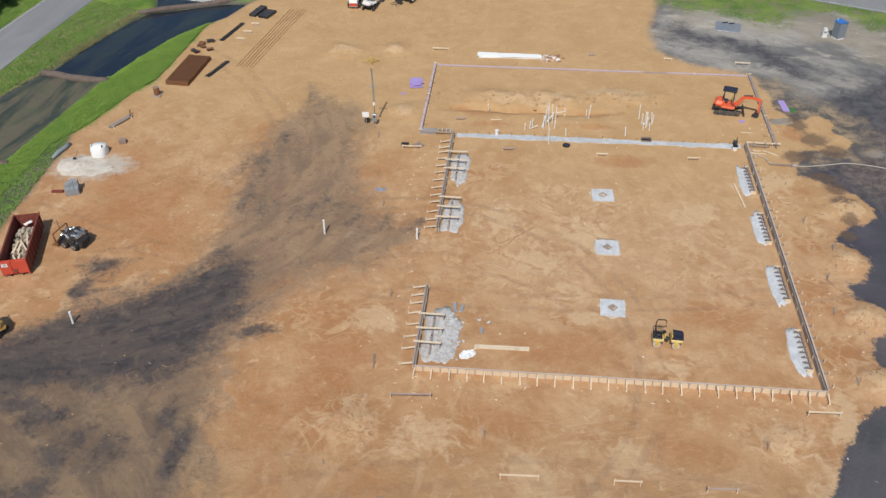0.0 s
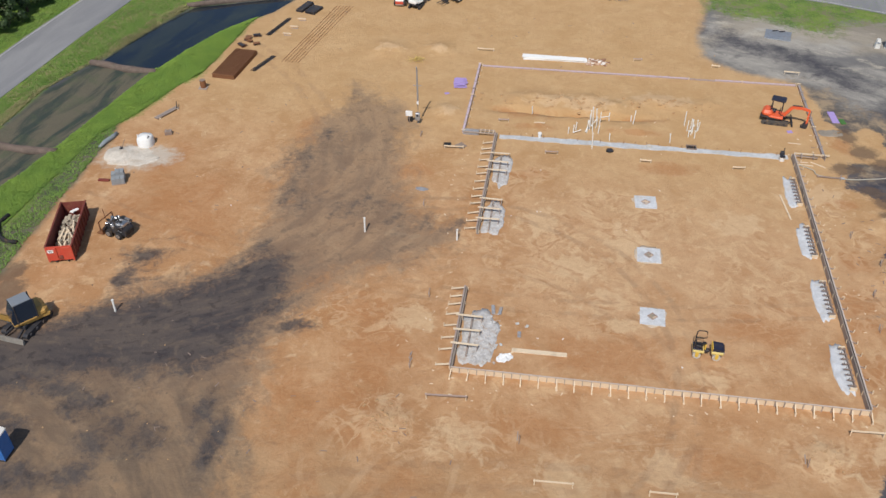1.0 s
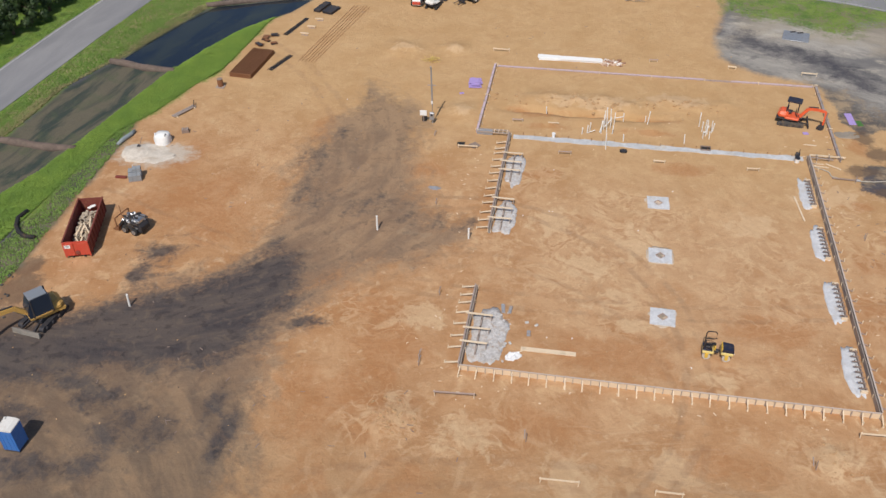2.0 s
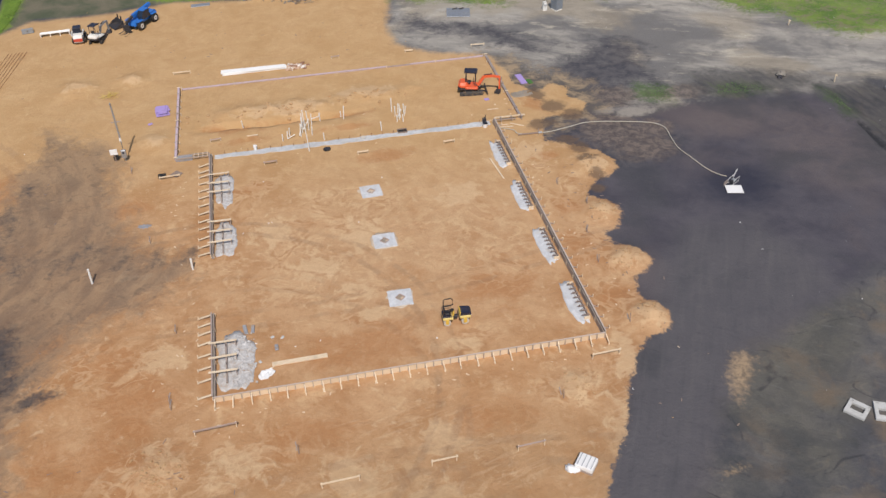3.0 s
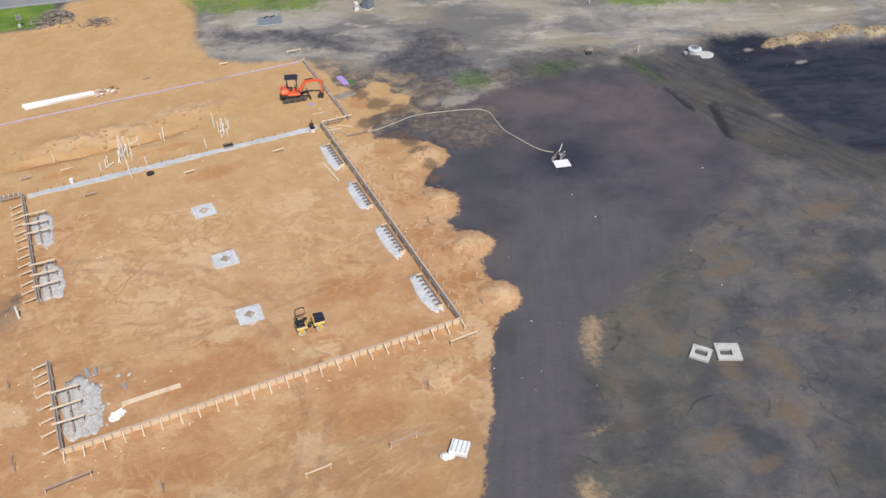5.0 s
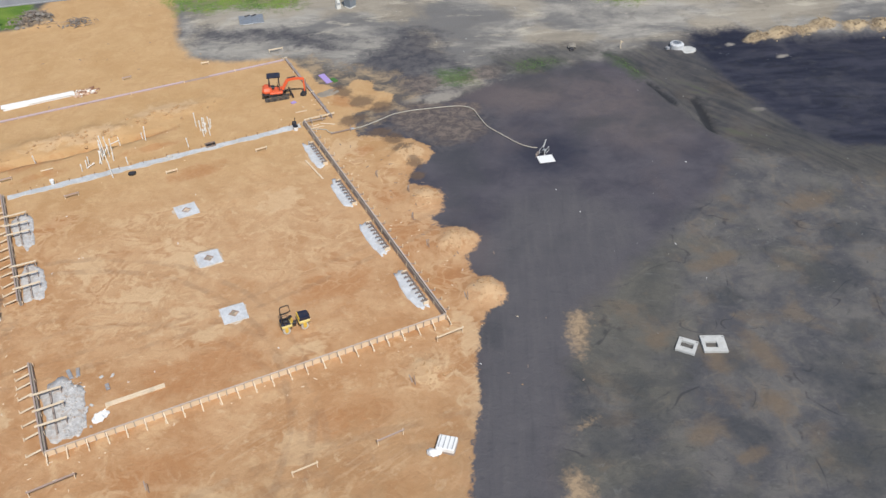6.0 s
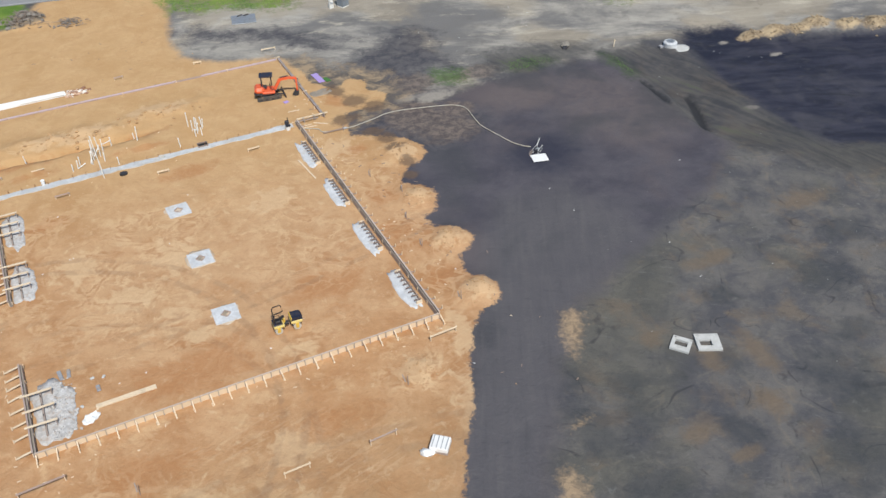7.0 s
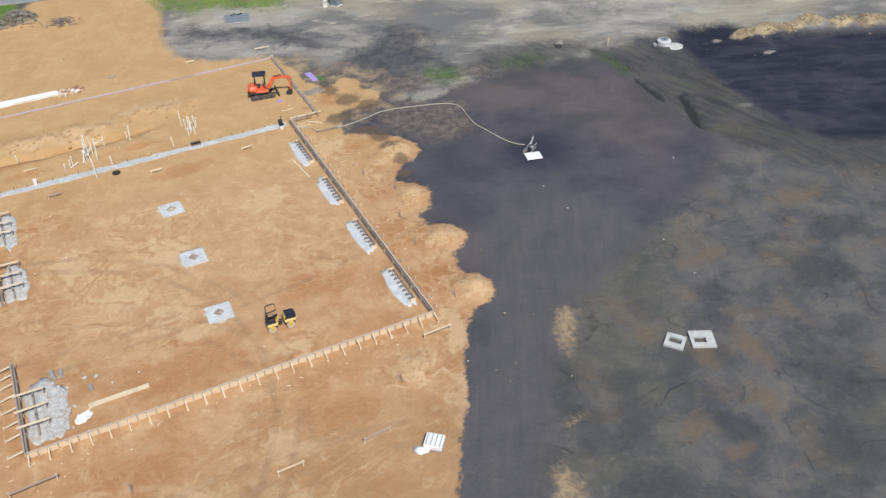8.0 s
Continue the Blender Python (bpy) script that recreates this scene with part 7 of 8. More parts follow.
# batter boards: a rail on two stakes
BATTERS = [(-1.5, -3.0, 1.6, -2.8), (6.9, -9.5, 9.6, -9.4), (14.5, -9.3, 16.4, -9.25), (20.6, -9.4, 22.7, -9.3), (28.7, -2.1, 31.1, -2.0), (-4.4, 54.9, -2.3, 54.9), (14.8, 54.6, 15.9, 54.7), (24.1, 54.2, 25.1, 54.1),
           (32.5, 53.7, 34.3, 53.6), (5.3, 31.95, 6.7, 32.0), (15.0, 31.7, 16.2, 31.7), (24.2, 31.6, 25.5, 31.7), (-0.1, 37.8, 1.1, 37.9), (-5.2, 31.6, -3.1, 31.7)]
for k, (x0, y0, x1, y1) in enumerate(BATTERS):
    L, a = math.hypot(x1 - x0, y1 - y0), math.degrees(math.atan2(y1 - y0, x1 - x0))
    tall = 0.55 if k < 5 else 0.35
    b = thing("batter_board", "grey-brown batter board nailed to two stakes", "batter board", x0, y0, a, None, "batter boards")
    B().box((L / 2, 0, tall), (L, 0.05, 0.14)).link("rail", LUMBER if k % 3 else MAUVE_BOARD, b)
    for x in (0.08, L - 0.08):
        B().box((x, 0.05, tall / 2), (0.06, 0.05, tall + 0.2), rr.uniform(-8, 8)).link("stake", LUMBER, b)
STAKES = [(-3.2, -0.1, 80), (-3.0, 8.2, 85), (5.7, -6.2, 88), (25.3, -5.5, 80), (33.1, 1.1, 70), (35.2, 17.4, 60), (33.6, 21.5, 65), (33.8, 13.4, 60), (-5.6, 21.0, 85), (-8.0, 33.5, 80), (34.5, 31.0, 60), (-3.3, 0.6, 80), (33.3, 9.0, 65)]
for k, (x, y, a) in enumerate(STAKES):
    s = thing("survey_stake", "dark weathered survey stake leaning in the sand", "stake", x, y, a, None, "survey stakes")
    B().beam((0, 0, -0.1), (0.25, 0.02, 0.75), 0.06, 0.035).link("stake", BROWN_BOARD, s)
    B().beam((0.3, 0.15, 0.03), (1.1, 0.2, 0.05), 0.08, 0.04).link("lath", GREY_BOARD, s)

# boards, blocks and sheets on the pad
stack = thing("board_stack", "two long pale boards stacked on the sand", "board stack", 6.55, 2.95, 0.5)
for s in (-0.11, 0.11):
    B().box((0, s, 0.08), (4.3, 0.17, 0.1)).link("board", LUMBER, stack)
B().beam((-2.0, -0.2, 0.05), (-2.9, -0.75, 0.05), 0.1, 0.04).link("short_board", LUMBER, stack)
sheet = thing("plastic_sheet", "crumpled white plastic sheet on the sand", "sheet", 3.9, 2.0, 28)
gx, gy = 10, 7
verts = [((i / (gx - 1) - 0.5) * 1.45 * (1 - 0.5 * abs(j / (gy - 1) - 0.4)), (j / (gy - 1) - 0.5) * 0.75 * (0.7 + 0.5 * math.sin(0.35 * i)) + 0.14 * noise.noise(Vector((i * 0.5, 4.0, j * 0.3))), 0.06 + 0.22 * abs(noise.noise(Vector((i * 0.7, j * 0.9, 2.0))))) for j in range(gy) for i in range(gx)]
verts += [(x, y, z - 0.05) for x, y, z in verts]
m = gx * gy
faces = [(j * gx + i, j * gx + i + 1, (j + 1) * gx + i + 1, (j + 1) * gx + i) for j in range(gy - 1) for i in range(gx - 1)]
faces += [tuple(m + q for q in f)[::-1] for f in faces]
edge = [i for i in range(gx)] + [j * gx + gx - 1 for j in range(1, gy)] + [(gy - 1) * gx + i for i in range(gx - 2, -1, -1)] + [j * gx for j in range(gy - 2, 0, -1)]
faces += [(edge[i], m + edge[i], m + edge[(i + 1) % len(edge)], edge[(i + 1) % len(edge)]) for i in range(len(edge))]
B().add(verts, faces).link("sheet", WHITE, sheet)
for k, (x, y, sx, sy, a) in enumerate(((2.5, 7.35, 0.3, 1.1, 8), (3.1, 7.3, 0.28, 0.9, -4), (4.85, 4.75, 0.3, 0.65, 3), (4.6, 6.0, 0.3, 0.22, 20), (3.5, 3.4, 0.2, 0.3, 30), (5.4, 5.8, 0.3, 0.2, 60))):
    p = thing("concrete_scrap", "small grey-white scrap of hardened concrete", "scrap", x, y, a, None, "concrete scraps")
    B().box((0, 0, 0.07), (sx, sy, 0.13), ch=0.04).link("lump", SPILL if k < 3 else CAST, p)
rim = B()
for k in range(130):
    x, y = rr.uniform(1.3, 3.2), rr.uniform(1.0, 6.8)
    r = rr.uniform(0.04, 0.15)
    rim.lump((x, y, hz(x, y) + 0.13), (r, r, r * 0.6), k, 0.7, 6)
tagged(rim.link("mortar_lumps", ROUGH_POUR), "grey lumps of spilled concrete on the footing", "rubble", kind="stuff")

# foam sheets, purple off-cuts and rubble north of the annex
foam = thing("foam_stack", "long low stack of white foam boards on the sand", "foam boards", 5.25, 53.75, 0)
for k in range(3):
    for j in range(3):
        L = rr.uniform(2.5, 3.1)
        B().box((-2.45 + 2.45 * j + rr.uniform(-0.3, 0.3), rr.uniform(-0.07, 0.07), 0.06 + 0.1 * k + 0.004 * j), (L, rr.uniform(0.86, 1.0), 0.09), rr.uniform(-1.2, 1.2), 0.01).link("foam_board", FOAM, foam)
rub = B()
for k in range(130):
    x, y = 10.5 + rr.gauss(0, 0.6), 53.6 + rr.gauss(0, 0.4)
    r = rr.uniform(0.08, 0.26)
    rub.lump((x, y, hz(x, y) + r * 0.4), (r, r * rr.uniform(0.6, 1.3), r * 0.5), k, 0.7, 6)
tagged(rub.link("scrap_heap", RUBBLE), "low heap of reddish and pale masonry scraps on the sand", "rubble", kind="stuff")
for x, y, a, n in ((-5.4, 46.0, 8, 7), (-6.6, 43.4, 20, 1)):
    p = thing("purple_foam", "untidy purple foam off-cuts on the sand", "foam boards", x, y, a, None, "purple foam off-cuts")
    for k in range(n):
        B().box((rr.uniform(-0.3, 0.3) if n > 1 else 0, rr.uniform(-0.6, 0.6) if n > 1 else 0, 0.05 + 0.06 * k), (1.0 if n > 1 else 0.5, 1.4 if n > 1 else 0.35, 0.05), rr.uniform(-14, 14)).link("foam_board", PURPLE, p)
p = thing("purple_foam", "single lilac foam sheet lying flat", "foam boards", 36.3, 43.8, 4, None, "purple foam off-cuts")
B().box((0, 0, 0.06), (0.75, 2.4, 0.08), ch=0.01).link("foam_board", PURPLE, p)
p = thing("purple_foam", "small purple foam scrap beside the excavator", "foam boards", 31.1, 40.0, 10, None, "purple foam off-cuts")
B().box((0, 0, 0.05), (0.55, 0.45, 0.06)).link("foam_board", PURPLE, p)
p = thing("turf_roll", "small green scrap of turf matting", "mat", 37.1, 43.0, 10)
B().box((0, 0, 0.06), (0.6, 1.1, 0.09), ch=0.03).link("mat", GREEN_PLASTIC, p)
tagged(blot(35.4, 40.4, 2.6, 1.6, hz(35.4, 40.4), 0.012, 31, 36, 0.18, 2.2).link("washout", DUST_SPILL, None, "", True), "grey patch of spilled concrete on the sand", "concrete spill")

# power pole with meter boxes
pole = thing("power_pole", "grey temporary power pole with meter box", "power pole", -8.75, 36.3)
B().tube([(0, 0, -0.5), (0.02, 0, 3.2), (-0.02, 0, 6.6)], [0.11, 0.1, 0.085], 12).link("mast", STEEL, pole)
B().tube([(-0.02, 0, 6.55), (-0.02, -0.1, 6.8), (-0.02, -0.25, 6.72)], 0.07, 8).link("weather_head", STEEL, pole)
B().beam((-0.45, 0, 4.6), (0.45, 0, 4.6), 0.08, 0.08).link("cross_arm", GREY_BOARD, pole)
mb = B().box((0, -0.2, 0.95), (0.5, 0.28, 0.9), ch=0.03).link("meter_box", STEEL, pole, "grey metal meter box")
B().tube([(0, -0.35, 1.15), (0, -0.4, 1.15)], 0.11, 12).link("meter", GLASS, mb)
B().box((0.02, -0.14, 2.6), (0.2, 0.06, 0.36)).link("notice", WHITE, pole)
panel = thing("panel_board", "white electrical panel on a low post", "electrical panel", -9.75, 36.4)
B().box((0, 0, 0.4), (0.1, 0.1, 0.9)).link("post", BROWN_BOARD, panel)
B().box((0, -0.06, 1.15), (0.75, 0.1, 0.62), ch=0.02).link("box", WHITE, panel)
B().box((0.05, 0.3, 0.25), (0.5, 0.4, 0.45), ch=0.03).link("cable_drum", BLACK, panel)
for k, (x, y, r) in enumerate(((-4.95, 32.35, 0.42), (-3.5, 32.3, 0.5))):
    p = thing("wet_mortar_mat", "dark square of tar paper on the sand", "mat", x, y, 45 if k else 5, None, "tar paper mats")
    B().box((0, 0, 0.05), (r * 1.9, r * 1.9, 0.05), ch=0.01).link("mat", BLACK if k == 0 else BROWN_BOARD, p)
brush = B()
for k in range(36):
    x, y = -11.6 + rr.gauss(0, 0.4), 51.0 + rr.gauss(0, 0.3)
    a = rr.uniform(0, 6.28)
    z = hz(x, y) + rr.uniform(0.05, 0.3)
    brush.beam((x, y, z), (x + math.cos(a) * 0.7, y + math.sin(a) * 0.7, z + rr.uniform(-0.05, 0.3)), 0.03, 0.02)
STRAW = paint("yellow_lath", (0.62, 0.46, 0.13), 0.8, 0, 0.2, 0.3)
tagged(brush.link("straw_heap", STRAW), "heap of yellow straw and splintered lath", "straw", kind="stuff")

puddle = blot(-6.3, 23.9, 1.1, 0.7, hz(-6.3, 23.9), 0.008, 51, 30, 0.6, 2.2)
tagged(puddle.link("mortar_spill", SPILL, None, "", True), "small bluish grey mortar spill on the sand", "concrete spill")


# ---- stores along the ditch ----
rebar = thing("rebar_stack", "flat stack of rusty brown reinforcing mesh sheets", "rebar stack", -33.2, 46.8, -5)
for k in range(9):
    B().box((rr.uniform(-0.02, 0.02), rr.uniform(-0.04, 0.04), 0.06 + 0.055 * k), (2.8, 7.0, 0.045), rr.uniform(-0.3, 0.3)).link("mesh_sheet", RUST, rebar)
bar = B().tube([(0, -3.4, 0), (0, 3.4, 0)], 0.03, 5).mesh("bar", RUST)
for k in range(22):
    piece("bar", bar, rebar, pose(-1.32 + 0.126 * k, rr.uniform(-0.1, 0.1), 0.56))


def bundle(name, label, category, x, y, rz, L, n, r, material, group):
    d = thing(name, label, category, x, y, rz, None, group)
    rod = B().tube([(-L / 2, 0, 0), (L / 2, 0, 0)], r, 6).mesh("rod", material)
    for k in range(n):
        piece("rod", rod, d, pose(rr.uniform(-0.15, 0.15), (k - n / 2) * r * 2.1 + rr.uniform(-r, r), r + 0.05 + (k % 2) * r * 1.4, 0, rr.uniform(-0.3, 0.3), rr.uniform(-0.8, 0.8)))
    for s in (-1, 1):
        B().box((s * L * 0.32, 0, 0.03), (0.1, n * r * 2.2 + 0.3, 0.06)).link("bearer", GREY_BOARD, d)


bundle("rebar_bundle", "bundle of dark reinforcing bars on bearers", "rebar", -29.95, 47.7, 72, 4.4, 8, 0.035, DARK_STEEL, "rebar bundles")
bundle("rebar_bundle", "bundle of dark reinforcing bars on bearers", "rebar", -31.15, 58.2, 76, 5.6, 8, 0.035, DARK_STEEL, "rebar bundles")
for k in range(6):
    x0, x1 = -27.9 + 0.42 * k, -25.2 + 0.44 * k
    r = thing("rebar_length", "long rusty reinforcing bar laid out on the sand", "rebar", x0, 48.5, 0, None, "laid out rebar lengths")
    n = 6 if k % 2 else 5
    path = [((x1 - x0) * q / n + rr.uniform(-0.05, 0.05), 17.6 * q / n, 0.09 + hz(x0 + (x1 - x0) * q / n, 48.5 + 17.6 * q / n) - hz(x0, 48.5)) for q in range(n + 1)]
    B().tube([(p[0], p[1], p[2] - 0.05) for p in path], 0.028, 6).link("bar", LIGHT_RUST, r)
for x, y, sx, sy, a in ((-29.4, 64.7, 0.95, 3.1, 16), (-27.9, 63.9, 1.5, 2.3, 18)):
    d = thing("steel_sheets", "dark stack of steel deck sheets", "steel sheets", x, y, -a, None, "deck sheet stacks")
    for k in range(5):
        B().box((0, rr.uniform(-0.05, 0.05), 0.07 + 0.07 * k), (sx, sy, 0.05), rr.uniform(-1.5, 1.5)).link("sheet", DARK_STEEL, d)
for k, (x, y) in enumerate(((-29.5, 56.4), (-29.2, 58.6), (-28.8, 61.0))):
    s = thing("bearer", "pale timber bearer on the sand", "timber", x, y, -4 + 3 * k, None, "timber bearers")
    B().box((0, 0, 0.08), (1.15, 0.16, 0.13), ch=0.01).link("timber", LUMBER, s)
    B().box((0.25, -0.5, 0.05), (0.9, 0.12, 0.1)).link("timber", GREY_BOARD, s)
for k, (x, y, sx, sy) in enumerate(((-34.0, 54.2, 0.7, 1.1), (-33.1, 55.2, 0.9, 0.5), (-32.5, 52.8, 0.8, 0.5), (-34.2, 52.2, 0.5, 1.2), (-33.5, 53.4, 0.4, 0.6))):
    c = thing("steel_offcuts", "small pile of dark steel off-cuts", "scrap", x, y, 20 * k, None, "steel off-cuts")
    for j in range(4):
        B().box((rr.uniform(-0.1, 0.1), rr.uniform(-0.1, 0.1), 0.06 + 0.07 * j), (sx, sy, 0.05), rr.uniform(-20, 20)).link("offcut", RUST if (j + k) % 2 else DARK_STEEL, c)
burner = thing("burn_barrel", "rusty brown open barrel on a frame", "barrel", -35.0, 40.8)
B().tube([(0, 0, 0.1), (0, 0, 0.5), (0, 0, 1.0)], [0.32, 0.34, 0.32], 16).link("drum", RUST, burner)
B().tube([(0, 0, 1.0), (0, 0, 1.04)], 0.34, 16).link("rim", BROWN_BOARD, burner)
B().box((0, -0.1, 0.06), (1.0, 0.8, 0.08)).link("pallet", GREY_BOARD, burner)
pair = thing("plank_pair", "grey planks leaning on a small trestle", "planks", -36.9, 34.4, 63)
for s in (-0.16, 0.16):
    B().box((0, s, 0.22), (3.1, 0.24, 0.06)).link("plank", GREY_BOARD, pair)
for s in (-1.2, 1.3):
    B().box((s, 0, 0.09), (0.12, 0.8, 0.18)).link("trestle", LUMBER, pair)
B().beam((1.3, -0.2, 0.25), (1.9, 0.5, 0.55), 0.1, 0.06).link("prop", BLACK, pair)
crate = thing("crate", "small brown wooden crate", "crate", -35.0, 30.3, 20)
B().box((0, 0, 0.22), (0.75, 0.55, 0.42), ch=0.02).link("body", BROWN_BOARD, crate)
for s in (-0.25, 0.25):
    B().box((s, 0, 0.45), (0.1, 0.57, 0.03)).link("slat", GREY_BOARD, crate)


# pile of white sand with a bulk bag
def sand_pile():
    n, rings = 48, 12
    verts, faces = [], []
    for i in range(rings + 1):
        q = i / rings
        for k in range(n):
            a = 2 * math.pi * k / n
            R = 1 + 0.25 * noise.noise(Vector((math.cos(a) * 1.5, math.sin(a) * 1.5, 4.0))) + 0.16 * noise.noise(Vector((math.cos(a) * 6, math.sin(a) * 6, 1.0))) + 0.12 * math.cos(a)
            x, y = -37.6 + math.cos(a) * 2.9 * R * q, 25.5 + math.sin(a) * 2.1 * R * q
            h = 0.5 * max(0, 1 - math.hypot((x + 38.6) / 2.6, (y - 25.6) / 2.3)) + 0.06 * (1 - q) + 0.10 * noise.noise(Vector((x * 1.3, y * 1.3, 0))) * (1 - q)
            verts.append((x, y, hz(x, y) + (h if i < rings else -0.12)))
        if i:
            o, u = (i - 1) * n, i * n
            faces += [(o + k, o + (k + 1) % n, u + (k + 1) % n, u + k) for k in range(n)]
    return B().add(verts, faces)


tagged(sand_pile().link("masonry_sand", WHITE_SAND, None, "", True), "spread pile of whitish masonry sand", "sand pile")
bag = thing("bulk_bag", "white woven bulk bag standing on the sand pile", "bag", -36.55, 28.0)
n, rows = 20, 9
verts, faces = [], []
for i in range(rows + 1):
    z = 1.0 * i / rows
    for k in range(n):
        a = 2 * math.pi * k / n
        r = (0.82 - 0.1 * (i / rows) ** 3) / (abs(math.cos(a)) ** 3 + abs(math.sin(a)) ** 3) ** (1 / 3) * (1 + 0.06 * noise.noise(Vector((math.cos(a) * 3, math.sin(a) * 3, z * 3))))
        verts.append((math.cos(a) * r, math.sin(a) * r, z))
    if i:
        o, u = (i - 1) * n, i * n
        faces += [(o + k, o + (k + 1) % n, u + (k + 1) % n, u + k) for k in range(n)]
verts.append((0.1, 0.05, 1.14))
faces += [(rows * n + k, rows * n + (k + 1) % n, len(verts) - 1) for k in range(n)]
B().add(verts, faces).link("sack", BAG_WHITE, bag, "", True)
for s in (-1, 1):
    B().tube([(s * 0.55, -0.5, 0.9), (s * 0.6, -0.35, 1.3), (s * 0.55, -0.1, 0.95)], 0.04, 6).link("loop", BLACK if s > 0 else BAG_WHITE, bag)
shov = thing("shovel", "dark shovel stuck in the white sand", "shovel", -38.4, 26.2, 20)
B().tube([(0, 0, 0.4), (0.5, 0.15, 1.4)], 0.03, 6).link("handle", BROWN_BOARD, shov)
B().box((-0.05, 0, 0.45), (0.3, 0.28, 0.3), 0, 0.05, 30).link("blade", DARK_STEEL, shov)
blocks = thing("block_pallet", "pallet of grey concrete blocks partly unstacked", "block pallet", -36.35, 20.9, 22)
for s in (-0.55, 0, 0.55):
    B().box((0, s, 0.06), (1.3, 0.12, 0.1)).link("bearer", GREY_BOARD, blocks)
blk = B().box((0, 0, 0), (0.4, 0.2, 0.2), ch=0.012).mesh("block", BLOCK_GREY)
for z in range(5):
    for i in range(3):
        for j in range(6):
            if z < 3 or (j > 2 and (z < 4 or i > 0)):
                piece("block", blk, blocks, pose(-0.42 + 0.42 * i, -0.53 + 0.212 * j, 0.22 + 0.205 * z, 0, 0, rr.uniform(-3, 3)))
red_board = thing("red_board", "short red-brown board beside the blocks", "board", -37.9, 20.8, 4)
B().box((0, 0, 0.12), (1.15, 0.3, 0.2), ch=0.02).link("board", RED_DARK, red_board)
tarp = thing("tarp_roll", "rolled grey tarp on the edge of the grass", "tarp", -40.75, 28.0, 78)
B().tube([(-1.5, 0, 0.2), (-0.5, 0.06, 0.24), (0.6, -0.04, 0.22), (1.5, 0.08, 0.2)], [0.16, 0.24, 0.25, 0.18], 10).link("roll", TARP, tarp, "", True)

# pipe rack and blocks by the machines
rack = thing("pipe_rack", "row of white pipes on low racks", "pipes", -20.0, 70.6, 4)
for k in range(4):
    B().tube([(-1.9, -0.24 + 0.16 * k, 0.45), (1.9, -0.24 + 0.16 * k, 0.45)], 0.07, 10).link("pipe", PVC, rack)
for s in (-1.8, -0.6, 0.6, 1.8):
    B().box((s, 0, 0.2), (0.1, 0.7, 0.4)).link("trestle", MACHINE_WHITE, rack)
gb = thing("block_stack", "small stack of grey blocks on sand", "block stack", -23.7, 72.3, 12)
for k in range(6):
    piece("block", B().box((0, 0, 0), (0.7, 0.4, 0.3), ch=0.02).mesh("block", BLOCK_GREY), gb, pose(-0.4 + 0.75 * (k % 2), -0.2 + 0.42 * (k // 2 % 2), 0.16 + 0.31 * (k // 4), 0, 0, rr.uniform(-4, 4)))
drum = thing("steel_plate", "flat grey steel plate on the sand", "plate", -1.2, 76.0, 3)
B().box((0, 0, 0.05), (2.6, 1.0, 0.06), ch=0.01).link("plate", STEEL, drum)

# ---- the east: pump, hose, slabs ----
HOSE = [(30.6, 33.55), (32.2, 32.6), (32.6, 31.7), (35.3, 31.3), (38.3, 31.8), (40.4, 32.3), (43.2, 31.8), (46.3, 30.9), (47.6, 30.3), (48.3, 29.2), (48.1, 27.2), (47.95, 25.4), (48.3, 23.6), (49.0, 21.0), (49.7, 19.6), (50.4, 18.9)]


def curve_through(points, k=6):
    out = []
    for i in range(len(points) - 1):
        a, b, c, d = (Vector((*points[min(max(j, 0), len(points) - 1)], 0)) for j in (i - 1, i, i + 1, i + 2))
        for q in range(k):
            t = q / k
            out.append(0.5 * (2 * b + (c - a) * t + (2 * a - 5 * b + 4 * c - d) * t * t + (3 * b - a - 3 * c + d) * t ** 3))
    out.append(Vector((*points[-1], 0)))
    return [(p.x, p.y, hz(p.x, p.y) + 0.09) for p in out]


hose = B().tube(curve_through(HOSE), 0.052, 8)
tagged(hose.link("discharge_hose", HOSE_WHITE, None, "", True), "long pale grey pump hose snaking over black soil", "hose")
sleeve = thing("hose_pipe", "brown pipe length under the hose", "pipe", 32.4, 31.45, 0)
B().tube([(0, 0, 0.12), (2.5, -0.1, 0.12)], 0.09, 10).link("pipe", BROWN_BOARD, sleeve)
B().tube([(2.2, -0.1, 0.12), (2.6, -0.1, 0.12)], 0.13, 10).link("coupling", STEEL, sleeve)
pump = thing("water_pump", "trash pump with grey frame on wet black soil", "pump", 50.6, 17.9, 35)
pump.scale = (0.8, 0.8, 0.7)
B().box((0, 0, 0.3), (0.6, 0.42, 0.4), ch=0.05).link("engine", BLOCK_GREY, pump)
B().tube([(-0.55, 0, 0.3), (-0.25, 0, 0.3)], 0.24, 14).link("impeller_case", DARK_STEEL, pump)
for s in (-1, 1):
    B().tube([(-0.7, s * 0.35, 0.08), (0.7, s * 0.35, 0.08), (0.7, s * 0.35, 0.75), (-0.7, s * 0.35, 0.75), (-0.7, s * 0.35, 0.08)], 0.035, 6).link("frame", CAST, pump)
B().beam((0.2, 0.2, 0.75), (1.7, 0.5, 1.0), 0.12, 0.06).link("lifting_board", CAST, pump)
for k in range(5):
    B().beam((-1.6 + 0.2 * k, 0.4, 0.05), (-1.5 + 0.2 * k, 0.5, 0.6), 0.05, 0.04).link("stake", GREY_BOARD, pump)
lid = thing("white_board", "white square board lying in front of the pump", "board", 50.05, 16.6, -14)
B().box((0, 0, 0.12), (1.6, 1.3, 0.06), ch=0.01).link("board", WHITE, lid)
B().box((0, 0, 0.05), (1.2, 0.9, 0.08)).link("bearer", GREY_BOARD, lid)


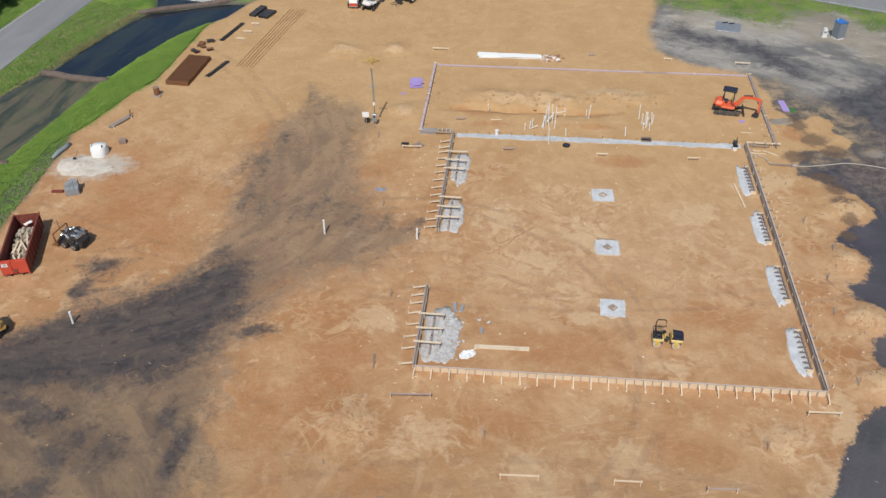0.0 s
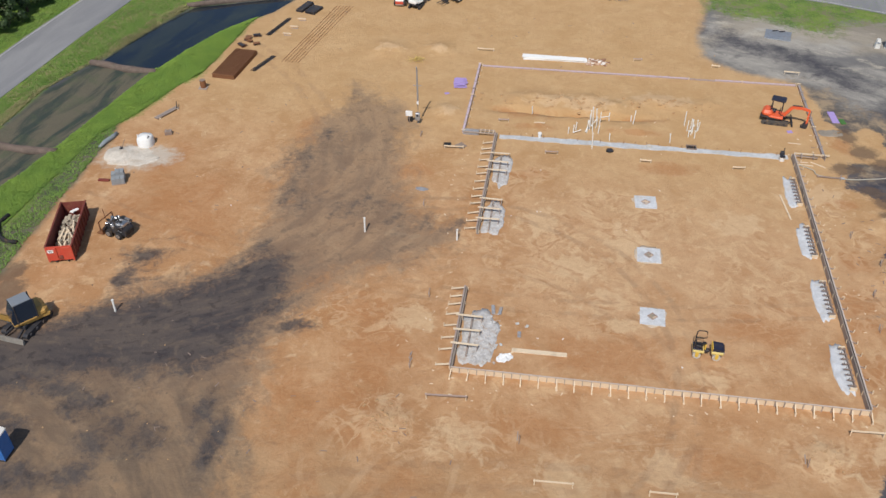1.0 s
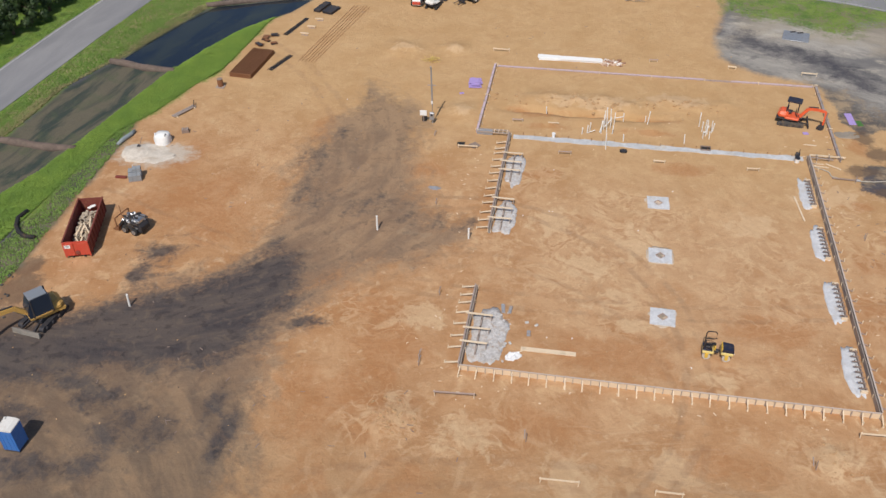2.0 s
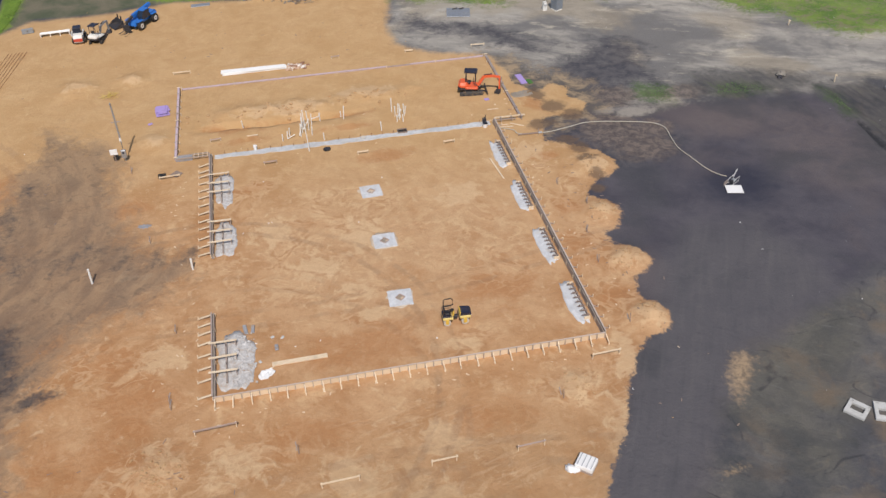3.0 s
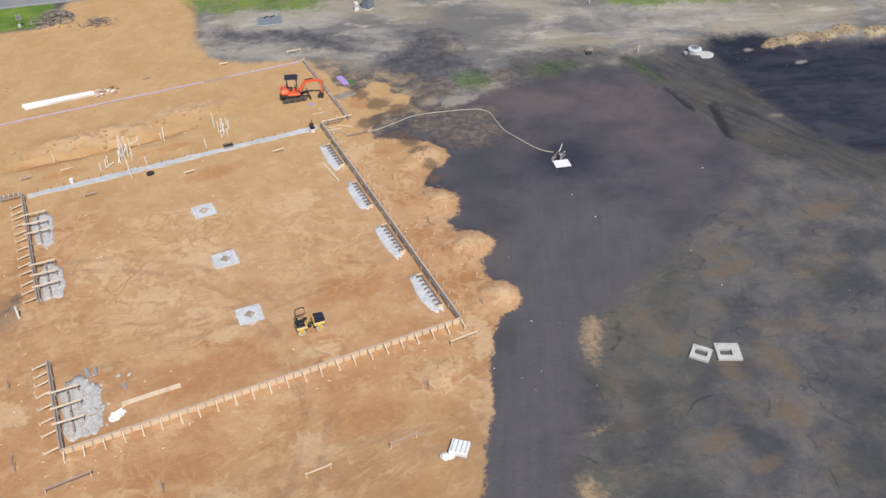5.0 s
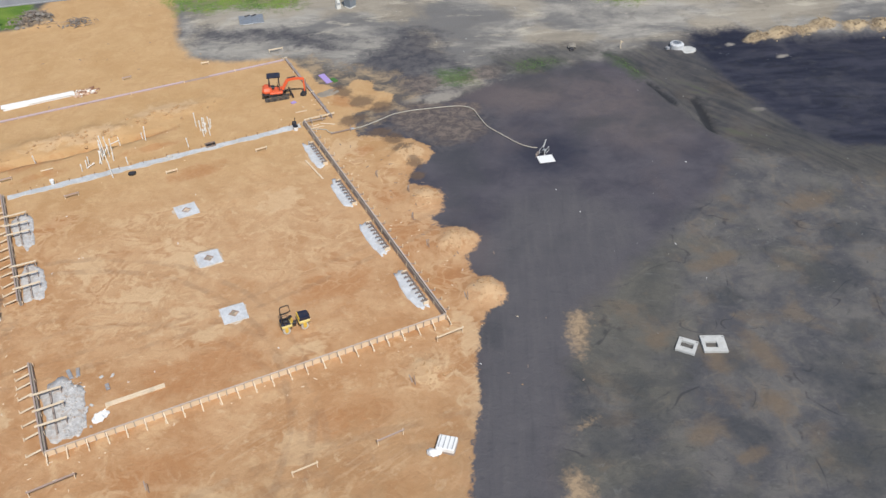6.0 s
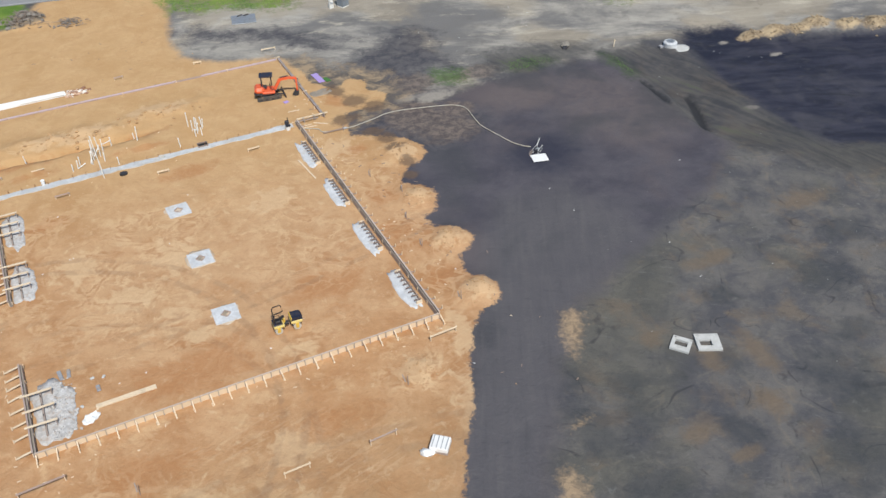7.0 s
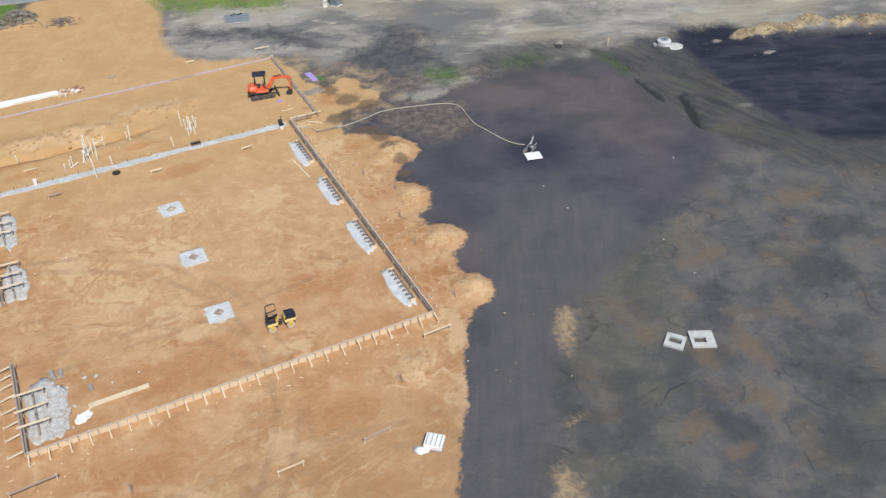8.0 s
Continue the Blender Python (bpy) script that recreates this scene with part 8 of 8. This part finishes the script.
def slab_with_hole(x, y, rz, sx, sy, hx, hy, ox, oy, label):
    d = thing("precast_slab", label, "concrete slab", x, y, rz, None, "precast slabs")
    t = 0.18
    x0, x1, y0, y1 = -sx / 2, sx / 2, -sy / 2, sy / 2
    a0, a1, b0, b1 = ox - hx / 2, ox + hx / 2, oy - hy / 2, oy + hy / 2
    b = B()
    for c, s in ((((x0 + a0) / 2, 0), (a0 - x0, sy)), (((a1 + x1) / 2, 0), (x1 - a1, sy)), (((a0 + a1) / 2, (y0 + b0) / 2), (hx, b0 - y0)), (((a0 + a1) / 2, (b1 + y1) / 2), (hx, y1 - b1))):
        b.box((c[0], c[1], t / 2 + 0.03), (s[0], s[1], t))
    b.link("slab", CAST, d)
    for q, s, rot in (((a0 + a1) / 2, b0 - 0.05, 0), ((a0 + a1) / 2, b1 + 0.05, 0)):
        B().box((q, s, t + 0.045), (hx + 0.2, 0.09, 0.03), ch=0.005).link("seat_rim", CAST, d)
    for s in (-1, 1):
        B().tube([(s * sx * 0.4, y1 - 0.2, t + 0.02), (s * sx * 0.4, y1 - 0.2, t + 0.07), (s * sx * 0.4 + 0.12, y1 - 0.2, t + 0.07), (s * sx * 0.4 + 0.12, y1 - 0.2, t + 0.02)], 0.018, 6).link("lifting_eye", DARK_STEEL, d)


slab_with_hole(45.6, -11.3, -51, 1.5, 1.5, 0.95, 0.62, 0.0, 0.05, "pale precast concrete slab with a square opening")
slab_with_hole(47.6, -12.05, -26, 1.85, 1.75, 0.92, 0.62, -0.2, -0.12, "larger pale precast concrete slab with a square opening")
pallet = thing("wrapped_pallet", "pallet load wrapped in white plastic", "pallet", 24.85, -11.6, -40)
B().box((0, 0, 0.07), (1.35, 1.25, 0.12)).link("pallet", GREY_BOARD, pallet)
B().box((0, 0, 0.33), (1.3, 1.2, 0.4), ch=0.05).link("load", WHITE, pallet, "white wrapped load")
for k in range(4):
    B().box((-0.48 + 0.32 * k, 0, 0.545), (0.05, 1.1, 0.02)).link("strap", STEEL, pallet)
bagw = thing("white_bag", "crumpled white plastic bag on the sand", "bag", 23.8, -11.75, -30)
B().lump((0, 0, 0.16), (0.5, 0.32, 0.2), 3, 0.5, 12).link("bag", WHITE, bagw, "", True)
tagged(blot(78.5, 30.4, 3.0, 1.9, hz(78.5, 30.4), 0.05, 41, 40, 0.14, 2.2).link("concrete_apron", CAST, None, "", True), "rounded grey concrete apron round a manhole", "concrete spill")
mh = thing("manhole", "grey precast manhole ring with a cover", "manhole", 78.0, 31.4)
B().tube([(0, 0, -0.1), (0, 0, 0.5), (0, 0, 0.62)], [0.85, 0.85, 0.7], 24).link("ring", CONCRETE, mh)
B().tube([(0, 0, 0.62), (0, 0, 0.68)], 0.5, 20).link("cover", STEEL, mh)
for k in range(3):
    a = 2.1 * k
    B().box((0.28 * math.cos(a), 0.28 * math.sin(a), 0.69), (0.36, 0.06, 0.03), math.degrees(a)).link("cover_rib", DARK_STEEL, mh)
sb = thing("sand_bag", "pale block beside the manhole", "block", 76.6, 31.4)
B().box((0, 0, 0.2), (0.45, 0.5, 0.4), ch=0.08).link("block", SPILL, sb)
rock = thing("broken_block", "grey broken concrete block on dark soil", "block", 66.5, 37.3, 20)
B().lump((0, 0, 0.3), (0.55, 0.45, 0.35), 5, 0.6, 9).link("block", SILT, rock)
# added dark lump that imitates the shadow beside the block
B().lump((-0.5, -0.3, 0.15), (0.4, 0.3, 0.2), 6, 0.6, 8).link("shade_lump", DARK_STEEL, rock, "dark lump standing in for the block's shadow")
for x, y, h in ((71.7, 34.4, 1.0), (74.6, 50.0, 0.8)):
    s = thing("marker_stake", "pale wooden marker stake with a cross lath", "stake", x, y, 0, None, "marker stakes")
    B().box((0, 0, h / 2), (0.09, 0.09, h)).link("stake", LUMBER, s)
    B().box((0.02, -0.06, h * 0.85), (0.35, 0.03, 0.09)).link("lath", LUMBER, s)
# stones and clods
def clods(name, label, spots, material, seed):
    g, b = random.Random(seed), B()
    for cx, cy, rx, ry, n, lo, hi in spots:
        for k in range(n):
            x, y = cx + g.gauss(0, rx), cy + g.gauss(0, ry)
            r = g.uniform(lo, hi)
            b.lump((x, y, hz(x, y) + r * 0.3), (r, r * g.uniform(0.6, 1.2), r * 0.55), g.random() * 50, 0.6, 6)
    tagged(b.link(name, material), label, "stones", kind="stuff")


EARTH = mineral("dark_clod", (0.10, 0.095, 0.09), (0.05, 0.048, 0.048), (0.13, 0.10, 0.075), 0.4, 2.0)
SAND_CLOD = mineral("sand_clod", (0.54, 0.35, 0.185), (0.42, 0.26, 0.13), (0.30, 0.19, 0.10), 0.4, 1.2)
clods("pale_stones", "scattered small pale stones on dark soil", [(60, -2, 9, 7, 30, 0.015, 0.035), (72, 8, 3, 8, 24, 0.015, 0.035), (85, 24, 9, 5, 16, 0.03, 0.06), (60, 52, 12, 6, 30, 0.03, 0.07)], CAST, 1)
clods("dark_clods", "dark earth clods and debris", [(-42, 0, 1.6, 2.5, 50, 0.06, 0.22), (-27, 2, 6, 5, 40, 0.03, 0.08)], EARTH, 2)
OCHRE = mineral("ochre_clod", (0.47, 0.375, 0.25), (0.29, 0.22, 0.145), (0.16, 0.12, 0.08), 0.5, 2.0)
clods("ridge_clods", "tan earth clods on the spoil ridge", [(x, y, r * 0.6, r * 0.35, 40, 0.05, 0.2) for x, y, r, h in RIDGE], OCHRE, 9)
clods("sand_clods", "sand clods along the spoil heaps", [(38.0, 24.3, 0.7, 0.8, 36, 0.04, 0.13), (36.1, 16.4, 0.7, 0.7, 36, 0.04, 0.13), (35.8, 8.7, 0.7, 0.7, 36, 0.04, 0.13), (34.7, 1.6, 0.7, 0.8, 36, 0.04, 0.13),
                                                         (8, 42.8, 5, 0.9, 60, 0.06, 0.22), (18.5, 43.8, 2, 0.7, 30, 0.06, 0.22), (-4.2, -5.6, 1.1, 0.9, 60, 0.05, 0.15), (26.7, -4.4, 0.9, 0.7, 30, 0.04, 0.12), (-8, -6, 20, 6, 60, 0.03, 0.08), (-2, 60, 20, 8, 60, 0.03, 0.1)], SAND_CLOD, 3)


# small litter on the pad
def litter(name, label, spots, material, seed, long):
    g, b = random.Random(seed), B()
    for cx, cy, rx, ry, n in spots:
        for k in range(n):
            x, y, a = cx + g.gauss(0, rx), cy + g.gauss(0, ry), g.uniform(0, 180)
            b.box((x, y, hz(x, y) + 0.03), (g.uniform(0.1, long), g.uniform(0.04, 0.09), 0.03), a)
    tagged(b.link(name, material), label, "litter", kind="stuff")


litter("wood_chips", "scattered off-cuts of pale timber on the sand", [(0, -1.5, 2, 1.2, 10), (15, -1.5, 9, 0.5, 14), (-2.5, 6, 1.2, 4, 12), (-2.2, 26, 1, 5, 14), (32.4, 16, 0.8, 10, 22), (31, 36, 2, 1.5, 10), (10, 37, 6, 2, 14)], LUMBER, 21, 0.3)
litter("dark_scraps", "scattered dark twigs and wire on the sand", [(-12, -8, 8, 5, 30), (35, 14, 1.5, 10, 40), (0, 60, 16, 6, 30), (-25, 30, 6, 10, 30)], BROWN_BOARD, 22, 0.5)
litter("white_scraps", "small white scraps of plastic on the ground", [(15, 16, 9, 10, 8), (50, 0, 9, 9, 6), (5, 5, 2, 2, 6), (-20, 30, 10, 12, 3)], WHITE, 23, 0.16)

# flat steel sheet and battens added in place of a reflecting puddle
sheet = thing("puddle_sheet", "pale grey sheet standing in for a bright puddle in a wet hollow", "sheet", 33.4, 64.5, -12)
B().box((0, 0, 0.07), (3.2, 2.9, 0.05), ch=0.02).link("sheet", STEEL, sheet)
B().box((0, 0, 0.03), (2.7, 2.4, 0.05)).link("bearer", GREY_BOARD, sheet)
for q in (-0.5, 0.35):
    B().beam((q - 0.3, 1.0, 0.12), (q + 0.4, 1.25, 0.2), 0.14, 0.1).link("batten", DARK_STEEL, sheet)

# brushwood heaps and signs at the north edge
heap_ = B()
g = random.Random(31)
for k in range(150):
    x, y = (7.3 + g.gauss(0, 1.1), 77.8 + g.gauss(0, 1.0)) if k < 115 else (12.4 + g.gauss(0, 0.8), 74.0 + g.gauss(0, 0.5))
    a, L = g.uniform(0, 6.28), g.uniform(0.4, 1.5)
    z = hz(x, y) + g.uniform(0.02, 0.35)
    heap_.tube([(x, y, z), (x + math.cos(a) * L * 0.5, y + math.sin(a) * L * 0.5, z + g.uniform(0, 0.25)), (x + math.cos(a) * L, y + math.sin(a) * L, z + g.uniform(-0.1, 0.2))], [0.06, 0.045, 0.02], 5)
tagged(heap_.link("brushwood", BARK_GREY), "heap of grey brushwood and stumps on pale earth", "brushwood", kind="stuff")
clods("stump_clods", "grey and dark clods in the brush heap", [(7.3, 77.8, 1.2, 1.0, 70, 0.1, 0.4), (12.4, 74.0, 0.8, 0.5, 30, 0.08, 0.25)], SILT, 12)
sign = thing("site_sign", "small grey sign board on a dark post in grass", "sign", 2.9, 77.9, 8)
B().box((0, 0, 0.7), (0.1, 0.1, 1.7)).link("post", BROWN_BOARD, sign)
B().box((0, -0.07, 1.35), (0.7, 0.05, 0.7), ch=0.01).link("board", STEEL, sign)
for k in range(3):
    B().box((0, -0.1, 1.55 - 0.18 * k), (0.5 - 0.1 * k, 0.01, 0.06)).link("print_bar", PRINT, sign)
B().box((-0.15, -0.25, 0.25), (0.4, 0.3, 0.45), ch=0.05).link("base_block", CAST, sign)
hyd = thing("hydrant", "white hydrant post on the grass verge", "hydrant", -7.6, 80.6)
B().tube([(0, 0, 0), (0, 0, 0.7), (0, 0, 0.85)], [0.14, 0.14, 0.06], 12).link("barrel", PVC, hyd)
B().tube([(-0.22, 0, 0.55), (0.22, 0, 0.55)], 0.07, 10).link("nozzle", DARK_STEEL, hyd)
